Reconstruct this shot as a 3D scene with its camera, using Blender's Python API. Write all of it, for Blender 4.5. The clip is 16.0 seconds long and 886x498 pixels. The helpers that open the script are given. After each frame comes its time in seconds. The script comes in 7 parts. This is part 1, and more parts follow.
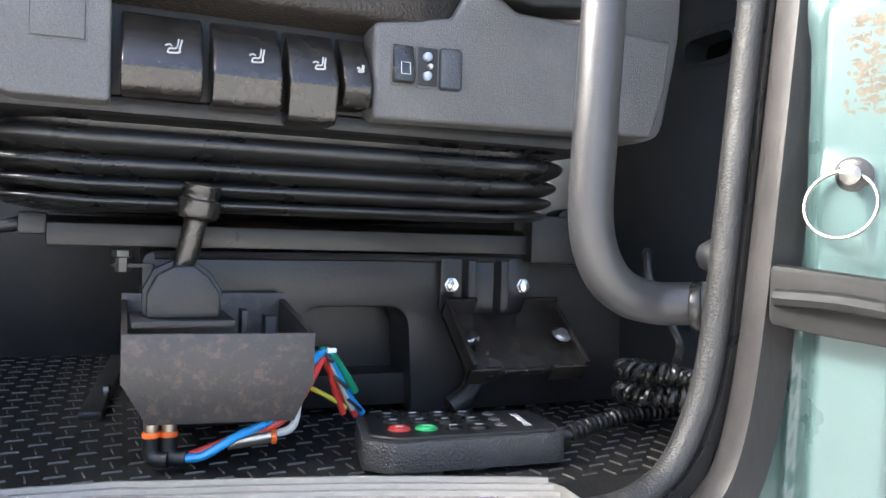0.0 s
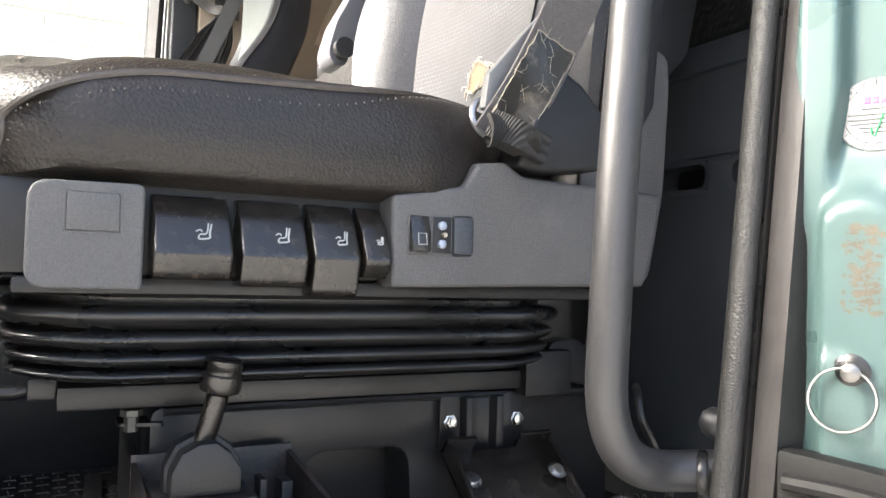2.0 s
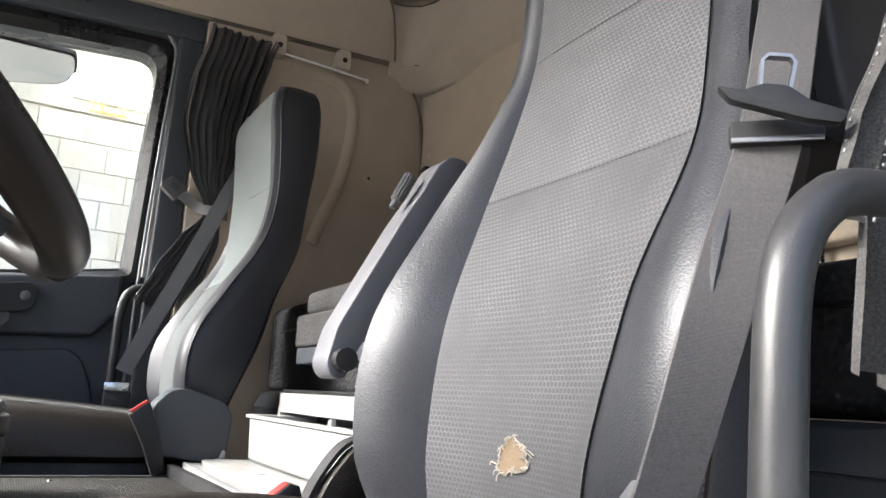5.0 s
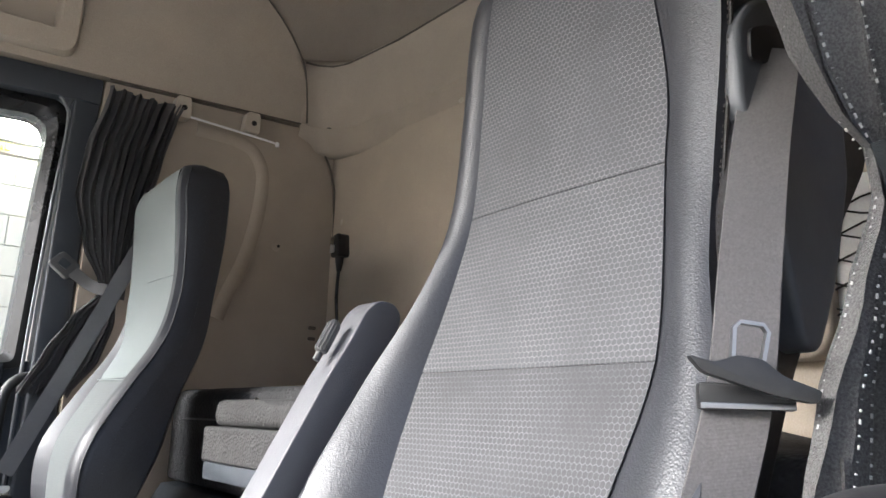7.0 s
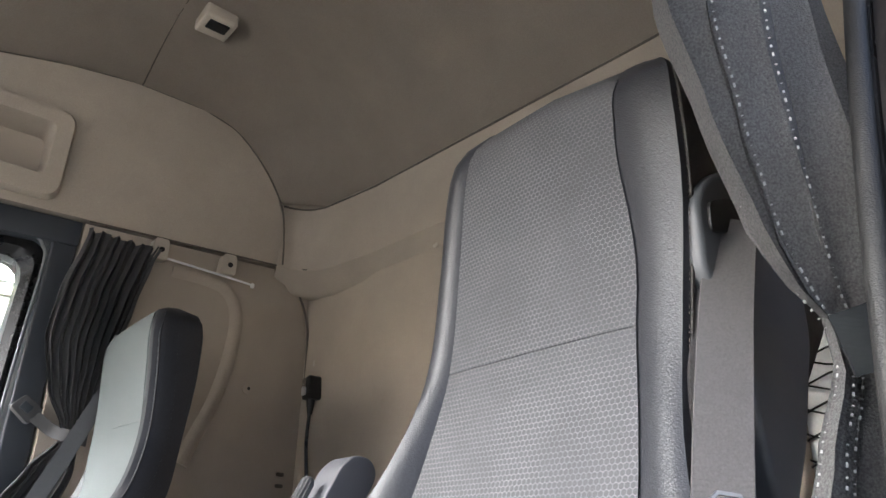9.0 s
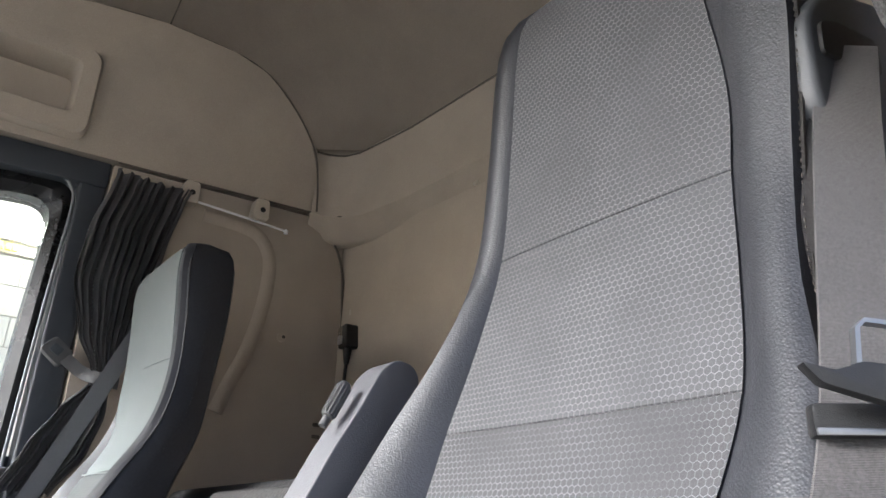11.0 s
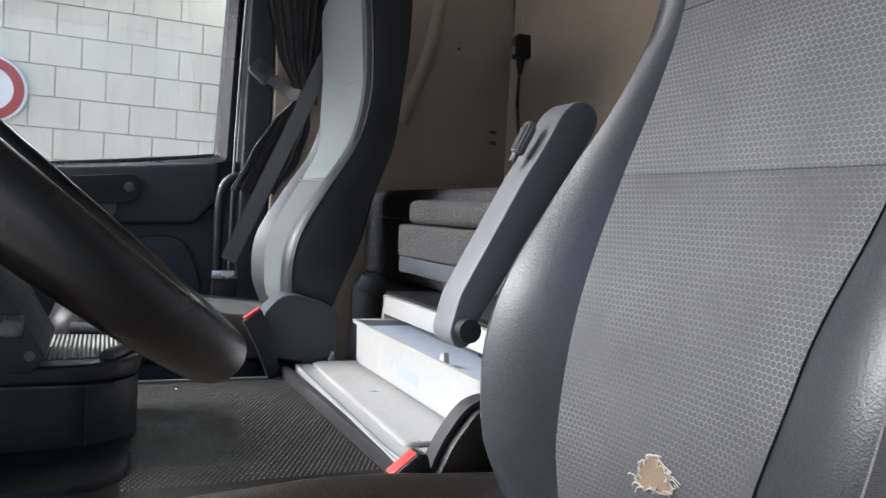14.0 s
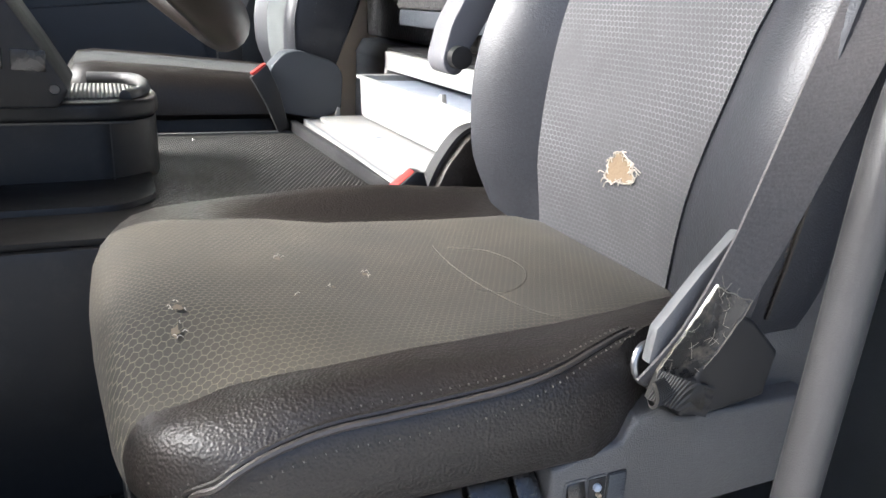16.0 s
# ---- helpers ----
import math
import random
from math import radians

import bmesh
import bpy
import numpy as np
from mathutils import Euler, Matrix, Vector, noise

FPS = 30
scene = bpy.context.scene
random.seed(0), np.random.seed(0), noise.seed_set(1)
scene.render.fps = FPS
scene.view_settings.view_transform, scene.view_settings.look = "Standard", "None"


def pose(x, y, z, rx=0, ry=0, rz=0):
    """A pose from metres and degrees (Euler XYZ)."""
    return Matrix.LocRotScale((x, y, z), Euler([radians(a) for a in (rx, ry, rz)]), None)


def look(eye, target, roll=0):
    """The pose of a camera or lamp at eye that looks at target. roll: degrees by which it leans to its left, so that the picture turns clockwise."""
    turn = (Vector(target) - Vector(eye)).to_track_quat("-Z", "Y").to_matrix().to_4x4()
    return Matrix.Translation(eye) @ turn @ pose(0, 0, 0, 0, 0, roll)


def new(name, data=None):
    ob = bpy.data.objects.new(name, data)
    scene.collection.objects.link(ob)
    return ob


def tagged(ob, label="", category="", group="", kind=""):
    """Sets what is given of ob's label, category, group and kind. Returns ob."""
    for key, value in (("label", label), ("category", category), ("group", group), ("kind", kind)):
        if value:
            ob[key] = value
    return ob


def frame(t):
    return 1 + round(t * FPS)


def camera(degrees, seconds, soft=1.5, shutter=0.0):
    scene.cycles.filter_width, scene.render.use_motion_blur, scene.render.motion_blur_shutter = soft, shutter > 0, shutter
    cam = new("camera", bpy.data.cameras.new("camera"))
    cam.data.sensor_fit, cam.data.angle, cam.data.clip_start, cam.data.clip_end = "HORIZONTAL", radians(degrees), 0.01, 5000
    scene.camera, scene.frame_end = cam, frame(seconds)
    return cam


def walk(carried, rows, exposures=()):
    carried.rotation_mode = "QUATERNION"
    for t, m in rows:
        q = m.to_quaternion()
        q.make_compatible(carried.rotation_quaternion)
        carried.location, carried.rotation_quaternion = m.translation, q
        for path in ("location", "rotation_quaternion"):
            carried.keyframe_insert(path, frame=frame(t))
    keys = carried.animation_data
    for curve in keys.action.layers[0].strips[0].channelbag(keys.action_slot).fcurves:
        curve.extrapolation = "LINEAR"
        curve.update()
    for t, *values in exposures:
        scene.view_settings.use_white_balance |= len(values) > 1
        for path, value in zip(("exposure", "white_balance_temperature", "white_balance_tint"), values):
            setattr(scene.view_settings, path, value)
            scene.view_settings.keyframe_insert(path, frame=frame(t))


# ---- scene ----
cam = camera(60.4, 16.0)
PATH = [
    (0, (0.058, 0.102, 0.258), (0.838, 1.943, 0.229), 1.6),
    (0.5, (0.039, 0.089, 0.292), (0.88, 1.903, 0.269), 1.5),
    (1, (0.015, 0.07, 0.323), (0.894, 1.866, 0.312), 1.4),
    (1.5, (-0.011, 0.057, 0.344), (0.904, 1.835, 0.354), 1.5),
    (2, (-0.011, 0.11, 0.36), (0.918, 1.88, 0.429), 1.6),
    (2.5, (0.04, 0.174, 0.402), (0.979, 1.934, 0.546), 1.8),
    (3, (0.063, 0.202, 0.43), (0.996, 1.961, 0.622), 2.0),
    (3.5, (0.05, 0.248, 0.471), (0.974, 2.005, 0.717), 2.1),
    (4, (0.003, 0.247, 0.552), (0.914, 1.994, 0.898), 2.4),
    (4.2, (-0.01, 0.244, 0.582), (0.895, 1.99, 0.945), 2.4),
    (6.3, (0.022, 0.302, 0.771), (1.111, 1.931, 1.171), 2.9),
    (6.5, (0.008, 0.303, 0.8), (1.116, 1.92, 1.195), 2.2),
    (7, (-0.026, 0.305, 0.858), (1.127, 1.88, 1.296), 1.8),
    (7.5, (-0.045, 0.297, 0.895), (1.114, 1.821, 1.473), 2.0),
    (8, (-0.056, 0.278, 0.925), (1.093, 1.762, 1.617), 1.7),
    (8.2, (-0.076, 0.266, 0.915), (1.08, 1.724, 1.648), 1.7),
    (10.3, (0.013, 0.353, 0.805), (1.126, 1.816, 1.594), 1.8),
    (10.5, (0.017, 0.361, 0.79), (1.127, 1.834, 1.563), 1.8),
    (11, (0.033, 0.419, 0.805), (1.112, 1.938, 1.53), 2.1),
    (11.5, (0.004, 0.498, 0.814), (0.968, 2.108, 1.506), 3.0),
    (12, (0.001, 0.495, 0.822), (0.857, 2.177, 1.482), 3.3),
    (12.5, (0.017, 0.438, 0.888), (0.825, 2.189, 1.419), 3.1),
    (13, (-0.009, 0.358, 0.877), (0.801, 2.177, 1.07), 3.3),
    (13.5, (-0.042, 0.337, 0.873), (0.767, 2.166, 0.897), 3.1),
    (14, (-0.053, 0.327, 0.851), (0.764, 2.151, 0.767), 3.3),
    (14.5, (-0.053, 0.305, 0.837), (0.751, 2.122, 0.615), 3.1),
    (15, (-0.055, 0.28, 0.809), (0.749, 2.077, 0.451), 3.1),
    (15.5, (-0.058, 0.25, 0.785), (0.733, 2.019, 0.287), 2.9),
    (16, (-0.067, 0.225, 0.778), (0.708, 1.962, 0.16), 2.6),
]
walk(cam, [(t, look(eye, target, roll)) for t, eye, target, roll in PATH], [(0.0, 4.35, 6100, 8), (1.5, 4.2, 6350, 8), (2.5, 3.78, 6550, 8), (4.0, 3.35, 6250, 8), (6.5, 3.2, 5900, 8), (8.0, 3.3, 5850, 8), (10.5, 3.2, 5800, 8), (11.5, 2.95, 5800, 8), (12.0, 2.8, 5750, 8), (13.0, 2.75, 5700, 8), (14.0, 2.5, 5650, 8), (15.0, 2.6, 5700, 8), (15.5, 2.85, 5800, 8), (16.0, 3.35, 5900, 8)])

# ---- world and light ----
world = bpy.data.worlds.new("sky")
scene.world = world
world.use_nodes = True
_n = world.node_tree.nodes
_sky = _n.new("ShaderNodeTexSky")
_sky.sky_type, _sky.sun_disc = "NISHITA", False
_sky.sun_elevation, _sky.sun_rotation = radians(35), radians(284)
_sky.air_density, _sky.dust_density = 0.7, 7.0
_bg = _n["Background"]
_bg.inputs["Strength"].default_value = 0.095
world.node_tree.links.new(_sky.outputs[0], _bg.inputs["Color"])
sun_data = bpy.data.lights.new("sun", "SUN")
sun_data.energy, sun_data.angle, sun_data.color = 3.2, radians(36), (1.0, 0.95, 0.89)
sun = new("sun", sun_data)
sun.matrix_world = look((0, 0, 0), (0.8, -0.2, -0.56))

# ---- mesh helpers ----
BASE = {}


def thing(name, at, label, category, group="", kind=""):
    ob = new(name)
    ob.location = at
    ob.empty_display_size = 0.05
    BASE[ob] = Vector(at)
    return tagged(ob, label, category, group, kind)


def part(name, bm, material, parent=None, label="", smooth=True, angle=40):
    """Links a bmesh, given in world metres, as one mesh under a thing or a part."""
    me = bpy.data.meshes.new(name)
    bmesh.ops.recalc_face_normals(bm, faces=bm.faces)
    base = BASE[parent] if parent else Vector((0, 0, 0))
    bmesh.ops.translate(bm, vec=-base, verts=bm.verts)
    if smooth:
        lim = radians(angle)
        for f in bm.faces:
            f.smooth = True
        for e in bm.edges:
            if len(e.link_faces) == 2 and e.calc_face_angle(0) > lim:
                e.smooth = False
    bm.to_mesh(me)
    bm.free()
    me.materials.append(material)
    ob = new(name, me)
    if parent:
        ob.parent = parent
        BASE[ob] = base
    if label:
        ob["label"] = label
    return ob


def solid(name, bm, material, label, category, group="", kind="", **kw):
    return tagged(part(name, bm, material, None, **kw), label, category, group, kind)


def bevelled(bm, width, segments=2, sharp=25):
    if width > 0:
        edges = [e for e in bm.edges if len(e.link_faces) == 2 and e.calc_face_angle(0) > radians(sharp)]
        bmesh.ops.bevel(bm, geom=edges, offset=width, segments=segments, profile=0.6, affect="EDGES", clamp_overlap=True)
    return bm


def box(x0, x1, y0, y1, z0, z1, bevel=0.0, segments=2, m=None):
    bm = bmesh.new()
    bmesh.ops.create_cube(bm, size=1.0, matrix=Matrix.Translation(((x0 + x1) / 2, (y0 + y1) / 2, (z0 + z1) / 2)) @ Matrix.Diagonal((x1 - x0, y1 - y0, z1 - z0, 1)))
    bevelled(bm, bevel, segments)
    if m is not None:
        bmesh.ops.transform(bm, matrix=m, verts=bm.verts)
    return bm


def prism(points, axis, a, b, bevel=0.0, segments=2):
    """A closed outline in the plane across axis, pushed from a to b. x: (y, z); y: (x, z); z: (x, y)."""
    bm = bmesh.new()

    def place(p, c):
        return {"x": (c, p[0], p[1]), "y": (p[0], c, p[1]), "z": (p[0], p[1], c)}[axis]

    lo = [bm.verts.new(place(p, a)) for p in points]
    hi = [bm.verts.new(place(p, b)) for p in points]
    n = len(points)
    bm.faces.new(lo)
    bm.faces.new(list(reversed(hi)))
    for i in range(n):
        bm.faces.new((lo[i], hi[i], hi[(i + 1) % n], lo[(i + 1) % n]))
    bmesh.ops.recalc_face_normals(bm, faces=bm.faces)
    return bevelled(bm, bevel, segments)


def rounded(points, r, steps=4):
    """The outline with its corners rounded by r (one number, or one for each corner)."""
    out = []
    n = len(points)
    for i in range(n):
        p0, p, p1 = (Vector(points[(i + k) % n]) for k in (-1, 0, 1))
        rr = r[i] if isinstance(r, (list, tuple)) else r
        d0, d1 = p0 - p, p1 - p
        if rr <= 0:
            out.append(tuple(p))
            continue
        rr = min(rr, d0.length * 0.48, d1.length * 0.48)
        a, b = p + d0.normalized() * rr, p + d1.normalized() * rr
        for k in range(steps + 1):
            t = k / steps
            out.append(tuple(a * (1 - t) ** 2 + p * 2 * t * (1 - t) + b * t * t))
    return out


def curve_points(points, steps=8):
    """A smooth line (Catmull-Rom) through the points."""
    ps = [Vector(p) for p in points]
    out = []
    for i in range(len(ps) - 1):
        p0, p1, p2, p3 = ps[max(i - 1, 0)], ps[i], ps[i + 1], ps[min(i + 2, len(ps) - 1)]
        for k in range(steps):
            t = k / steps
            out.append(0.5 * ((2 * p1) + (p2 - p0) * t + (2 * p0 - 5 * p1 + 4 * p2 - p3) * t * t + (3 * p1 - p0 - 3 * p2 + p3) * t ** 3))
    out.append(ps[-1])
    return out


def sweep(path, ring, up=(0, 0, 1), closed=False, caps=True, bm=None, scale=None):
    """Carries a ring of (a, b) along a path; a is across, b towards up."""
    bm = bm or bmesh.new()
    path = [Vector(p) for p in path]
    n = len(path)
    rows = []
    side = None
    for i, p in enumerate(path):
        d = (path[(i + 1) % n] - path[i - 1]) if closed else (path[min(i + 1, n - 1)] - path[max(i - 1, 0)])
        d.normalize()
        if side is None:
            side = d.cross(Vector(up))
            if side.length < 1e-4:
                side = d.cross(Vector((1, 0, 0)))
        side = (side - d * side.dot(d)).normalized()
        b = side.cross(d)
        k = scale[i] if scale else 1.0
        rows.append([bm.verts.new(p + side * u * k + b * v * k) for u, v in ring])
    m = len(ring)
    for i in range(n if closed else n - 1):
        r0, r1 = rows[i], rows[(i + 1) % n]
        for j in range(m):
            bm.faces.new((r0[j], r0[(j + 1) % m], r1[(j + 1) % m], r1[j]))
    if caps and not closed:
        bm.faces.new(list(reversed(rows[0])))
        bm.faces.new(rows[-1])
    return bm


def circle(r, n=12):
    return [(r * math.cos(2 * math.pi * i / n), r * math.sin(2 * math.pi * i / n)) for i in range(n)]


def tube(points, r, n=12, steps=8, closed=False, bm=None):
    return sweep(curve_points(points, steps) if steps else points, circle(r, n), closed=closed, bm=bm)


def strip(points, width, thick, across, steps=8, bm=None, twist=None):
    """A flat band along a line; across: its width's direction (one, or one for each point)."""
    bm = bm or bmesh.new()
    ps = curve_points(points, steps)
    acr = [Vector(a) for a in across] if isinstance(across[0], (tuple, list)) else [Vector(across)] * len(points)
    rows = []
    for i, p in enumerate(ps):
        u = min(i / steps, len(points) - 1.0001)
        k = int(u)
        a = acr[k].lerp(acr[min(k + 1, len(acr) - 1)], u - k).normalized()
        d = (ps[min(i + 1, len(ps) - 1)] - ps[max(i - 1, 0)]).normalized()
        a = (a - d * a.dot(d)).normalized()
        nrm = a.cross(d)
        rows.append([bm.verts.new(p + a * s * width / 2 + nrm * q * thick / 2) for s, q in ((-1, -1), (-0.96, 1), (0.96, 1), (1, -1))])
    for r0, r1 in zip(rows, rows[1:]):
        for j in range(4):
            bm.faces.new((r0[j], r0[(j + 1) % 4], r1[(j + 1) % 4], r1[j]))
    bm.faces.new(list(reversed(rows[0])))
    bm.faces.new(rows[-1])
    return bm


def loft(rows, closed=True, caps=True, bm=None):
    bm = bm or bmesh.new()
    vs = [[bm.verts.new(p) for p in r] for r in rows]
    m = len(rows[0])
    for r0, r1 in zip(vs, vs[1:]):
        for j in range(m if closed else m - 1):
            bm.faces.new((r0[j], r0[(j + 1) % m], r1[(j + 1) % m], r1[j]))
    if caps and closed:
        bm.faces.new(list(reversed(vs[0])))
        bm.faces.new(vs[-1])
    return bm


def lathe(profile, centre, axis=(0, 0, 1), n=20, bm=None):
    """Turns (radius, height) round axis through centre."""
    bm = bm or bmesh.new()
    q = Vector((0, 0, 1)).rotation_difference(Vector(axis)).to_matrix()
    c = Vector(centre)
    rows = [[bm.verts.new(c + q @ Vector((r * math.cos(2 * math.pi * i / n), r * math.sin(2 * math.pi * i / n), h))) for i in range(n)] for r, h in profile]
    for r0, r1 in zip(rows, rows[1:]):
        for j in range(n):
            bm.faces.new((r0[j], r0[(j + 1) % n], r1[(j + 1) % n], r1[j]))
    bm.faces.new(list(reversed(rows[0])))
    bm.faces.new(rows[-1])
    return bm


def joined(*bms):
    out = bms[0]
    for b in bms[1:]:
        me = bpy.data.meshes.new("join")
        b.to_mesh(me)
        b.free()
        out.from_mesh(me)
        bpy.data.meshes.remove(me)
    return out


def turned(bm, at, rx=0, ry=0, rz=0):
    """Turns a bmesh about a point."""
    c = Vector(at)
    m = Matrix.Translation(c) @ pose(0, 0, 0, rx, ry, rz) @ Matrix.Translation(-c)
    bmesh.ops.transform(bm, matrix=m, verts=bm.verts)
    return bm


def lerp_table(table, z):
    for (z0, *a), (z1, *b) in zip(table, table[1:]):
        if z <= z1:
            t = max(0.0, (z - z0) / (z1 - z0))
            t = t * t * (3 - 2 * t) * 0.5 + t * 0.5
            return [p + (q - p) * t for p, q in zip(a, b)]
    return list(table[-1][1:])


def smooth_table(table, v):
    """The table's values at v on a smooth curve through its rows."""
    n = len(table)
    i = max(0, min(n - 2, sum(1 for r in table if r[0] <= v) - 1))
    a, b = table[i], table[i + 1]
    before, after = table[max(0, i - 1)], table[min(n - 1, i + 2)]
    h = b[0] - a[0]
    t = min(1.0, max(0.0, (v - a[0]) / h))
    out = []
    for k in range(1, len(a)):
        m0 = (b[k] - before[k]) / (b[0] - before[0]) * h
        m1 = (after[k] - a[k]) / (after[0] - a[0]) * h
        out.append((2 * t ** 3 - 3 * t * t + 1) * a[k] + (t ** 3 - 2 * t * t + t) * m0 + (3 * t * t - 2 * t ** 3) * b[k] + (t ** 3 - t * t) * m1)
    return out


def soft(v, a, b):
    t = min(1.0, max(0.0, (v - a) / (b - a)))
    return t * t * (3 - 2 * t)

# ---- materials ----


def nodes_of(name):
    m = bpy.data.materials.new(name)
    m.use_nodes = True
    t = m.node_tree
    return m, t, t.nodes["Principled BSDF"]


def node(t, kind, **values):
    n = t.nodes.new(kind)
    for k, v in values.items():
        if k in n.inputs:
            n.inputs[k].default_value = v
    return n


def surface(name, base, rough=0.5, metal=0.0, var=0.12, var_scale=6.0, grain=0.06, grain_scale=180.0, bump=0.15, bump_scale=400.0,
            kind="noise", coat=0.0, spec=0.5, rough_var=0.12, stretch=None, dust=None, dust_amount=0.0, dust_scale=14.0, sheen=0.0, depth=0.002, world=False):
    """Plain surface with stains at a large scale, grain at a small one, fine relief, and dust or wear with a shape of its own."""
    m, t, p = nodes_of(name)
    link = t.links.new
    tc = node(t, "ShaderNodeTexCoord")
    place = node(t, "ShaderNodeNewGeometry").outputs["Position"] if world else tc.outputs["Object"]
    mp = node(t, "ShaderNodeMapping")
    link(place, mp.inputs["Vector"])
    if stretch:
        mp.inputs["Scale"].default_value = stretch
    vec = mp.outputs[0]
    big = node(t, "ShaderNodeTexNoise", Scale=var_scale, Detail=5.0, Roughness=0.6)
    small = node(t, "ShaderNodeTexNoise", Scale=grain_scale, Detail=3.0, Roughness=0.6)
    link(place, big.inputs["Vector"])
    link(vec, small.inputs["Vector"])
    ramp = node(t, "ShaderNodeMapRange")
    ramp.inputs["From Min"].default_value, ramp.inputs["From Max"].default_value = 0.25, 0.75
    ramp.inputs["To Min"].default_value, ramp.inputs["To Max"].default_value = 1 - var, 1 + var
    link(big.outputs[0], ramp.inputs[0])
    ramp2 = node(t, "ShaderNodeMapRange")
    ramp2.inputs["From Min"].default_value, ramp2.inputs["From Max"].default_value = 0.25, 0.75
    ramp2.inputs["To Min"].default_value, ramp2.inputs["To Max"].default_value = 1 - grain, 1 + grain
    link(small.outputs[0], ramp2.inputs[0])
    mul = node(t, "ShaderNodeMath")
    mul.operation = "MULTIPLY"
    link(ramp.outputs[0], mul.inputs[0])
    link(ramp2.outputs[0], mul.inputs[1])
    col = node(t, "ShaderNodeVectorMath")
    col.operation = "SCALE"
    col.inputs[0].default_value = base
    link(mul.outputs[0], col.inputs["Scale"])
    colour = col.outputs[0]
    rough_out = None
    if dust:
        dn = node(t, "ShaderNodeTexNoise", Scale=dust_scale, Detail=8.0, Roughness=0.72)
        link(vec if world else place, dn.inputs["Vector"])
        dr = node(t, "ShaderNodeMapRange")
        dr.inputs["From Min"].default_value, dr.inputs["From Max"].default_value = 0.5, 0.72
        dr.inputs["To Max"].default_value = dust_amount
        link(dn.outputs[0], dr.inputs[0])
        mix = node(t, "ShaderNodeMix")
        mix.data_type = "RGBA"
        link(dr.outputs[0], mix.inputs["Factor"])
        link(colour, mix.inputs["A"])
        mix.inputs["B"].default_value = (*dust, 1)
        colour = mix.outputs["Result"]
    link(colour, p.inputs["Base Color"])
    rr = node(t, "ShaderNodeMapRange")
    rr.inputs["From Min"].default_value, rr.inputs["From Max"].default_value = 0.3, 0.7
    rr.inputs["To Min"].default_value, rr.inputs["To Max"].default_value = max(0.02, rough - rough_var), min(1.0, rough + rough_var)
    link(big.outputs[0], rr.inputs[0])
    link(rr.outputs[0], p.inputs["Roughness"])
    p.inputs["Metallic"].default_value = metal
    p.inputs["Specular IOR Level"].default_value = spec
    p.inputs["Coat Weight"].default_value = coat
    p.inputs["Coat Roughness"].default_value = 0.12
    p.inputs["Sheen Weight"].default_value = sheen
    if bump:
        if kind == "noise":
            tex = node(t, "ShaderNodeTexNoise", Scale=bump_scale, Detail=2.0)
            out = tex.outputs[0]
        elif kind == "leather":
            tex = node(t, "ShaderNodeTexVoronoi", Scale=bump_scale)
            tex.feature = "SMOOTH_F1"
            warp = node(t, "ShaderNodeTexNoise", Scale=bump_scale * 0.12, Detail=3.0)
            link(vec, warp.inputs["Vector"])
            add = node(t, "ShaderNodeMath")
            add.operation = "MULTIPLY_ADD"
            add.inputs[1].default_value = 0.9
            link(warp.outputs[0], add.inputs[0])
            link(tex.outputs["Distance"], add.inputs[2])
            out = add.outputs[0]
        else:
            tex = node(t, "ShaderNodeTexWave", Scale=bump_scale, Distortion=0.6, Detail=1.0)
            tex.bands_direction = kind
            out = tex.outputs[1]
        link(vec, tex.inputs["Vector"])
        b = node(t, "ShaderNodeBump", Strength=bump, Distance=depth)
        link(out, b.inputs["Height"])
        link(b.outputs[0], p.inputs["Normal"])
    return m


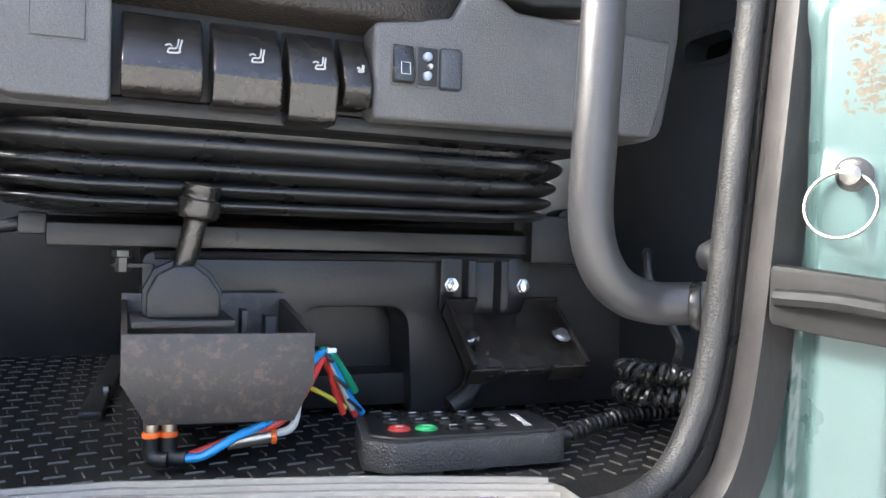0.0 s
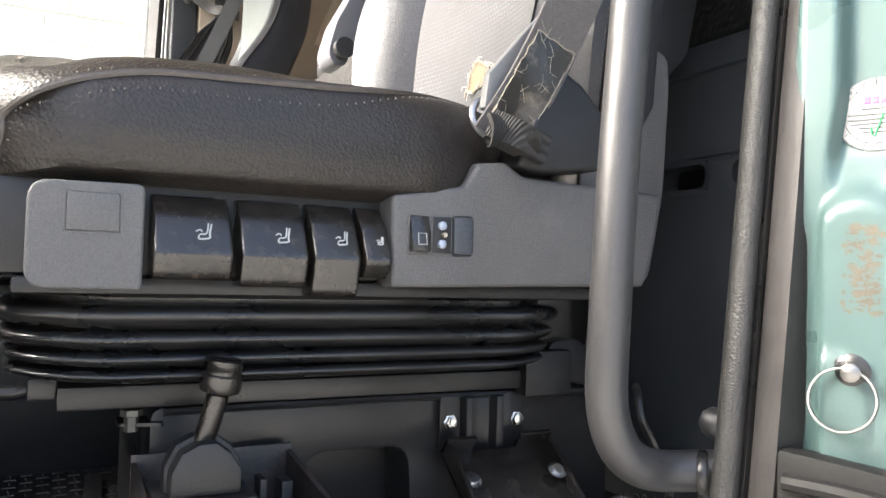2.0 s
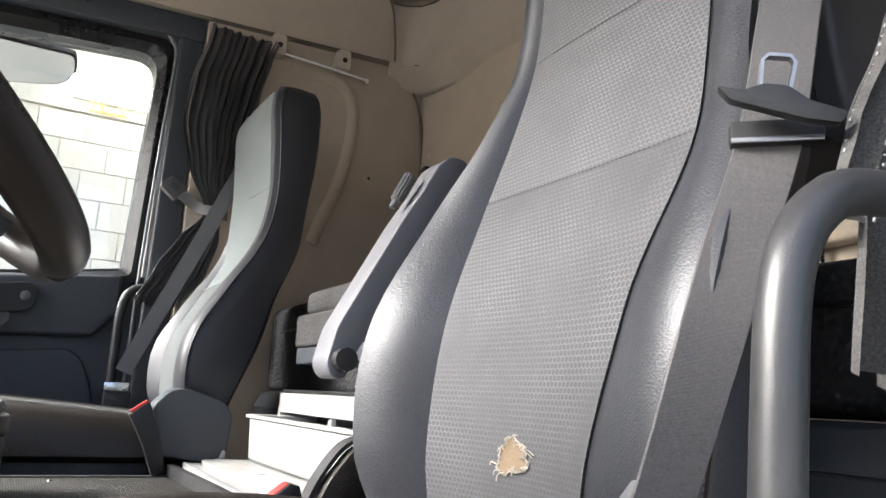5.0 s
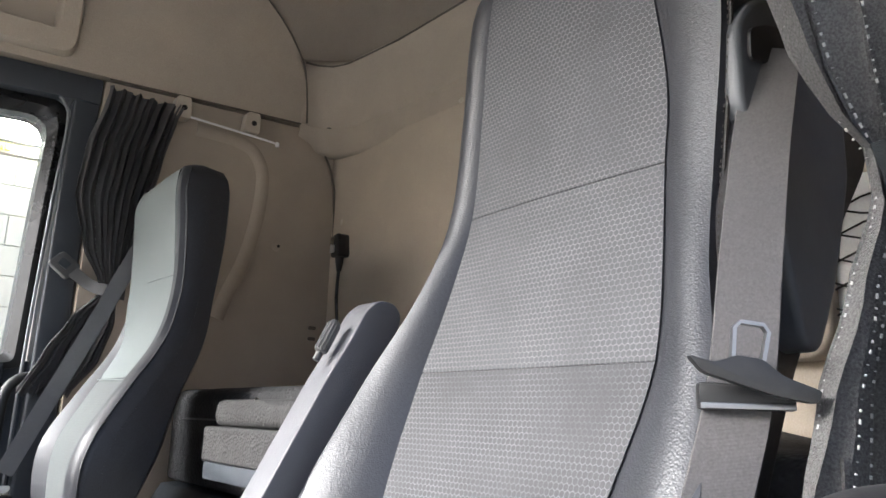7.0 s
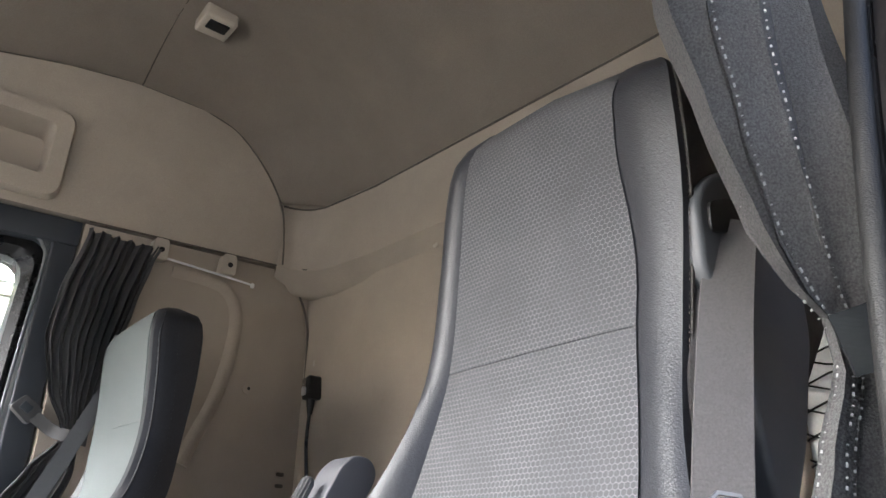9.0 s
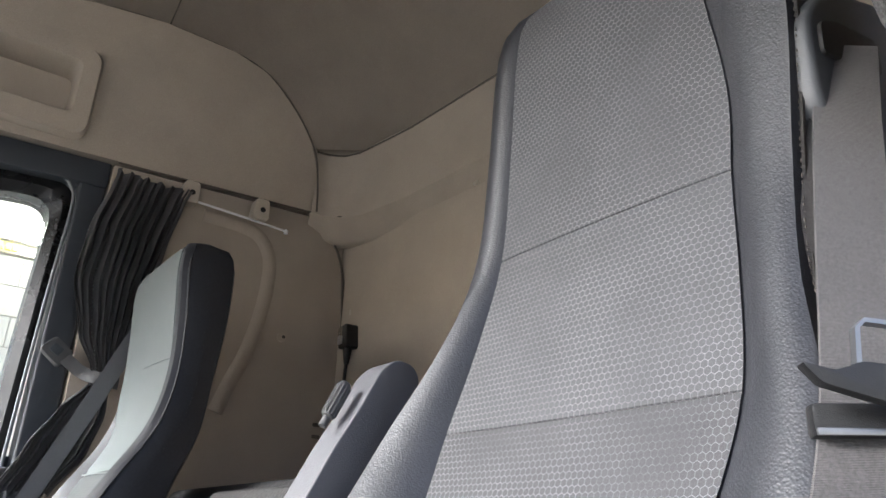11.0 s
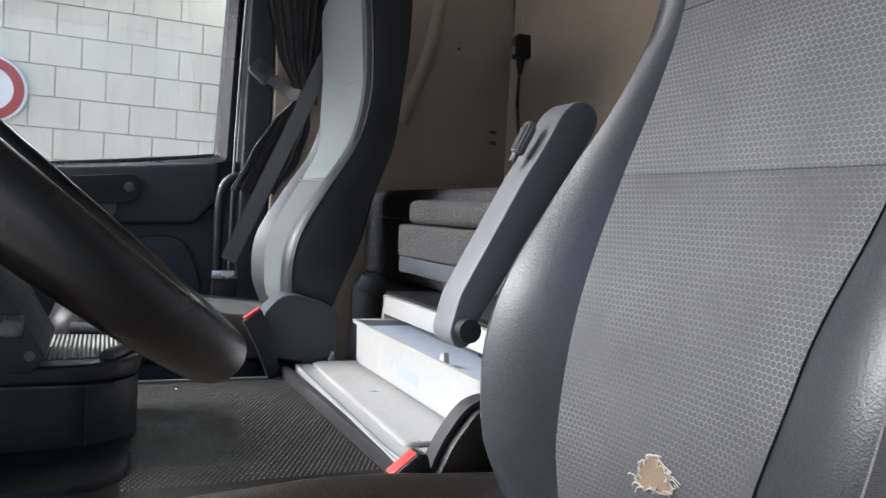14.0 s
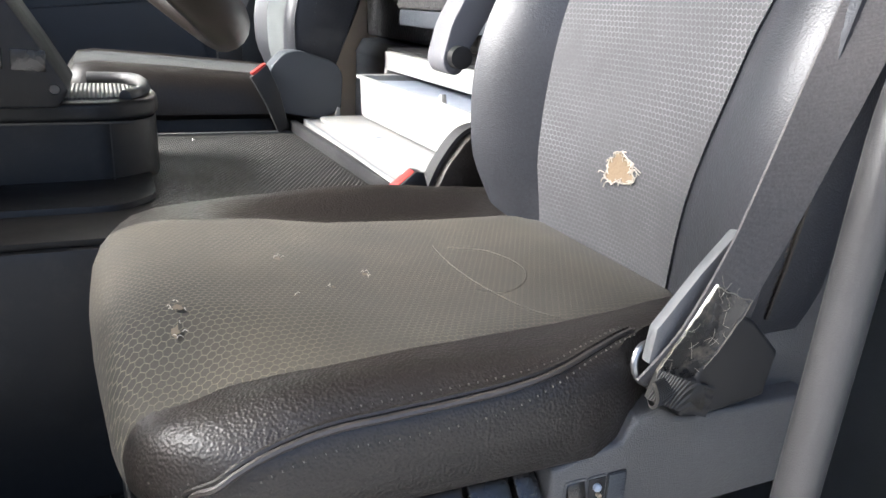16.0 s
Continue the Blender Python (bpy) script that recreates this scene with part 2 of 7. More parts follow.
def hex_fabric(name, plane, base, line, cell=0.0068, fade=0.35, grime=0.2):
    """Woven seat cloth: fine weave with lighter raised honeycomb threads, rubbed away in places. plane: the two axes that it lies along."""
    m, t, p = nodes_of(name)
    link = t.links.new
    tc = node(t, "ShaderNodeTexCoord")
    sep = node(t, "ShaderNodeSeparateXYZ")
    link(tc.outputs["Object"], sep.inputs[0])
    com = node(t, "ShaderNodeCombineXYZ")
    link(sep.outputs[plane[0]], com.inputs[0])
    link(sep.outputs[plane[1]], com.inputs[1])

    def vm(op, a, b=None, c=None):
        n = node(t, "ShaderNodeVectorMath")
        n.operation = op
        for i, v in enumerate((a, b, c)):
            if v is None:
                continue
            if isinstance(v, tuple):
                n.inputs[i].default_value = v
            else:
                link(v, n.inputs[i])
        return n

    def fm(op, a, b=None, clamp=False):
        n = node(t, "ShaderNodeMath")
        n.operation, n.use_clamp = op, clamp
        for i, v in enumerate((a, b)):
            if v is None:
                continue
            if isinstance(v, (int, float)):
                n.inputs[i].default_value = v
            else:
                link(v, n.inputs[i])
        return n.outputs[0]

    q = vm("SCALE", com.outputs[0])
    q.inputs["Scale"].default_value = 1 / cell
    r, h = (1.0, 1.7320508, 1.0), (0.5, 0.8660254, 0.5)
    cells = []
    for off in ((0.0, 0.0, 0.0), h):
        s = vm("ADD", q.outputs[0], off)
        w = vm("WRAP", s.outputs[0], r, (0.0, 0.0, 0.0))
        cells.append(vm("SUBTRACT", w.outputs[0], h).outputs[0])
    flat = [vm("MULTIPLY", c, (1.0, 1.0, 0.0)).outputs[0] for c in cells]
    d = [vm("DOT_PRODUCT", c, c).outputs["Value"] for c in flat]
    pick = fm("LESS_THAN", d[1], d[0])
    mixv = node(t, "ShaderNodeMix")
    mixv.data_type = "VECTOR"
    link(pick, mixv.inputs["Factor"])
    link(flat[0], mixv.inputs[4])
    link(flat[1], mixv.inputs[5])
    ab = vm("ABSOLUTE", mixv.outputs[1])
    dot = vm("DOT_PRODUCT", ab.outputs[0], (0.5, 0.8660254, 0.0)).outputs["Value"]
    sx = node(t, "ShaderNodeSeparateXYZ")
    link(ab.outputs[0], sx.inputs[0])
    thread = node(t, "ShaderNodeMapRange")
    thread.inputs["From Min"].default_value, thread.inputs["From Max"].default_value = 0.425, 0.475
    link(dot, thread.inputs[0])
    upright = node(t, "ShaderNodeMapRange")
    upright.inputs["From Min"].default_value, upright.inputs["From Max"].default_value = 0.40, 0.47
    upright.inputs["To Max"].default_value = 0.55
    link(sx.outputs[0], upright.inputs[0])
    threads = fm("MAXIMUM", thread.outputs[0], upright.outputs[0])
    wear = node(t, "ShaderNodeTexNoise", Scale=7.0, Detail=6.0, Roughness=0.65)
    link(tc.outputs["Object"], wear.inputs["Vector"])
    wr = node(t, "ShaderNodeMapRange")
    wr.inputs["From Min"].default_value, wr.inputs["From Max"].default_value = 0.3, 0.62
    wr.inputs["To Min"].default_value, wr.inputs["To Max"].default_value = fade, 1.0
    link(wear.outputs[0], wr.inputs[0])
    fac = fm("MULTIPLY", threads, wr.outputs[0])
    grit = node(t, "ShaderNodeTexNoise", Scale=900.0, Detail=2.0)
    link(tc.outputs["Object"], grit.inputs["Vector"])
    fac2 = fm("MULTIPLY", fac, fm("ADD", grit.outputs[0], 0.35), True)
    mix = node(t, "ShaderNodeMix")
    mix.data_type = "RGBA"
    link(fac2, mix.inputs["Factor"])
    stain = node(t, "ShaderNodeTexNoise", Scale=4.5, Detail=6.0, Roughness=0.6)
    link(tc.outputs["Object"], stain.inputs["Vector"])
    st = node(t, "ShaderNodeMapRange")
    st.inputs["From Min"].default_value, st.inputs["From Max"].default_value = 0.3, 0.7
    st.inputs["To Min"].default_value, st.inputs["To Max"].default_value = 1 - grime, 1 + grime
    link(stain.outputs[0], st.inputs[0])
    sc = node(t, "ShaderNodeVectorMath")
    sc.operation = "SCALE"
    sc.inputs[0].default_value = base
    link(fm("MULTIPLY", st.outputs[0], fm("ADD", fm("MULTIPLY", grit.outputs[0], 1.1), 0.45)), sc.inputs["Scale"])
    link(sc.outputs[0], mix.inputs["A"])
    mix.inputs["B"].default_value = (*line, 1)
    link(mix.outputs["Result"], p.inputs["Base Color"])
    p.inputs["Roughness"].default_value = 0.82
    p.inputs["Sheen Weight"].default_value = 0.03
    p.inputs["Sheen Roughness"].default_value = 0.5
    height = fm("ADD", fac2, fm("MULTIPLY", grit.outputs[0], 0.4))
    b = node(t, "ShaderNodeBump", Strength=0.3, Distance=0.0008)
    link(height, b.inputs["Height"])
    link(b.outputs[0], p.inputs["Normal"])
    return m


LEATHER = surface("black leather", (0.016, 0.0132, 0.0112), 0.42, var=0.2, grain=0.3, grain_scale=260, bump=0.6, bump_scale=420, kind="leather", depth=0.0011, spec=0.34, rough_var=0.08)
LEATHER_GREY = surface("grey leather", (0.023, 0.024, 0.028), 0.43, var=0.12, grain=0.25, grain_scale=300, bump=0.38, bump_scale=560, kind="leather", depth=0.0009, spec=0.36, rough_var=0.06)
CLOTH = hex_fabric("honeycomb seat cloth", (1, 2), (0.047, 0.0475, 0.051), (0.17, 0.172, 0.178), fade=0.2)
CLOTH_WORN = hex_fabric("rubbed honeycomb seat cloth", (1, 2), (0.037, 0.037, 0.0395), (0.13, 0.132, 0.138), fade=0.05)
CLOTH_FLAT = hex_fabric("worn honeycomb seat cloth", (0, 1), (0.027, 0.0225, 0.0145), (0.118, 0.102, 0.07), fade=0.3, grime=0.55)
CLOTH_GREY = surface("pale grey seat cloth", (0.125, 0.14, 0.138), 0.85, var=0.08, grain=0.12, grain_scale=700, bump=0.3, bump_scale=700, sheen=0.05)
PLASTIC = surface("grey grained plastic", (0.066, 0.0645, 0.0635), 0.55, var=0.1, grain=0.22, grain_scale=700, bump=0.4, bump_scale=800, dust=(0.11, 0.107, 0.102), dust_amount=0.3)
PLASTIC_DARK = surface("black grained plastic", (0.009, 0.009, 0.0095), 0.45, var=0.15, bump=0.2, bump_scale=1100, dust=(0.06, 0.057, 0.052), dust_amount=0.18, spec=0.38)
PLASTIC_BLUE = surface("slate blue plastic", (0.034, 0.039, 0.046), 0.5, var=0.1, grain=0.2, grain_scale=600, bump=0.4, bump_scale=700)
GLOSS = surface("polished black plastic", (0.013, 0.0115, 0.01), 0.2, var=0.25, grain=0.3, grain_scale=90, bump=0.08, bump_scale=700, dust=(0.085, 0.06, 0.038), dust_amount=0.18, dust_scale=45, spec=0.5, rough_var=0.12)
RUBBER = surface("black rubber", (0.011, 0.011, 0.011), 0.3, var=0.2, bump=0.1, bump_scale=600, dust=(0.05, 0.047, 0.043), dust_amount=0.25, spec=0.4)
STEEL_BLACK = surface("black painted steel", (0.012, 0.012, 0.0125), 0.36, var=0.25, bump=0.08, bump_scale=300, dust=(0.05, 0.045, 0.04), dust_amount=0.2, spec=0.35)
STEEL_RUST = surface("black steel with chipped paint", (0.024, 0.021, 0.019), 0.45, var=0.2, grain=0.15, grain_scale=90, bump=0.15, bump_scale=260, dust=(0.2, 0.11, 0.075), dust_amount=0.4, dust_scale=130)
RAIL = surface("satin grey coated steel", (0.028, 0.0275, 0.0285), 0.42, metal=0.1, var=0.12, bump=0.1, bump_scale=700)
STEEL_GREY = surface("plain grey steel", (0.22, 0.22, 0.225), 0.35, metal=0.9, var=0.15, bump=0.05, bump_scale=200)
CHROME = surface("bright steel", (0.6, 0.6, 0.6), 0.25, metal=1.0, var=0.15, bump=0.05, bump_scale=200)
GREEN = surface("pale teal car paint", (0.046, 0.077, 0.074), 0.34, metal=0.0, var=0.1, grain=0.06, grain_scale=900, bump=0.03, bump_scale=40, coat=0.15, spec=0.38)
BEIGE = surface("beige cab lining", (0.365, 0.312, 0.25), 0.75, var=0.1, grain=0.13, grain_scale=350, bump=0.3, bump_scale=500)
BEIGE_PLASTIC = surface("beige plastic", (0.42, 0.37, 0.3), 0.5, var=0.06, bump=0.08)
MAT = surface("black floor rubber", (0.012, 0.0115, 0.011), 0.5, var=0.3, bump=0.15, bump_scale=300, dust=(0.05, 0.043, 0.034), dust_amount=0.22, spec=0.16)
MAT_WORN = surface("scuffed floor rubber", (0.045, 0.042, 0.037), 0.5, var=0.3, grain=0.3, grain_scale=150, bump=0.1, spec=0.35)
WHITE = surface("white fridge plastic", (0.25, 0.25, 0.243), 0.38, var=0.06, bump=0.03, dust=(0.42, 0.38, 0.29), dust_amount=0.3)
MILKY = surface("milky plastic", (0.22, 0.25, 0.3), 0.35, var=0.04, bump=0.03)
CURTAIN = surface("charcoal curtain cloth", (0.125, 0.122, 0.12), 0.85, var=0.15, grain=0.45, grain_scale=450, bump=0.5, bump_scale=600, sheen=0.03, spec=0.2)
WEBBING = surface("grey seat belt webbing", (0.072, 0.068, 0.068), 0.48, var=0.12, bump=0.5, bump_scale=330, kind="Z", depth=0.0008, sheen=0.04, spec=0.3, grain=0.3, grain_scale=450)
FOAM = surface("exposed yellow foam", (0.15, 0.108, 0.066), 0.9, var=0.2, bump=0.4, bump_scale=300)
THREAD = surface("frayed pale thread", (0.36, 0.33, 0.28), 0.8, var=0.1)
BLOCK = surface("cream painted block", (0.63, 0.6, 0.5), 0.7, world=True, var=0.1, var_scale=2.5, grain=0.06, grain_scale=60, bump=0.2, bump_scale=80, dust=(0.45, 0.42, 0.36), dust_amount=0.5, dust_scale=9.0, stretch=(1, 1, 0.12))
JOINT = surface("grey mortar", (0.46, 0.43, 0.36), 0.9)
ALU = surface("ribbed sill plastic", (0.19, 0.175, 0.15), 0.5, var=0.12, dust=(0.12, 0.1, 0.08), dust_amount=0.4)
WHEEL = surface("dark brown-black wheel leather", (0.012, 0.0095, 0.008), 0.34, var=0.3, bump=0.15, bump_scale=700, depth=0.0006, spec=0.4)
CLOTH_MID = hex_fabric("grey honeycomb seat cloth, far seat", (1, 2), (0.055, 0.06, 0.059), (0.12, 0.128, 0.126))
CLOTH_DARK = surface("dark grey seat cloth", (0.04, 0.042, 0.04), 0.85, var=0.15, grain=0.15, grain_scale=600, bump=0.3, bump_scale=700)
RED = surface("red plastic", (0.34, 0.03, 0.025), 0.35)
ASPHALT = surface("grey concrete paving", (0.23, 0.224, 0.21), 0.9, var=0.2, bump=0.5, bump_scale=60)

# brown that stands in for the shade inside lining gaps and slits
SEAM_SHADE = surface("brown for seam and slit shade", (0.1, 0.085, 0.068), 0.8, var=0.1)
WELT = surface("rubbed brown leather welt", (0.034, 0.028, 0.024), 0.42, var=0.3, var_scale=20, grain=0.2, bump=0.2)
CRACK = surface("pale cracked tape edge", (0.2, 0.18, 0.145), 0.6, var=0.3, var_scale=60)
PALE_THREAD = surface("dusty grey thread", (0.075, 0.068, 0.06), 0.7, var=0.1)
DARK_THREAD = surface("brown leather thread", (0.05, 0.042, 0.035), 0.7, var=0.1)
GREY_TRIM = surface("pale grey weather strip", (0.14, 0.145, 0.15), 0.45, var=0.1)
STITCH = surface("white stitching", (0.34, 0.34, 0.33), 0.8, var=0.1)
PAPER = surface("white paper", (0.75, 0.75, 0.74), 0.7, var=0.03)
SEAL = surface("grained rubber seal", (0.014, 0.0138, 0.0135), 0.6, var=0.15, grain=0.2, grain_scale=300, bump=0.5, bump_scale=600, kind="leather", depth=0.001, dust=(0.06, 0.057, 0.053), dust_amount=0.25, spec=0.35)
SEAL_GREY = surface("worn grey rubber flange", (0.019, 0.0175, 0.0175), 0.5, var=0.25, grain=0.2, bump=0.1, dust=(0.05, 0.046, 0.043), dust_amount=0.5, stretch=(1, 1, 0.2), spec=0.3)
MESH = surface("black spacer mesh", (0.022, 0.022, 0.023), 0.8, var=0.1, bump=0.9, bump_scale=130, kind="leather", depth=0.004)
MESH_GREY = surface("grey spacer mesh", (0.024, 0.023, 0.0225), 0.85, var=0.1, grain=0.2, grain_scale=300, bump=0.9, bump_scale=200, kind="leather", depth=0.003)
BLUE_TUBE = surface("blue air hose", (0.03, 0.28, 0.62), 0.35, var=0.05)
RED_TUBE = surface("red air hose", (0.6, 0.05, 0.04), 0.35, var=0.05)
GREEN_TUBE = surface("green air hose", (0.02, 0.22, 0.12), 0.35, var=0.05)
CLEAR_TUBE = surface("clear air hose", (0.55, 0.55, 0.5), 0.25, var=0.05)
YELLOW = surface("yellow wire", (0.6, 0.5, 0.06), 0.4, var=0.05)
ORANGE = surface("orange plastic ring", (0.75, 0.13, 0.02), 0.4, var=0.05)
BRASS = surface("dull nickel fitting", (0.5, 0.43, 0.34), 0.35, metal=0.9, var=0.15)
GREEN_BUTTON = surface("green rubber button", (0.03, 0.32, 0.1), 0.45, var=0.05)
BARE = surface("bare scraped metal and primer", (0.075, 0.065, 0.05), 0.7, var=0.25, grain=0.3, grain_scale=120, bump=0.1, spec=0.2)
PATCH = surface("cracked clear patch on black", (0.02, 0.019, 0.018), 0.22, var=0.2, bump=0.25, bump_scale=60, dust=(0.3, 0.26, 0.2), dust_amount=0.3, dust_scale=60)


def glow(name, colour, strength):
    m, t, p = nodes_of(name)
    p.inputs["Base Color"].default_value = (*colour, 1)
    p.inputs["Emission Color"].default_value = (*colour, 1)
    p.inputs["Emission Strength"].default_value = strength
    return m


TUBE_LIGHT = glow("lit fluorescent tube", (1.0, 0.97, 0.86), 9.0)
YELLOW_SIGN = surface("yellow sign enamel", (0.8, 0.6, 0.08), 0.4, var=0.04)


def glass(name, tint=(1, 1, 1), rough=0.0):
    m, t, p = nodes_of(name)
    p.inputs["Base Color"].default_value = (*tint, 1)
    p.inputs["Roughness"].default_value = rough
    p.inputs["IOR"].default_value = 1.45
    p.inputs["Transmission Weight"].default_value = 1.0
    return m


GLASS = glass("window glass", (0.97, 1.0, 0.98))
TINTED = glass("tinted window glass", (0.3, 0.34, 0.33))
MIRROR, _t, _p = nodes_of("mirror glass")
_p.inputs["Metallic"].default_value, _p.inputs["Roughness"].default_value = 1.0, 0.02
_p.inputs["Base Color"].default_value = (0.42, 0.44, 0.44, 1)

FLOOR = 0.085
CENTRE = 1.56


def rear_x(y):
    """The rear wall bows slightly backwards towards the middle of the cab."""
    return 1.225 + 0.1 * min(1.0, max(0.0, (2.68 - y) / 1.6))


# ---- outside ----
solid("ground", box(-60, 60, -60, 60, -1.5, -1.4), ASPHALT, "grey concrete yard beneath the truck", "ground", kind="structure", smooth=False)

outer = thing("building_wall", (0, 6.0, -1.4), "cream painted concrete block wall of a building", "wall", kind="structure")
part("mortar", box(-9, 6, 6.012, 6.3, -1.4, 2.52), JOINT, outer, smooth=False)
part("fascia", box(-9, 6, 5.985, 6.3, 2.52, 3.5), BLOCK, outer, smooth=False)
part("lower_plaster", box(-9, 6, 6.0, 6.3, -1.4, -0.15), BLOCK, outer, smooth=False)
BLOCK_W, BLOCK_H = 0.306, 0.204
block_mesh = None
for r in range(13):
    for c in range(19):
        if block_mesh is None:
            bm = box(-BLOCK_W / 2 + 0.003, BLOCK_W / 2 - 0.003, -0.03, 0.03, -BLOCK_H / 2 + 0.003, BLOCK_H / 2 - 0.003, 0.003, 1)
            block_mesh = bpy.data.meshes.new("block")
            bm.to_mesh(block_mesh)
            bm.free()
            block_mesh.materials.append(BLOCK)
        ob = new("block", block_mesh)
        ob.parent = outer
        ob.location = (-4.2 + c * BLOCK_W + (BLOCK_W / 2 if r % 2 else 0), 0.03, 1.4 - 0.04 + r * BLOCK_H)

for x0, z in ((0.12, 2.6), (0.05, 2.72)):
    lamp = thing("strip_light", (x0, 5.95, z), "lit fluorescent tube lamp on the block wall", "lamp", "strip lights on the wall")
    part("housing", box(x0, x0 + 1.9, 5.93, 5.985, z, z + 0.05, 0.008), PAPER, lamp)
    part("tube", tube([(x0 + 0.04, 5.91, z + 0.02), (x0 + 1.86, 5.91, z + 0.02)], 0.016, steps=1), TUBE_LIGHT, lamp)
sign = thing("wall_sign", (0.36, 5.98, 2.52), "row of yellow sign shapes on the building", "sign")
for i in range(6):
    part("sign_shape", box(0.23 + i * 0.045, 0.265 + i * 0.045, 5.965, 5.984, 2.535, 2.585, 0.004), YELLOW_SIGN, sign)
rsign = thing("round_sign", (-0.745, 5.97, 1.5), "round white traffic sign with a red ring", "sign")


def disc(c, r0, r1, y0, y1, n=40):
    """A flat ring (or disc, r0 = 0) that faces along y."""
    return lathe([(max(r0, 0.001), 0.0), (max(r0, 0.001), y1 - y0), (r1 - 0.004, y1 - y0), (r1, (y1 - y0) * 0.7), (r1, 0.0)], (c[0], y1, c[1]), (0, -1, 0), n)


SIGN_AT = (-0.745, 1.5)
part("plate", disc(SIGN_AT, 0, 0.215, 5.955, 5.985), PAPER, rsign)
part("red_ring", disc(SIGN_AT, 0.14, 0.2, 5.95, 5.956), RED, rsign)
part("symbol", prism(rounded([(SIGN_AT[0] - 0.06, SIGN_AT[1] - 0.08), (SIGN_AT[0] + 0.06, SIGN_AT[1] - 0.08), (SIGN_AT[0] + 0.06, SIGN_AT[1] + 0.07), (SIGN_AT[0] - 0.05, SIGN_AT[1] + 0.08)], 0.04), "y", 5.95, 5.956), PLASTIC_DARK, rsign)
solid("wall_label", joined(*[box(-0.05 + 0.02 * i, -0.035 + 0.02 * i, 5.962, 5.968, 0.72, 0.74) for i in range(6)]), PLASTIC_DARK, "small dark writing bars on the block wall", "label")

# outside mirror on the passenger side
mirror = thing("kerb_mirror", (-0.25, 3.02, 1.75), "outside mirror with a rounded glass and dark rim", "mirror")
out = rounded([(-0.295, 1.775), (0.05, 1.775), (0.062, 1.7), (0.02, 1.63), (-0.19, 1.585), (-0.265, 1.62), (-0.29, 1.7)], [0.02, 0.02, 0.03, 0.05, 0.05, 0.04, 0.03], 5)
tilt = dict(rx=58)
part("rim", turned(prism(out, "y", 3.05, 3.075, 0.004), (-0.12, 3.05, 1.69), **tilt), PLASTIC_DARK, mirror)
part("glass", turned(prism([(-0.117 + (x + 0.117) * 0.96, 1.69 + (z - 1.69) * 0.92) for x, z in out], "y", 3.046, 3.052), (-0.12, 3.05, 1.69), **tilt), MIRROR, mirror)
part("housing", prism(rounded([(-0.6, 1.79), (-0.1, 1.765), (-0.06, 1.8), (-0.12, 1.86), (-0.6, 1.9)], 0.02, 4), "y", 2.96, 3.08, 0.01), PLASTIC_BLUE, mirror, "dark mirror housing")
part("arm", tube([(-0.15, 3.08, 1.71), (-0.2, 3.04, 1.8), (-0.5, 2.785, 1.8)], 0.012), PLASTIC_DARK, mirror)

# unseen overhang added to shade the block wall, its depth chosen for the light
canopy = thing("wall_canopy", (0, 5.5, 3.5), "flat grey canopy added out of view to shade the wall", "canopy", kind="structure")
part("deck", box(-12, 9, 5.0, 6.4, 3.52, 3.62), JOINT, canopy, smooth=False)
for k in range(22):
    part("rib", box(-9 + k * 0.7, -8.92 + k * 0.7, 5.0, 6.0, 3.44, 3.52), JOINT, canopy, smooth=False)

# ---- cab shell ----
solid("wall_shell", joined(box(1.452, 1.5, 0.3, 2.95, -0.3, 2.6), box(0.41, 1.45, 2.8, 2.86, 0.0, 2.6), box(-1.45, 1.45, 0.3, 2.86, 2.53, 2.6), box(-1.45, 0.41, 2.74, 2.86, 1.85, 2.53), box(1.13, 1.45, 2.70, 2.8, 1.7, 2.53)), BEIGE, "outer shell of the cab", "wall", kind="structure", smooth=False)
floor = thing("floor", (0, 1.0, FLOOR), "black cab floor with raised tread bars, dusty", "floor", kind="structure")
part("plate", box(-1.3, 0.66, 0.575, 2.75, FLOOR - 0.06, FLOOR - 0.003), MAT, floor, smooth=False)

# raised bars on the rubber floor, in pairs that turn by a right angle
verts, faces = [], []
for i in range(-8, 34):
    for j in range(0, 38):
        cx, cy = i * 0.0185, 0.585 + j * 0.0185
        if cx > 0.63 or cx < -0.16:
            continue
        a = radians(8 if (i + j) % 2 else 98)
        dx, dy = math.cos(a), math.sin(a)
        k = len(verts)
        for s, w, z in ((-1, -1, 0), (1, -1, 0), (1, 1, 0), (-1, 1, 0), (-0.8, -0.4, 1), (0.8, -0.4, 1), (0.8, 0.4, 1), (-0.8, 0.4, 1)):
            verts.append((cx + dx * 0.0078 * s - dy * 0.0009 * w, cy - 1.0 + dy * 0.0078 * s + dx * 0.0009 * w, -0.0035 + 0.0019 * z))
        faces += [(k + 4, k + 5, k + 6, k + 7), (k, k + 1, k + 5, k + 4), (k + 1, k + 2, k + 6, k + 5), (k + 2, k + 3, k + 7, k + 6), (k + 3, k, k + 4, k + 7)]
me = bpy.data.meshes.new("tread_bars")
me.from_pydata(verts, [], faces)
me.materials.append(MAT_WORN)
ob = new("tread_bars", me)
ob.parent = floor
tagged(ob, kind="stuff")

# door sill with ribs
sill = thing("door_sill", (0.1, 0.55, 0.06), "worn pale ribbed door sill strip", "sill", kind="structure")
SILL_EDGE = [(-0.6, 0.69), (-0.018, 0.671), (0.081, 0.658), (0.216, 0.626), (0.30, 0.598), (0.345, 0.582)]
part("tread", bevelled(prism([(-0.6, 0.46)] + SILL_EDGE + [(0.352, 0.56), (0.345, 0.46)], "z", 0.03, FLOOR - 0.0005), 0.002, 1), ALU, sill)
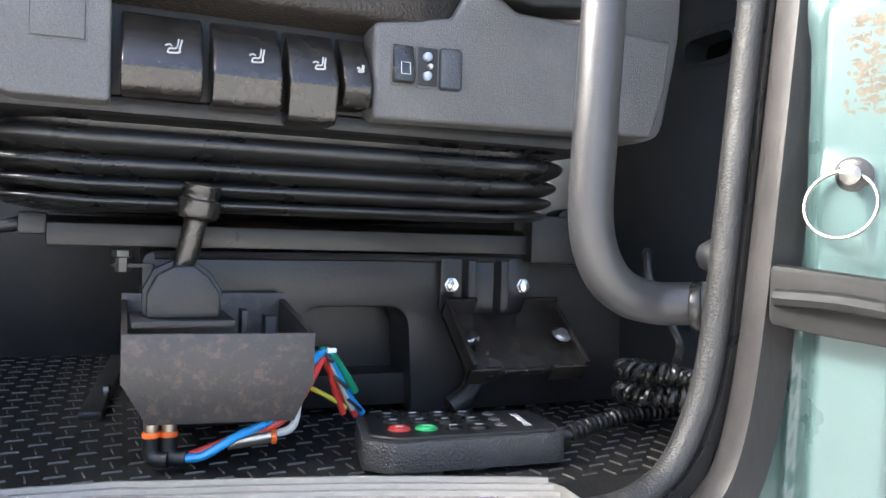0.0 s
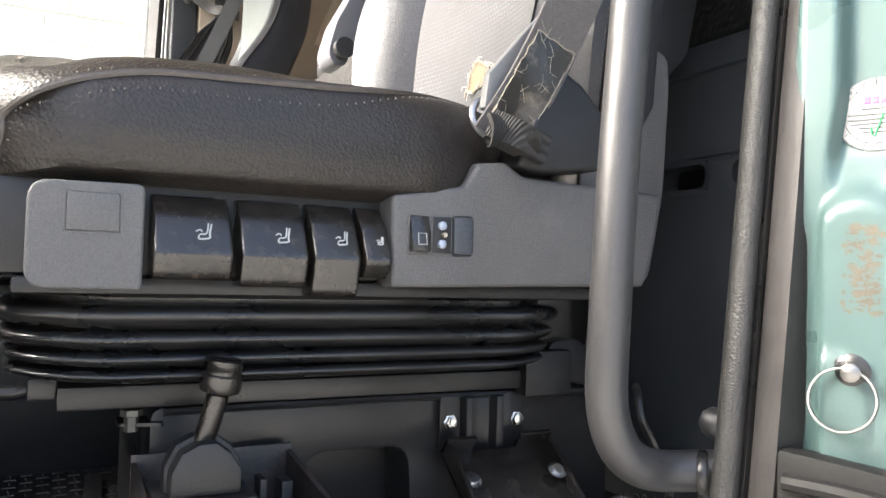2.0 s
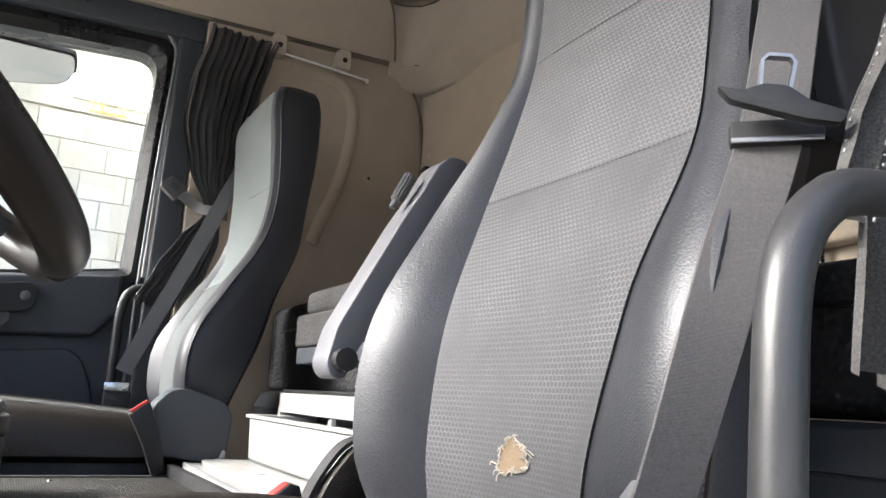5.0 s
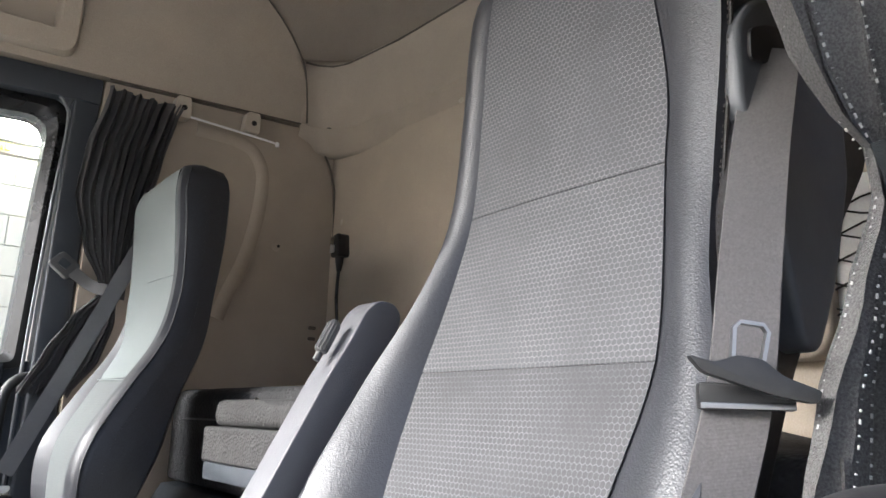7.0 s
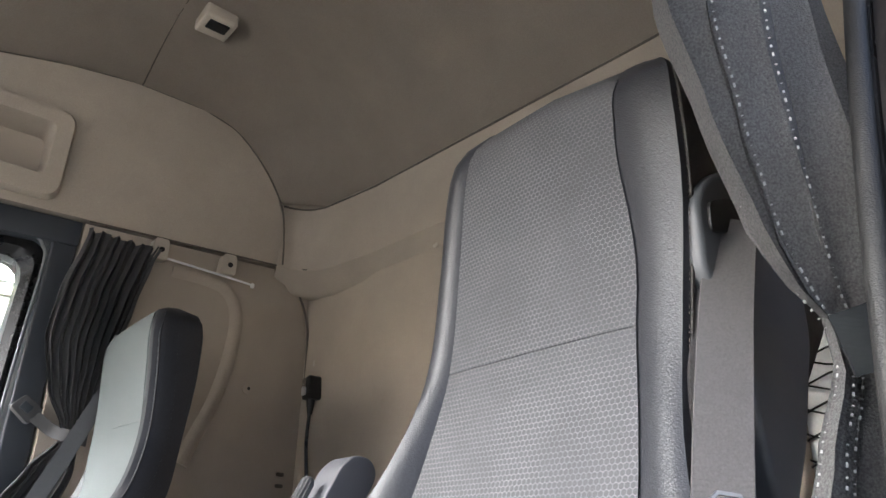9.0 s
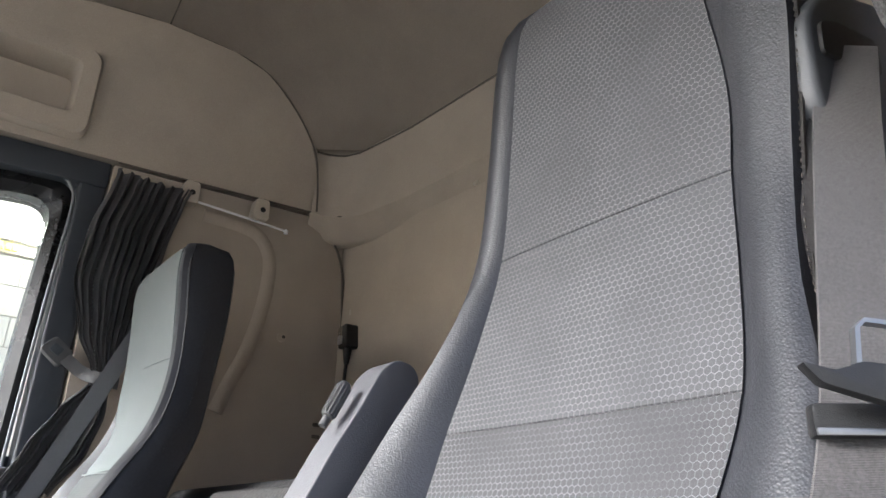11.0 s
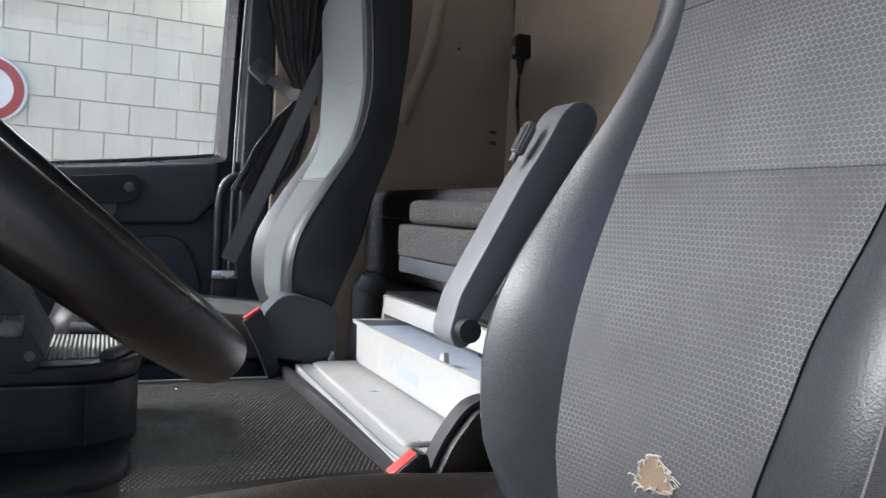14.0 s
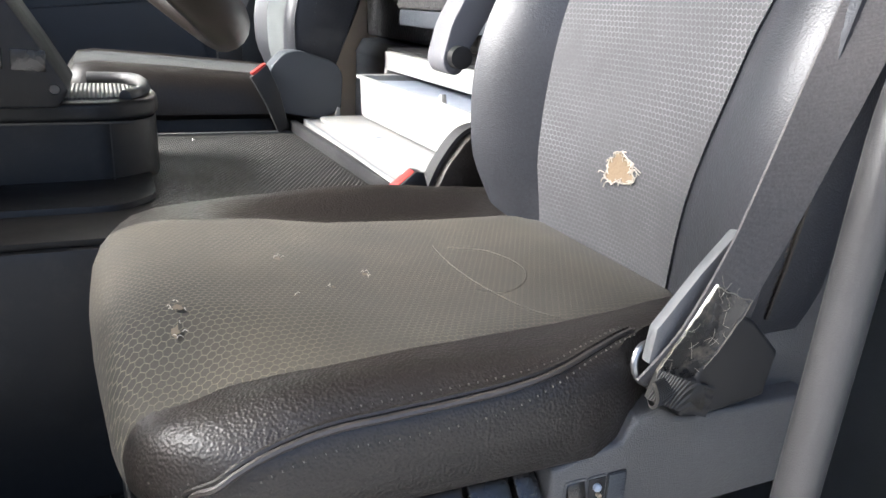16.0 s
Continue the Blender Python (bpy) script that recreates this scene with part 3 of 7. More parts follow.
for i in range(7):
    part("rib", tube([(x - 0.004 * i, y - 0.008 - 0.0145 * i, FLOOR - 0.0003) for x, y in SILL_EDGE], 0.0032, n=6, steps=2), ALU, sill)
part("screw", lathe([(0.012, 0), (0.012, 0.002), (0.009, 0.004), (0.004, 0.0045)], (0.285, 0.548, FLOOR - 0.003)), CHROME, sill, "rusty countersunk screw")

# rear wall, plan outline pushed upwards
plan = [(rear_x(y), y) for y in (0.36, 0.8, 1.2, 1.6, 2.0, 2.4, 2.55)] + [(1.222, 2.64), (1.215, 2.7)]
wall_rear = thing("wall_rear", (1.3, 1.5, 0.1), "beige lined rear wall of the cab", "wall", kind="structure")
part("lining", prism(plan + [(1.215, 2.8), (1.45, 2.8), (1.45, 0.36)], "z", 0.05, 1.84), BEIGE, wall_rear)
hatch = rounded([(0.95, 0.98), (1.995, 0.98), (1.985, 1.612), (0.95, 1.612)], 0.06, 6)
part("raised_panel", bevelled(prism(hatch, "x", rear_x(1.4) - 0.035, 1.4), 0.012, 3), BEIGE, wall_rear)

# band above the rear wall, with a chamfer beneath
path = [(1.058, 2.66), (1.10, 2.655), (1.15, 2.625), (1.178, 2.57), (1.19, 2.5)] + [(rear_x(y) - 0.028, y) for y in (2.3, 2.0, 1.6, 1.2, 0.8, 0.36)]
rows = []
for i, (x, y) in enumerate(path):
    low = 1.868 - 0.02 * min(1, i / 4)
    d = Vector((path[min(i + 1, len(path) - 1)][0] - path[max(i - 1, 0)][0], path[min(i + 1, len(path) - 1)][1] - path[max(i - 1, 0)][1])).normalized()
    n = Vector((-d.y, d.x))
    if n.x < 0:
        n = -n
    rows.append([(x + n.x * o, y + n.y * o, z) for o, z in ((0.05, low - 0.085), (0.034, low - 0.075), (0.006, low - 0.006), (0.0, low), (0.0, low + 0.12), (0.004, 2.1), (0.012, 2.15), (0.08, 2.15), (0.08, low - 0.085))])
solid("wall_rear_band", loft(rows), BEIGE, "padded beige band above the rear wall", "wall", kind="structure")

# side wall behind the passenger door
side = thing("wall_side", (0.8, 2.7, 0.1), "beige moulded side wall behind the passenger door", "wall", kind="structure")
low = [(0.412, 0.08), (1.232, 0.08), (1.23, 0.98), (1.214, 1.6), (1.205, 1.68), (1.18, 1.75), (1.135, 1.815), (1.075, 1.86), (0.412, 1.842)]
part("lower_lining", prism(low, "y", 2.68, 2.78, 0.005), BEIGE, side)
part("moulded_ridge", turned(sweep(curve_points([(0.70, 2.684, 1.765), (0.83, 2.684, 1.76), (0.9, 2.684, 1.735), (0.94, 2.684, 1.67), (0.945, 2.684, 1.58), (0.93, 2.684, 1.46), (0.9, 2.684, 1.34), (0.86, 2.684, 1.24), (0.83, 2.684, 1.15)]), [(0.05, -0.006), (0.034, 0.0), (0.018, 0.011), (0.004, 0.015), (-0.01, 0.012), (-0.022, 0.002), (-0.04, -0.006)], up=(0, -1, 0)), (0, 2.684, 1.5)), BEIGE, side)
PANEL_TOP = [(1.072, 1.868), (1.066, 1.95), (1.048, 2.06), (1.02, 2.12), (0.97, 2.19), (0.9, 2.26), (0.82, 2.315), (0.7, 2.345), (0.46, 2.35), (0.25, 2.325), (0.05, 2.285), (-0.3, 2.21), (-0.8, 2.11)]


def panel_y(z):
    return 2.668 - 0.1 * max(0.0, z - 1.85)


def slanted(bm):
    for v in bm.verts:
        v.co.y += panel_y(v.co.z) - 2.66
    return bm


right_piece = [(0.26, 1.846), (1.07, 1.868)] + PANEL_TOP[1:9] + [(0.26, 2.326)]
for name, pts in (("upper_lining", right_piece), ("upper_lining", [(-0.8, 1.83), (-0.155, 1.838), (-0.155, 2.245), (-0.8, 2.11)]),
                  ("upper_lining", [(-0.155, 1.838), (0.26, 1.846), (0.26, 1.93), (-0.155, 1.93)]), ("upper_lining", [(-0.155, 2.11), (0.26, 2.11), (0.26, 2.326), (0.05, 2.285), (-0.155, 2.245)])):
    part(name, slanted(prism(pts, "y", 2.66, 2.72)), BEIGE, side, smooth=False)
# storage pocket
fo = rounded([(-0.225, 1.872), (0.315, 1.872), (0.315, 2.16), (-0.225, 2.16)], 0.05, 6)
fi = rounded([(-0.15, 1.945), (0.255, 1.945), (0.255, 2.105), (-0.15, 2.105)], 0.025, 6)
bm = bmesh.new()
rings = []
for pts, y in ((fo, 2.668), (fo, 2.65), ([(p[0] * 0.97 + 0.0014, 2.016 + (p[1] - 2.016) * 0.95) for p in fo], 2.636), ([(p[0] * 1.03 - 0.0016, 2.025 + (p[1] - 2.025) * 1.06) for p in fi], 2.636), (fi, 2.645), (fi, 2.8)):
    rings.append([bm.verts.new((p[0], y - 0.1 * max(0, p[1] - 1.85), p[1])) for p in pts])
for r0, r1 in zip(rings, rings[1:]):
    for j in range(len(r0)):
        bm.faces.new((r0[j], r0[(j + 1) % len(r0)], r1[(j + 1) % len(r0)], r1[j]))
bm.faces.new(rings[-1])
part("storage_pocket", bm, BEIGE, side, "open storage pocket with a padded rim")

# roof lining
arch = PANEL_TOP[2:]
full = [(1.13, 2.105), (1.1, 2.19), (1.04, 2.29), (0.96, 2.37), (0.86, 2.43), (0.72, 2.47), (0.46, 2.49), (0.25, 2.49), (0.05, 2.485), (-0.3, 2.47), (-0.8, 2.42)]
rows = []
roof_line = []
ys = [2.64, 2.61, 2.56, 2.5, 2.43, 2.35, 2.25, 2.1, 1.9, 1.6, 1.3, 1.0, 0.7, 0.36]
for y in ys:
    k = min(1.0, max(0.0, (2.64 - y) / 0.4))
    k = math.sin(k * math.pi / 2)
    row = []
    for i, (a, b) in enumerate(zip(arch, full)):
        bx, bz = b
        if i < 4:
            bx += (rear_x(y) - 0.02 - 1.13) * (1 - i / 4)
        kk = min(1.0, k * 2.2) if i == 0 else k
        row.append((a[0] + (bx - a[0]) * kk, y, a[1] + (bz - a[1]) * k + (0.0 if i else 0.04 * (1 - k))))
    rows.append([(-1.35, y, row[-1][2] - 0.05)] + row[::-1])
    roof_line.append((row[6][0] + 0.02, y, row[6][2] - 0.001))
bm = loft(rows, closed=False, caps=False)
bmesh.ops.solidify(bm, geom=bm.faces[:], thickness=-0.02)
ceiling = solid("ceiling", bm, BEIGE, "beige lined cab roof, rounded into the sides", "ceiling", kind="structure")
# dark tubes along the lining gaps, drawn in for their shade
solid("trim_roof_seam", tube(roof_line, 0.0025, n=6, steps=2), SEAM_SHADE, "thin seam across the roof lining", "trim", kind="structure")
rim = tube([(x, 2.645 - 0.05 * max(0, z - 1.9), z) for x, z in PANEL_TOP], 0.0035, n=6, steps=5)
solid("trim_arch_seam", rim, SEAM_SHADE, "dark seam round the roof lining", "trim", kind="structure")
solid("trim_rear_seam", tube([(path[i][0] + 0.002, path[i][1], 2.103) for i in range(len(path))], 0.0035, n=6, steps=3), SEAM_SHADE, "dark seam above the rear band", "trim", kind="structure")
solid("trim_band_seam", tube([(0.42, 2.664, 1.845), (0.75, 2.664, 1.857), (1.06, 2.664, 1.868), (1.12, 2.655, 1.867), (1.17, 2.6, 1.86)], 0.003, n=6, steps=3), SEAM_SHADE, "dark seam below the upper lining", "trim", kind="structure")
solid("trim_corner_seam", tube([(1.072, 2.675, 1.863), (1.135, 2.675, 1.817), (1.182, 2.675, 1.752), (1.207, 2.675, 1.68), (1.217, 2.675, 1.6), (1.226, 2.675, 1.3), (1.232, 2.675, 0.98), (1.234, 2.675, 0.7)], 0.004, n=6, steps=4), SEAM_SHADE, "seam between the side and rear lining", "trim", kind="structure")
lampb = thing("ceiling_bracket", (0.58, 2.29, 2.47), "small beige bracket with a slot in the cab roof", "bracket")
part("body", box(0.53, 0.635, 2.235, 2.345, 2.44, 2.49, 0.012, 3), BEIGE_PLASTIC, lampb)
part("slot", box(0.55, 0.615, 2.255, 2.30, 2.434, 2.443, 0.003), PLASTIC_DARK, lampb)

# close the cab round and behind the camera
solid("wall_driver_rear", box(0.76, 1.45, 0.33, 0.42, 0.02, 2.5), BEIGE, "beige lined wall behind the driver's door", "wall", kind="structure", smooth=False)
solid("wall_front", box(-1.45, -1.35, 0.33, 2.85, 0.02, 0.95), PLASTIC_DARK, "dark lower front wall of the cab", "wall", kind="structure", smooth=False)
solid("wall_front_top", box(-1.45, -1.35, 0.33, 2.85, 2.02, 2.45), BEIGE, "beige header above the windscreen", "wall", kind="structure", smooth=False)
solid("pillar_front", joined(box(-1.4, -1.3, 0.33, 0.43, 0.9, 2.4), box(-1.4, -1.3, 2.72, 2.82, 0.9, 2.4)), PLASTIC_BLUE, "slate blue front pillars of the cab", "pillar", kind="structure", smooth=False)
solid("wall_driver_header", box(-1.35, 0.8, 0.33, 0.4, 1.84, 2.45), BEIGE, "beige header above the driver's door", "wall", kind="structure", smooth=False)

# open door out of view, placed to keep sky light off the painted pillar
door_open = thing("door_driver", (-1.4, -0.3, 0.1), "unseen slate blue driver's door, set open to shade the pillar", "door", kind="structure")
part("panel", box(-1.46, -1.38, -0.95, 0.32, 0.05, 1.0, 0.01), PLASTIC_BLUE, door_open)
part("frame", joined(box(-1.45, -1.39, -0.95, -0.87, 1.0, 1.85, 0.008), box(-1.45, -1.39, 0.24, 0.32, 1.0, 1.85, 0.008), box(-1.45, -1.39, -0.95, 0.32, 1.85, 1.93, 0.008)), PLASTIC_BLUE, door_open)
door_glass = part("pane", box(-1.423, -1.417, -0.87, 0.24, 1.0, 1.85), TINTED, door_open, "dark tinted window glass", smooth=False)

# ---- passenger door and window ----
door = thing("door_passenger", (0.0, 2.8, 0.1), "slate blue trimmed passenger door with window", "door", kind="structure")
part("panel", prism([(-1.3, 0.1), (0.405, 0.1), (0.405, 0.985), (0.26, 0.985), (-1.3, 0.82)], "y", 2.765, 2.86, 0.008), PLASTIC_BLUE, door)
part("armrest_band", prism([(-1.3, 0.7), (0.2, 0.79), (0.262, 0.86), (0.262, 0.978), (0.2, 0.972), (-1.3, 0.815)], "y", 2.725, 2.77, 0.012, 3), PLASTIC_BLUE, door)
pk = rounded([(-0.35, 0.36), (0.21, 0.4), (0.235, 0.6), (0.17, 0.755), (-0.35, 0.70)], 0.06, 6)
part("pocket_panel", bevelled(prism(pk, "y", 2.752, 2.78), 0.008, 3), PLASTIC_BLUE, door)
hd = part("pull_handle", prism(rounded([(-0.5, 0.79), (0.02, 0.842), (0.04, 0.862), (0.04, 0.905), (0.025, 0.925), (-0.5, 0.865)], 0.012, 3), "y", 2.69, 2.73, 0.008, 3), PLASTIC_DARK, door)
part("cap", lathe([(0.014, 0), (0.014, 0.002), (0.011, 0.003)], (0.012, 2.69, 0.885), (0, -1, 0)), PLASTIC, hd)
part("latch_lever", prism(rounded([(-0.2, 0.775), (-0.04, 0.79), (-0.015, 0.81), (-0.02, 0.85), (-0.2, 0.83)], 0.014, 4), "y", 2.70, 2.735, 0.008, 3), PLASTIC, door)
part("post", prism([(0.315, 0.3), (0.408, 0.3), (0.408, 1.84), (0.335, 1.84)], "y", 2.70, 2.8, 0.01, 3), PLASTIC_BLUE, door)
part("weather_strip", sweep(curve_points([(0.302, 2.715, 0.6), (0.305, 2.715, 1.0), (0.318, 2.712, 1.45), (0.328, 2.71, 1.68), (0.315, 2.708, 1.745), (0.27, 2.706, 1.772), (0.1, 2.702, 1.768), (-0.4, 2.7, 1.735), (-1.2, 2.69, 1.68)]), circle(0.005, 8)), GREY_TRIM, door)
part("header", prism([(-1.3, 1.70), (0.34, 1.765), (0.408, 1.765), (0.408, 1.846), (-1.3, 1.80)], "y", 2.69, 2.8, 0.006), PLASTIC_BLUE, door)
part("screw_cap", lathe([(0.011, 0), (0.011, 0.002), (0.008, 0.003)], (0.05, 2.689, 1.806), (0, -1, 0)), PLASTIC_DARK, door)
# window surround as a rounded frame
wo = [(0.312, 0.97), (0.325, 1.4), (0.33, 1.77), (-1.3, 1.71), (-1.3, 0.8), (0.0, 0.945)]
wi = rounded([(0.258, 0.995), (0.272, 1.4), (0.285, 1.71), (-1.25, 1.62), (-1.25, 0.845), (0.0, 0.955)], [0.02, 0.0, 0.075, 0.05, 0.05, 0.0], 6)
bm = bmesh.new()
n = len(wi)


def out_to(p):
    c = Vector((-0.45, 1.35))
    d = Vector(p) - c
    return (p[0] + (0.05 if d.x > 0 else -0.04), p[1] + (0.06 if d.y > 0 else -0.03))


rings = [[bm.verts.new((q[0], y, q[1])) for q in pts] for pts, y in (([out_to(p) for p in wi], 2.75), ([out_to(p) for p in wi], 2.735), ([((out_to(p)[0] + p[0]) / 2, (out_to(p)[1] + p[1]) / 2) for p in wi], 2.728), (wi, 2.75), (wi, 2.84))]
for r0, r1 in zip(rings, rings[1:]):
    for j in range(n):
        bm.faces.new((r0[j], r0[(j + 1) % n], r1[(j + 1) % n], r1[j]))
part("window_frame", bm, RUBBER, door, "black rounded window surround")
pane = part("pane", prism([(p[0] * 1.0, p[1]) for p in wi], "y", 2.805, 2.81), GLASS, door, "clear window glass", smooth=False)
pane.visible_shadow = False
part("strip_seal", tube([(0.255, 2.79, 0.998), (0.0, 2.79, 0.962), (-0.5, 2.79, 0.905), (-1.2, 2.79, 0.85)], 0.009, steps=2), RUBBER, door)
solid("grab_handle_passenger", tube([(0.37, 2.70, 0.945), (0.33, 2.66, 0.94), (0.285, 2.65, 0.925), (0.262, 2.65, 0.88), (0.258, 2.65, 0.76), (0.262, 2.65, 0.62), (0.275, 2.66, 0.55), (0.33, 2.70, 0.52)], 0.0145), PLASTIC_DARK, "black grab handle beside the passenger seat", "grab handle")

# curtain rail on the side wall
rail = thing("curtain_rail", (0.7, 2.66, 1.8), "thin white curtain rail on beige brackets", "curtain rail")
part("rod", tube([(0.42, 2.645, 1.795), (0.6, 2.645, 1.785), (0.85, 2.645, 1.772), (0.968, 2.645, 1.764)], 0.004, n=8, steps=2), PAPER, rail)
part("rod_end", lathe([(0.007, 0), (0.007, 0.012), (0.003, 0.016)], (0.968, 2.645, 1.755)), PAPER, rail)
for x, z in ((0.635, 1.802), (0.868, 1.81)):
    br = part("bracket", bevelled(prism(rounded([(x - 0.028, z - 0.035), (x + 0.028, z - 0.035), (x + 0.026, z + 0.037), (x - 0.02, z + 0.037)], 0.012), "y", 2.625, 2.67), 0.006, 3), BEIGE_PLASTIC, rail)
    part("screw_hole", lathe([(0.009, 0), (0.009, 0.0025)], (x + 0.004, 2.6255, z - 0.002), (0, -1, 0), 14), PLASTIC_DARK, br)

# small fittings of the lining
fit1 = thing("wall_screw", (1.01, 2.68, 1.415), "beige screw cap with a dark hole in the side lining", "screw")
part("cap", lathe([(0.017, 0), (0.016, 0.003), (0.006, 0.0035)], (1.01, 2.681, 1.415), (0, -1, 0)), BEIGE, fit1)
part("hole", lathe([(0.0055, 0), (0.0055, 0.0042)], (1.016, 2.681, 1.417), (0, -1, 0), 10), PLASTIC_DARK, fit1)
# slits drawn as dark ovals, their shade put into the colour
for z in (1.152, 1.115):
    solid("vent_slit", prism(rounded([(1.15, z - 0.006), (1.178, z - 0.006), (1.178, z + 0.006), (1.15, z + 0.006)], 0.005), "y", 2.677, 2.69, 0.001), SEAM_SHADE, "small oval slit in the beige side lining", "slit", "slits in the lining")
for y, z in ((2.0, 1.80), (2.63, 1.53)):
    solid("lining_clip", lathe([(0.014, 0), (0.013, 0.003), (0.009, 0.004)], (rear_x(y) - 0.001, y, z), (-1, 0, 0)), BEIGE_PLASTIC, "round beige clip in the rear lining", "clip", "clips in the lining")
plug = thing("wall_plug", (1.22, 2.60, 1.45), "black plug with a cable in a socket on the rear wall", "plug")
px, py = rear_x(2.6) - 0.002, 2.595
part("socket", bevelled(prism(rounded([(py - 0.03, 1.395), (py + 0.028, 1.395), (py + 0.03, 1.47), (py - 0.02, 1.478)], 0.012), "x", px - 0.04, px + 0.01), 0.006), PLASTIC_DARK, plug)
part("face", box(px - 0.046, px - 0.038, py + 0.002, py + 0.026, 1.41, 1.465, 0.003), CHROME, plug, "shiny clip on the plug")
part("sleeve", lathe([(0.017, 0), (0.013, 0.03), (0.008, 0.06)], (px - 0.02, py, 1.405), (0, 0, -1)), PLASTIC_DARK, plug)
part("cable", tube([(px - 0.02, py, 1.36), (px - 0.025, py - 0.005, 1.25), (px - 0.02, py - 0.02, 1.1), (px - 0.03, py - 0.01, 0.98), (px - 0.03, py - 0.01, 0.9)], 0.006, n=8), RUBBER, plug)

# ---- bunk behind the seats ----
SLOTS = ((0.683, 0.4865), (0.80, 0.4865), (0.92, 0.4865), (1.085, 0.4865))
bunk = thing("sleeper_bunk", (0.9, 1.5, 0.05), "slate blue bunk base with oval hand slots", "bunk")
# face with real slots: a grid of quads round them
ycuts = [0.40]
for y, z in SLOTS:
    ycuts += [y - 0.042, y + 0.042]
ycuts += [2.66]
bm = box(0.68, 0.71, 0.40, 2.66, 0.03, 0.468)
bm = joined(bm, box(0.68, 0.71, 0.40, 2.66, 0.503, 0.612, 0.004))
for a, b in zip(ycuts[::2], ycuts[1::2]):
    bm = joined(bm, box(0.68, 0.71, a, b, 0.468, 0.503))
part("front_panel", bm, PLASTIC_BLUE, bunk, smooth=False)
for y, z in SLOTS:
    slot = rounded([(y - 0.046, z - 0.0215), (y + 0.046, z - 0.0215), (y + 0.046, z + 0.0215), (y - 0.046, z + 0.0215)], 0.0205, 6)
    inner = rounded([(y - 0.039, z - 0.0145), (y + 0.039, z - 0.0145), (y + 0.039, z + 0.0145), (y - 0.039, z + 0.0145)], 0.0142, 6)
    bm = bmesh.new()
    rr = [[bm.verts.new((x, p[0], p[1])) for p in pts] for pts, x in ((slot, 0.6785), (slot, 0.6775), (inner, 0.6785), (inner, 0.712))]
    for r0, r1 in zip(rr, rr[1:]):
        for j in range(len(r0)):
            bm.faces.new((r0[j], r0[(j + 1) % len(r0)], r1[(j + 1) % len(r0)], r1[j]))
    part("slot_rim", bm, PLASTIC_BLUE, bunk)
# black sheet added behind the slots, in place of the bunk's shaded inside
part("slot_backing", box(0.738, 0.745, 0.40, 2.66, 0.03, 0.61), PLASTIC_DARK, bunk, smooth=False)
part("fold_line", box(0.677, 0.68, 0.40, 2.66, 0.5085, 0.5125, 0.001), PLASTIC_BLUE, bunk)
part("ledge", prism([(0.675, 0.612), (0.70, 0.655), (0.76, 0.66), (1.2, 0.66), (1.2, 0.612)], "y", 0.42, 2.66, 0.004), PLASTIC_BLUE, bunk)
rows = []
for k in range(25):
    y = 0.46 + 2.195 * k / 24
    top = 0.835 + 0.09 * soft(y, 0.85, 1.35) - 0.03 * (1 - soft(y, 0.46, 0.6))
    x0 = 0.715 + 0.03 * (1 - soft(y, 0.8, 1.2))
    rows.append([(x, y, z) for x, z in rounded([(x0, 0.663), (1.225, 0.663), (1.225, top), (x0, top)], [0.02, 0.02, 0.03, 0.05], 5)])
mattress = thing("mattress", (0.95, 1.5, 0.663), "black spacer mesh mattress lying on the bunk", "mattress")
part("cover", loft(rows), MESH, mattress)
part("zip_line", tube([(r[0][0] - 0.0005, r[0][1], 0.78 + 0.06 * soft(r[0][1], 0.85, 1.35)) for r in rows[2:-1]], 0.003, n=6, steps=2), RUBBER, mattress)
zipper = thing("mattress_zip", (0.776, 2.07, 0.9), "small bright zip pull on the mattress edge", "zip")
part("pull", box(0.715, 0.723, 2.05, 2.1, 0.884, 0.892, 0.003), CHROME, zipper)
part("slider", box(0.711, 0.722, 2.035, 2.052, 0.881, 0.895, 0.003), CHROME, zipper)
ext = thing("bunk_extension", (0.64, 1.5, 0.7), "pull-out bunk part with grey mesh sides and a slate lip", "bunk")
part("lip", box(0.563, 0.712, 0.98, 1.945, 0.722, 0.758, 0.006), PLASTIC_BLUE, ext, "slate blue plastic lip")
part("mesh_side", box(0.556, 0.712, 0.98, 1.94, 0.759, 0.83, 0.008, 3), MESH_GREY, ext)
part("top_pad", box(0.568, 0.713, 0.98, 1.925, 0.831, 0.886, 0.024, 4), MESH_GREY, ext)
part("stand", joined(box(0.6, 0.7, 1.2, 1.6, 0.47, 0.722, 0.004), box(0.64, 0.672, 0.98, 2.3, 0.47, 0.62, 0.004)), PLASTIC_DARK, ext)

# rear wall pockets above the bunk, driver's side
net = thing("document_net", (1.28, 0.95, 1.15), "black elastic net pocket with a white paper", "net pocket")
nx = rear_x(1.0) - 0.012
part("frame", prism(rounded([(0.985, 1.0), (1.012, 1.0), (1.012, 1.27), (0.985, 1.27)], 0.01), "x", nx - 0.02, nx + 0.01, 0.003), PLASTIC_DARK, net)
for z in (1.05, 1.22):
    part("screw", lathe([(0.006, 0), (0.004, 0.003)], (nx - 0.02, 0.999, z), (-1, 0, 0), 10), CHROME, net)
part("paper", box(nx - 0.012, nx - 0.006, 0.74, 0.975, 1.03, 1.30, 0.002), PAPER, net, "white sheet in a clear frame")
for k in range(5):
    z = 1.04 + k * 0.045
    part("cord", tube([(nx - 0.018, 0.985, z), (nx - 0.022, 0.86, z + 0.04), (nx - 0.018, 0.74, z)], 0.002, n=6, steps=4), RUBBER, net)
    part("cord", tube([(nx - 0.018, 0.985, z + 0.04), (nx - 0.024, 0.86, z), (nx - 0.018, 0.74, z + 0.04)], 0.002, n=6, steps=4), RUBBER, net)
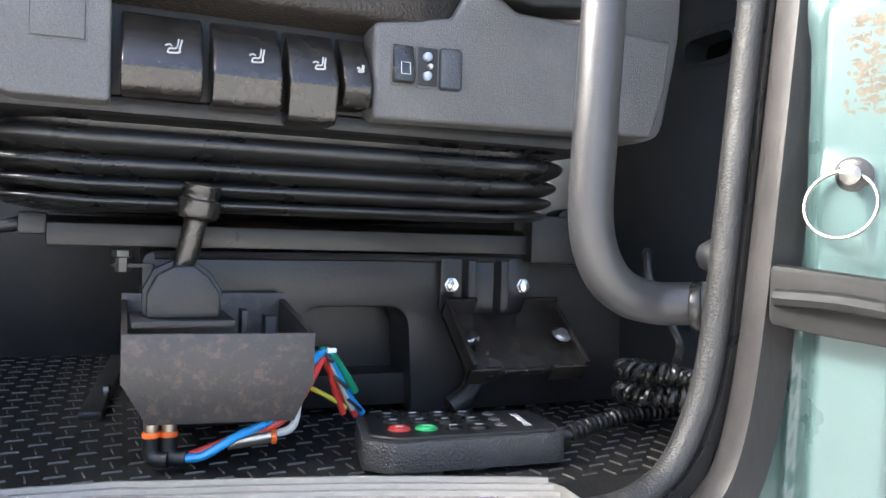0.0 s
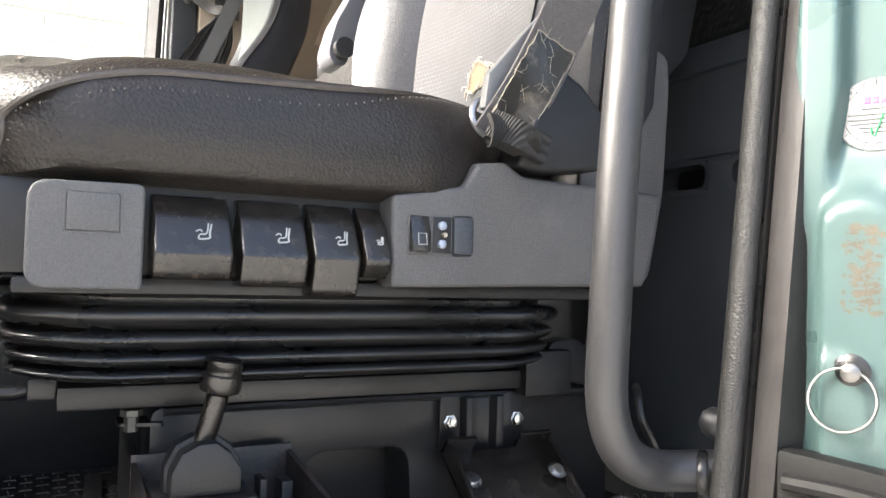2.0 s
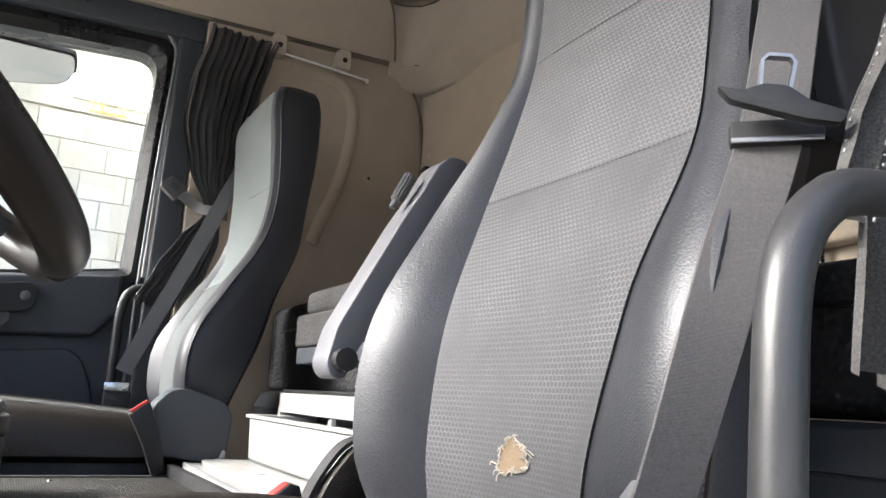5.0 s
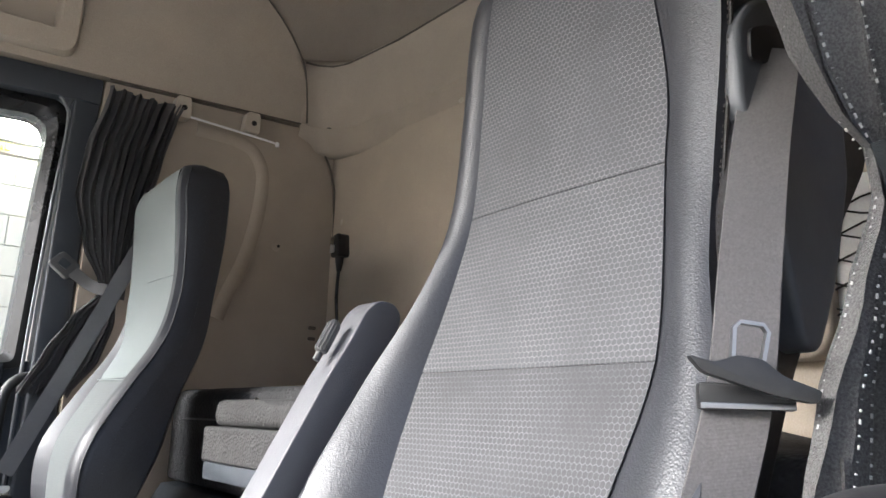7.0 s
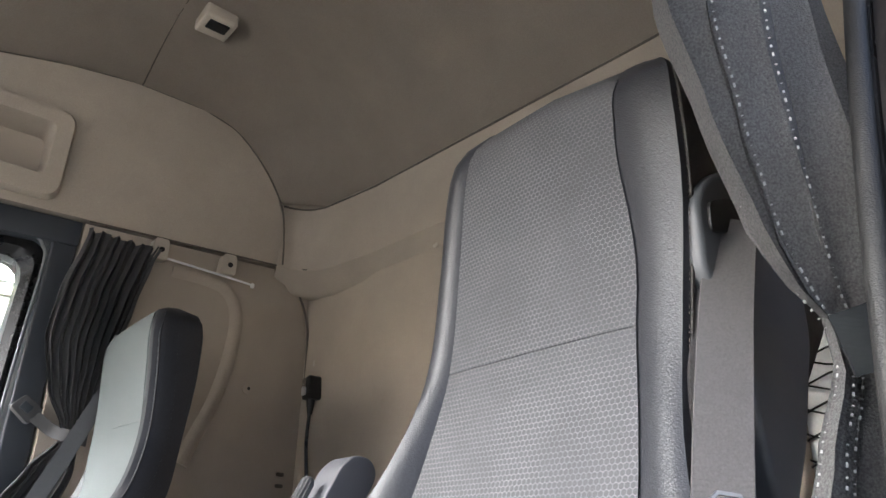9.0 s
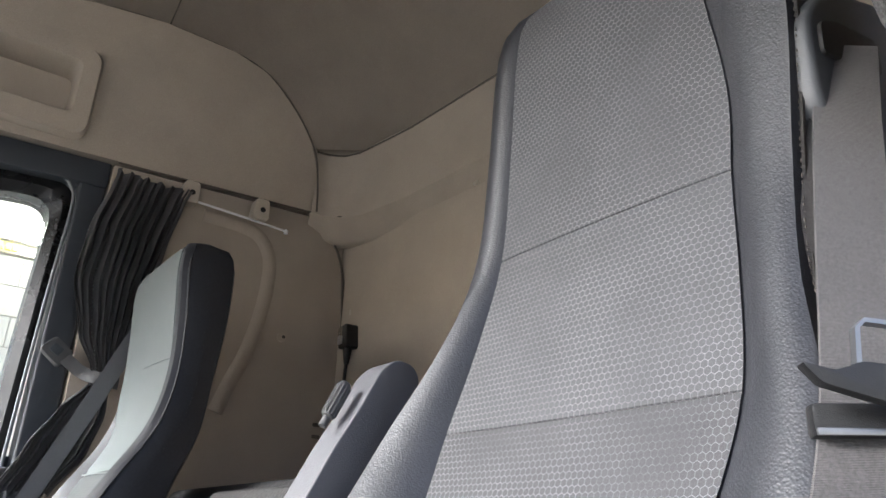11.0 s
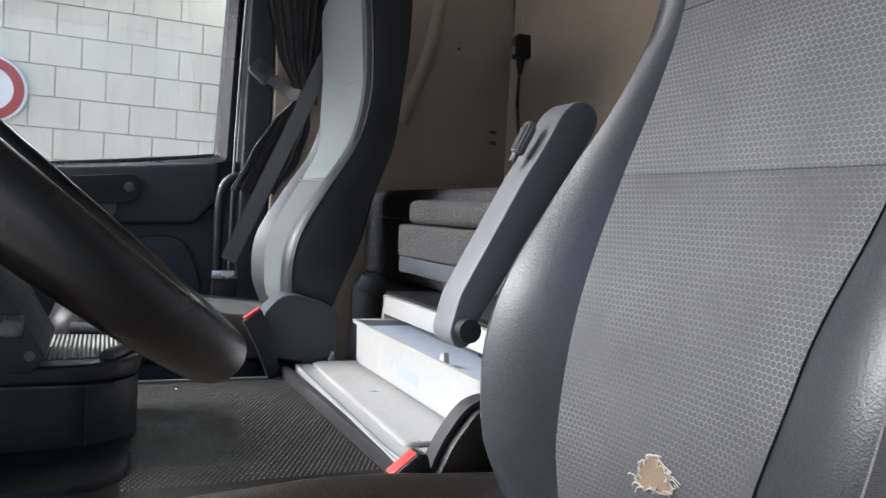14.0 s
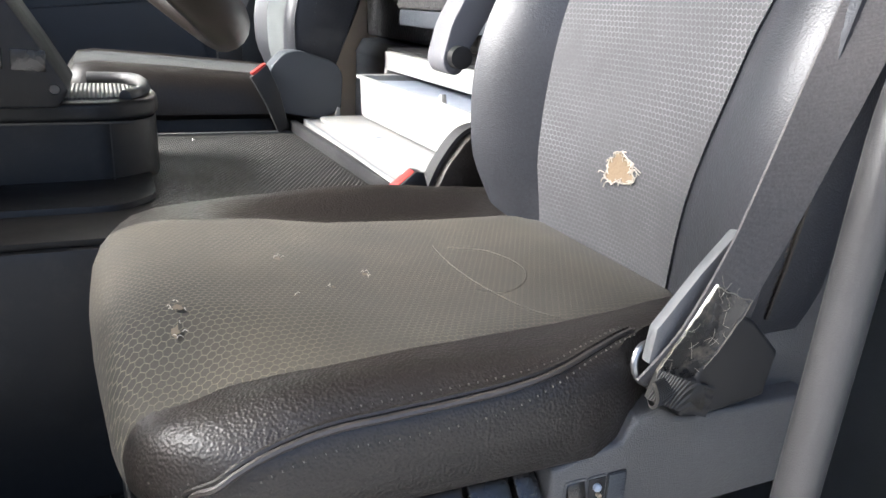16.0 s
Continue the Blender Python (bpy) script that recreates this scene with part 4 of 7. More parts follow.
GREEN_PAPER = surface("pale green label", (0.45, 0.6, 0.5), 0.6, var=0.05)
hs = thing("bunk_handset", (1.28, 1.135, 1.14), "black bunk control handset with key rows and a coiled cord", "handset")
hx = rear_x(1.14) - 0.004
part("case", prism(rounded([(1.112, 1.062), (1.172, 1.062), (1.172, 1.2), (1.112, 1.2)], 0.012), "x", hx - 0.025, hx, 0.004), PLASTIC_DARK, hs)
part("display", box(hx - 0.0265, hx - 0.024, 1.12, 1.164, 1.19, 1.225, 0.001), GREEN_PAPER, hs)
for r in range(3):
    for c in range(3):
        part("key", box(hx - 0.028, hx - 0.024, 1.119 + c * 0.017, 1.131 + c * 0.017, 1.095 + r * 0.03, 1.106 + r * 0.03, 0.002), PLASTIC, hs)
coil = [(hx - 0.03 + 0.009 * math.cos(k * 0.9), 1.14 + 0.009 * math.sin(k * 0.9), 1.055 - k * 0.00085) for k in range(150)]
part("coiled_cord", tube(coil, 0.0022, n=5, steps=1), RUBBER, hs)

# ---- driver's seat ----
BACK = [  # z, x of the face, half width, half width of the cloth, bolster, thickness, hollow of the middle
    (0.47, 0.452, 0.225, 0.135, 0.02, 0.10, 0.03), (0.53, 0.446, 0.242, 0.14, 0.045, 0.095, 0.025), (0.60, 0.441, 0.255, 0.15, 0.062, 0.09, 0.02), (0.75, 0.458, 0.257, 0.158, 0.066, 0.09, 0.014),
    (0.90, 0.512, 0.238, 0.176, 0.046, 0.10, 0.005), (1.0, 0.540, 0.212, 0.165, 0.028, 0.10, 0.0), (1.11, 0.563, 0.2, 0.155, 0.012, 0.10, -0.003),
    (1.25, 0.572, 0.2, 0.158, 0.008, 0.10, -0.004), (1.38, 0.57, 0.192, 0.152, 0.006, 0.095, -0.004), (1.432, 0.577, 0.182, 0.146, 0.004, 0.08, -0.002), (1.468, 0.605, 0.154, 0.127, 0.0, 0.045, 0.0)]


def back_centre(z, cy, lean):
    return cy - lean * (z - 0.7)


def near_cloth(z, wi):
    """Half width of the cloth on the door side, where the bolster is broader."""
    return wi - 0.01 * soft(z, 0.95, 1.15) - 0.028 * soft(z, 1.14, 1.33) * (1 - 0.4 * soft(z, 1.4, 1.46)) - 0.016 * (1 - soft(z, 0.6, 0.74))


def seat_back(cy, dx=0.0, lean=0.06, dz=0.0, wide=1.0):
    """Rings of the padded shell of a backrest, from below upwards."""
    rows = []
    for i in range(45):
        z = 0.47 + (1.465 - 0.47) * i / 44
        x, w, wi, b, th, dip = smooth_table(BACK, z)
        w, wi = w * wide, wi * wide
        x += dx
        c = back_centre(z, cy, lean)
        g = w - wi
        wn = near_cloth(z, wi)
        ww = w
        gn = ww - wn
        w += 0.02 * soft(z, 0.52, 0.7) * (1 - soft(z, 0.88, 1.05))
        g = w - wi
        bn = b * 0.28
        ring = [(x - d, c + y, z + dz - 0.024 * soft(z, 1.3, 1.465) * max(0.0, -y / w)) for y, d in (
            (-wn, 0.0), (-(wn + gn * 0.12), bn * 0.22 + 0.002), (-(wn + gn * 0.35), bn * 0.6 + 0.003), (-(wn + gn * 0.62), bn * 0.95 + 0.003), (-(wn + gn * 0.85), bn * 0.9), (-ww * 0.995, bn * 0.4), (-ww, -th * 0.15),
            (-ww, -th * 0.6), (-ww * 0.95, -th * 0.92), (-ww * 0.8, -th), (0, -th * 1.08), (w * 0.8, -th), (w * 0.95, -th * 0.92), (w, -th * 0.6), (w, -th * 0.15), (w * 0.995, b * 0.4),
            ((wi + g * 0.85), b * 0.85), ((wi + g * 0.62), b + 0.003), ((wi + g * 0.35), b * 0.8 + 0.003), ((wi + g * 0.12), b * 0.3 + 0.002), (wi, 0.0), (wi * 0.5, -dip * 0.75), (0, -dip), (-wi * 0.5, -dip * 0.75))]
        rows.append(ring)
    return rows


def cloth_panel(cy, z0, z1, dx=0.0, lean=0.06, dz=0.0, proud=0.003, wide=1.0):
    """The padded cloth in the middle of a backrest between two heights; its ends dip into the seams."""
    rows = []
    n = max(6, int((z1 - z0) / 0.02))
    for t in [0.0, 0.0012 / (z1 - z0)] + [i / n for i in range(1, n)] + [1 - 0.0012 / (z1 - z0), 1.0]:
        z = z0 + (z1 - z0) * t
        x, w, wi, b, th, hollow_ = smooth_table(BACK, z)
        wi *= wide
        wn = near_cloth(z, wi)
        c = back_centre(z, cy, lean)
        dip = 1.0 if t in (0.0, 1.0) else 0.0
        o = proud * (1 - dip) + 0.002 * dip
        tip = 0.024 * soft(z, 1.3, 1.465) * wi / (w * wide)
        front = [(x + dx - o + (hollow_ - 0.001) * (1 - (u / 8) ** 2), c + (wi if u > 0 else wn) * 0.992 * u / 8, z + dz - tip * max(0.0, -u / 8)) for u in range(-8, 9)]
        back_x = x + dx + max(0.0, hollow_) + 0.014
        rows.append(front + [(back_x, c + wi * 0.9, z + dz), (back_x, c - wn * 0.9, z + dz - tip * 0.9)])
    return loft(rows)


def stitches(points, length=0.004, gap=0.003, r=0.0006, up=(0, 0, 1)):
    """Short thread dashes along a line."""
    ps = curve_points(points, 12)
    bm = bmesh.new()
    acc, last = 0.0, None
    for a, b in zip(ps, ps[1:]):
        d = (b - a).length
        t = 0.0
        while acc + (d - t) >= length + gap:
            t += length + gap - acc
            acc = 0.0
            p = a.lerp(b, min(1, t / d))
            q = a.lerp(b, max(0, min(1, (t - length) / d)))
            if (p - q).length > 1e-5:
                sweep([q, p], circle(r, 5), bm=bm)
        acc += d - t
    return bm


SEAT_Y = 0.915
WORN = surface("grimy worn foam", (0.1, 0.08, 0.055), 0.9, var=0.2)
seat = thing("driver_chair", (0.2, SEAT_Y, FLOOR), "worn black leather and honeycomb cloth driver's seat on a suspension base", "seat")
back = part("backrest", loft(seat_back(SEAT_Y)), LEATHER_GREY, seat, "slate black leather backrest with side bolsters")
for z0, z1 in ((0.478, 0.9124), (0.9128, 1.1084), (1.1088, 1.456)):
    part("cloth_panel", cloth_panel(SEAT_Y, z0, z1), CLOTH_WORN if z0 < 0.9 else CLOTH, back, "grey honeycomb cloth, rubbed smooth" if z0 < 0.9 else "grey honeycomb cloth")


def back_face(y, z, off=0.0):
    x, w, wi, b, th, dip = smooth_table(BACK, z)
    u = (y - back_centre(z, SEAT_Y, 0.06)) / wi
    return Vector((x - 0.003 + (dip - 0.001) * (1 - u * u) - off, y, z))


# seams down the outer edge of each bolster
for sd in (-1, 1):
    line = []
    for k in range(16):
        z = 0.52 + k * 0.06
        x, w, wi, b, th, dip = smooth_table(BACK, z)
        w += 0.0 if sd < 0 else 0.02 * soft(z, 0.52, 0.7) * (1 - soft(z, 0.88, 1.05))
        line.append((x + th * 0.12, back_centre(z, SEAT_Y, 0.06) + sd * (w + 0.0012), z))
    part("edge_piping", tube(line, 0.0022, n=6, steps=4), LEATHER, back)
    part("stitching", stitches([(p[0] - 0.006, p[1] + sd * 0.0005, p[2]) for p in line]), DARK_THREAD, back)

# torn hole with foam, a curled rim and frayed threads round it
HOLE_Y, HOLE_Z = 0.92, 0.607


def hole_point(a, r, off):
    """A point round the tear: a is the angle, seen from the front; flatter below, drawn out to one side."""
    u, v = math.cos(a), math.sin(a)
    return back_face(HOLE_Y - r * (0.024 * u + (0.006 if u > 0.5 else 0.0)), HOLE_Z + r * (0.0165 * v + 0.004 * u), off)


random.seed(4)
bm = bmesh.new()
radii = [1 + random.uniform(-0.2, 0.2) for _ in range(26)]
ring = [bm.verts.new(hole_point(2 * math.pi * k / 26, radii[k], 0.0012)) for k in range(26)]
inner = [bm.verts.new(hole_point(2 * math.pi * k / 26, radii[k] * 0.6, 0.0004)) for k in range(26)]
for k in range(26):
    bm.faces.new((ring[k], ring[(k + 1) % 26], inner[(k + 1) % 26], inner[k]))
bm.faces.new(inner)
part("torn_hole", bm, FOAM, back, "torn hole showing yellow foam")
bm = bmesh.new()
tube([hole_point(2 * math.pi * k / 26, radii[k] * 1.02, 0.0018) for k in range(26)], 0.0009, n=5, steps=0, closed=True, bm=bm)
for k in range(90):
    a = random.uniform(0, 2 * math.pi)
    r = radii[int(a / (2 * math.pi) * 26) % 26]
    p = hole_point(a, r * random.uniform(0.9, 1.08), 0.002)
    l = random.choice((0.002, 0.003, 0.004, 0.005))
    way = hole_point(a + random.uniform(-1.6, 1.6), r * random.choice((0.5, 1.0, 1.5)), 0.004) - p
    d = way.normalized() * l
    tube([p, p + d * 0.5 + Vector((-0.0012, 0, 0.0004)), p + d + Vector((-0.0004, 0, -0.0008))], random.uniform(0.0003, 0.0007), n=4, steps=2, bm=bm)
for a0, l in ((4.0, 0.013), (4.3, 0.016), (0.25, 0.014), (0.1, 0.011), (3.5, 0.012), (1.4, 0.01)):
    p = hole_point(a0, 1.0, 0.003)
    d = (hole_point(a0 - 0.35, 2.0, 0.003) - p).normalized() * l
    tube([p, p + d * 0.5 + Vector((-0.002, 0.001, 0.0015)), p + d + Vector((0, 0, -0.002))], 0.0007, n=5, steps=4, bm=bm)
part("frayed_threads", bm, THREAD, back, "pale frayed threads")

# cushion
CUSHION = [  # y, front x, rear x, bottom z
    (0.661, 0.02, 0.24, 0.442), (0.665, -0.005, 0.275, 0.43), (0.672, -0.022, 0.3, 0.424), (0.682, -0.038, 0.322, 0.421), (0.70, -0.056, 0.345, 0.418), (0.72, -0.07, 0.38, 0.415), (0.75, -0.08, 0.46, 0.413),
    (0.80, -0.088, 0.475, 0.412), (0.90, -0.096, 0.48, 0.412), (1.0, -0.1, 0.48, 0.412), (1.06, -0.1, 0.478, 0.412), (1.12, -0.094, 0.465, 0.414), (1.16, -0.078, 0.45, 0.42), (1.185, -0.055, 0.43, 0.43), (1.205, -0.015, 0.39, 0.45)]
TOP = [(-0.12, 0.53), (-0.03, 0.533), (0.08, 0.5255), (0.17, 0.513), (0.30, 0.507), (0.46, 0.505), (0.52, 0.503)]
SEAM = [(-0.06, 0.676, 0.44), (-0.034, 0.674, 0.462), (-0.012, 0.6735, 0.4775), (0.012, 0.6745, 0.488), (0.05, 0.6755, 0.497), (0.10, 0.675, 0.5005), (0.15, 0.675, 0.503), (0.20, 0.6765, 0.506), (0.24, 0.683, 0.509), (0.28, 0.698, 0.512), (0.33, 0.72, 0.512), (0.48, 0.78, 0.5)]
EDGE = [(-0.12, 0.75), (-0.049, 0.7385), (-0.02, 0.733), (0.026, 0.725), (0.07, 0.7225), (0.115, 0.7237), (0.193, 0.7343), (0.2835, 0.751), (0.36, 0.766), (0.48, 0.79)]
EDGE_TOP = [(-0.12, 0.43), (-0.08, 0.462), (-0.05, 0.481), (-0.02, 0.499), (0.026, 0.511), (0.07, 0.515), (0.115, 0.517), (0.193, 0.514), (0.2835, 0.509), (0.36, 0.506), (0.48, 0.504)]
RIDGE = [(-0.12, 0.525), (-0.03, 0.532), (0.10, 0.540), (0.18, 0.5455), (0.26, 0.5435), (0.35, 0.536), (0.43, 0.531), (0.5, 0.526)]


def cushion_height(x, y):
    """Height of the cushion's top: piped edge, sloping bolster, cloth, raised far bolster."""
    top = lerp_table(TOP, x)[0]
    ys, zs = smooth_table(SEAM, x)
    ye = smooth_table(EDGE, x)[0]
    low = smooth_table(EDGE_TOP, x)[0]
    top = low + (top - low) * soft(y, ye, ye + 0.10)
    if y < ys:
        k = min(1.0, (ys - y) / max(0.004, ys - 0.6605))
        return 0.452 + (zs - 0.452) * math.sqrt(max(0.0, 1 - k ** 2.4))
    if y < ye:
        k = (y - ys) / (ye - ys)
        return zs + (top - zs) * math.sin(k * math.pi / 2) ** 0.9 + 0.0035 * math.sin(k * math.pi)
    sag = -0.004 * math.sin((y - ye) / (1.1 - ye) * math.pi) * soft(x, -0.02, 0.15) if y < 1.1 else 0.0
    ridge = lerp_table(RIDGE, x)[0]
    if y < 1.16:
        return top + sag + (ridge - top) * soft(y, 1.095, 1.16)
    return ridge - (ridge - 0.47) * min(1.0, (y - 1.16) / 0.046) ** 2.2


def cushion_ring(y, grow=0.0):
    xf, xr, zb = lerp_table(CUSHION, y)
    xf -= grow
    L = xr - xf
    h = cushion_height(xf + 0.05, y) + grow - zb
    pts = [(xf + 0.014, zb), (xf + 0.002, zb + h * 0.2), (xf, zb + h * 0.45), (xf + 0.005, zb + h * 0.68), (xf + 0.012, zb + h * 0.81), (xf + 0.024, zb + h * 0.915), (xf + 0.05, zb + h * 0.985)]
    for k in range(1, 15):
        x = xf + 0.05 + (L - 0.08) * k / 14
        pts.append((x, cushion_height(x, y) + grow))
    z = pts[-1][1]
    pts += [(xr - 0.012, zb + (z - zb) * 0.86), (xr, zb + (z - zb) * 0.5), (xr - 0.01, zb)]
    return [(x, y, z) for x, z in pts]


ys = [0.661, 0.6615, 0.6625, 0.664, 0.666, 0.669, 0.673, 0.678, 0.683, 0.689, 0.696, 0.704, 0.713, 0.723, 0.734, 0.746, 0.758, 0.77] + [0.79 + 0.03 * k for k in range(10)] + [1.085, 1.1, 1.115, 1.13, 1.145, 1.16, 1.17, 1.18, 1.188, 1.195, 1.2, 1.205]
cushion = part("cushion", loft([cushion_ring(y) for y in ys]), LEATHER, seat, "black leather seat cushion with side bolsters")
rows = []
cushion_mid = cushion_ring(0.9)
for k in range(25):
    g = 0.0022 if 0 < k < 24 else -0.001
    row = []
    for i, p in enumerate(cushion_mid):
        y0 = smooth_table(EDGE, p[0])[0] + 0.001
        row.append(cushion_ring(y0 + (1.104 - y0) * k / 24, g)[i])
    rows.append(row[1:])
bm = loft(rows, closed=False, caps=False)
part("cushion_cloth", bm, CLOTH_FLAT, cushion, "faded brownish honeycomb cloth, worn and dusty")


def front_y(x, z):
    """Where the rounded front corner of the cushion lies at a height."""
    y = 0.661
    while y < 0.75:
        pts = [(q[2], q[0]) for q in cushion_ring(y)[:7]]
        if lerp_table(pts, z)[0] <= x:
            break
        y += 0.0005
    return y


def seam_line(out, lift=0.0):
    """A line along the piped edge of the cushion from its front corner to the belt anchor, moved outwards over the edge."""
    line = []
    for k in range(5):
        z = 0.422 + 0.009 * k
        x = -0.046 + 0.0012 * k + out * 0.8
        line.append((x, front_y(x, z) - lift, z))
    for k in range(30):
        x = -0.024 + 0.36 * k / 29
        y = smooth_table(SEAM, x)[0] - out
        line.append((x, y, cushion_height(x, y) + lift))
    return line


part("piping", tube(seam_line(0.0005, 0.0004), 0.0024, n=7, steps=3), LEATHER, cushion)
part("welt", tube(seam_line(0.0055), 0.0027, n=7, steps=3), WELT, cushion, "worn brown welt along the edge")
part("stitching", stitches(seam_line(-0.0055, 0.0003), 0.0058, 0.0018, 0.0009), PALE_THREAD, cushion)
part("stitching", stitches([(x, y - 0.0006, z) for x, y, z in seam_line(0.0115)], 0.0058, 0.0018, 0.0009), PALE_THREAD, cushion)


def cushion_top(x, y):
    return cushion_height(x, y) + 0.0022


# small worn holes in the cushion cloth, and the dusty threads round them
random.seed(21)
for x, y, s in ((-0.029, 0.828, 0.007), (-0.034, 0.803, 0.007), (0.075, 0.949, 0.006), (0.157, 0.916, 0.006), (0.111, 0.87, 0.004), (0.07, 0.846, 0.003)):
    bm = bmesh.new()
    ring = []
    for k in range(12):
        a = 2 * math.pi * k / 12
        r = s * random.uniform(0.35, 1.0)
        px_, py_ = x + r * math.cos(a) * 0.75, y - r * math.sin(a) * 1.1
        ring.append(bm.verts.new((px_, py_, cushion_top(px_, py_) + 0.0005)))
    bm.faces.new(ring)
    spot = part("worn_spot", bm, WORN, cushion, "small worn hole")
    bm = bmesh.new()
    for k in range(int(s * 700)):
        a = random.uniform(0, 2 * math.pi)
        px_, py_ = x + s * 0.8 * math.cos(a), y + s * math.sin(a)
        p = Vector((px_, py_, cushion_top(px_, py_) + 0.001))
        d = Vector((random.uniform(-1, 1), random.uniform(-1, 1), 0.35)).normalized() * random.uniform(0.003, 0.007)
        tube([p, p + d * 0.5 + Vector((0, 0, 0.0008)), p + Vector((d.x, d.y, 0))], 0.0003, n=4, steps=2, bm=bm)
    part("thread", bm, THREAD, spot)
for pts in ([(0.265, 0.997), (0.26, 0.928), (0.265, 0.856), (0.276, 0.795), (0.293, 0.765)], [(0.281, 0.992), (0.322, 0.971), (0.336, 0.915), (0.313, 0.867), (0.277, 0.842), (0.251, 0.853)]):
    part("crease", tube([(x, y, cushion_top(x, y) - 0.0002) for x, y in pts], 0.0009, n=6, steps=6), CLOTH_FLAT, cushion)

# suspension bellows: folds of rubber
rows = []
for i in range(101):
    t = i / 100
    z = 0.345 - t * 0.067
    bead = max(math.sqrt(max(0.0, 1 - ((t - c) / w) ** 2)) for c, w in ((0.0, 0.1), (0.3, 0.14), (0.55, 0.115), (0.755, 0.095), (0.93, 0.08)))
    fold = 0.017 * bead - 0.004 - 0.016 * t
    x0, x1, y0, y1 = -0.038 - fold, 0.45 + fold, 0.712 - fold, 1.13 + fold
    ring = rounded([(x0, y0), (x1, y0), (x1, y1), (x0, y1)], 0.075, 10)
    rows.append([(x, y, z - 0.008 * math.sin(max(0.0, min(1.0, (x + 0.05) / 0.51)) * math.pi) * (0.2 + t)) for x, y in ring])
part("bellows", loft(rows), RUBBER, seat, "black rubber suspension bellows")
part("frame_plate", box(-0.03, 0.47, 0.69, 1.13, 0.340, 0.352, 0.004), PLASTIC_DARK, seat)
part("cushion_pan", box(-0.06, 0.44, 0.695, 1.14, 0.352, 0.425, 0.01), PLASTIC_DARK, seat)

# side trim with levers
cap = part("front_cap", bevelled(prism(rounded([(-0.022, 0.344), (0.0495, 0.344), (0.0495, 0.4165), (-0.022, 0.4155)], [0.014, 0.004, 0.006, 0.014], 5), "y", 0.664, 0.76), 0.011, 4), PLASTIC, seat, "grey plastic front cap")
part("badge_blank", box(0.001, 0.0335, 0.6625, 0.668, 0.383, 0.4085, 0.0015), PLASTIC, cap)
part("badge_rim", joined(box(-0.0005, 0.035, 0.6635, 0.667, 0.3815, 0.3826, 0.0004), box(-0.0005, 0.035, 0.6635, 0.667, 0.4089, 0.41, 0.0004), box(-0.0005, 0.0006, 0.6635, 0.667, 0.3815, 0.41, 0.0004), box(0.0339, 0.035, 0.6635, 0.667, 0.3815, 0.41, 0.0004)), PLASTIC, cap)


def lever(x0, x1, zlow, icon):
    prof = [(0.70, 0.414), (0.688, 0.412), (0.672, 0.395), (0.6605, 0.3745), (0.6585, 0.371), (0.6592, 0.3675), (0.664, zlow + 0.004), (0.668, zlow), (0.70, zlow)]
    b = part("lever", bevelled(prism(prof, "x", x0, x1), 0.0026, 3, 15), GLOSS, seat, "shiny black adjusting lever with a white symbol")
    if icon:
        cx, cz = x0 + (x1 - x0) * 0.62, 0.385
        s = min(1.0, (x1 - x0) / 0.04) * 0.85

        def on(u, v):
            z = cz + v * s
            y = 0.6605 + (z - 0.3745) * (0.672 - 0.6605) / (0.395 - 0.3745) - 0.0006
            return (cx + u * s, y, z)
        part("symbol", tube([on(0.007, 0.008), on(0.005, 0.0), on(0.0045, -0.004), on(-0.004, -0.005)], 0.0007, n=5, steps=3), STITCH, b)
        part("symbol", tube([on(0.0045, 0.0085), on(0.0025, 0.0), on(-0.003, -0.001), on(-0.0045, -0.0045)], 0.0006, n=5, steps=3), STITCH, b)
        part("symbol", tube([on(-0.006, 0.0015), on(-0.003, 0.003), on(-0.001, 0.0015)], 0.0006, n=5, steps=3), STITCH, b)


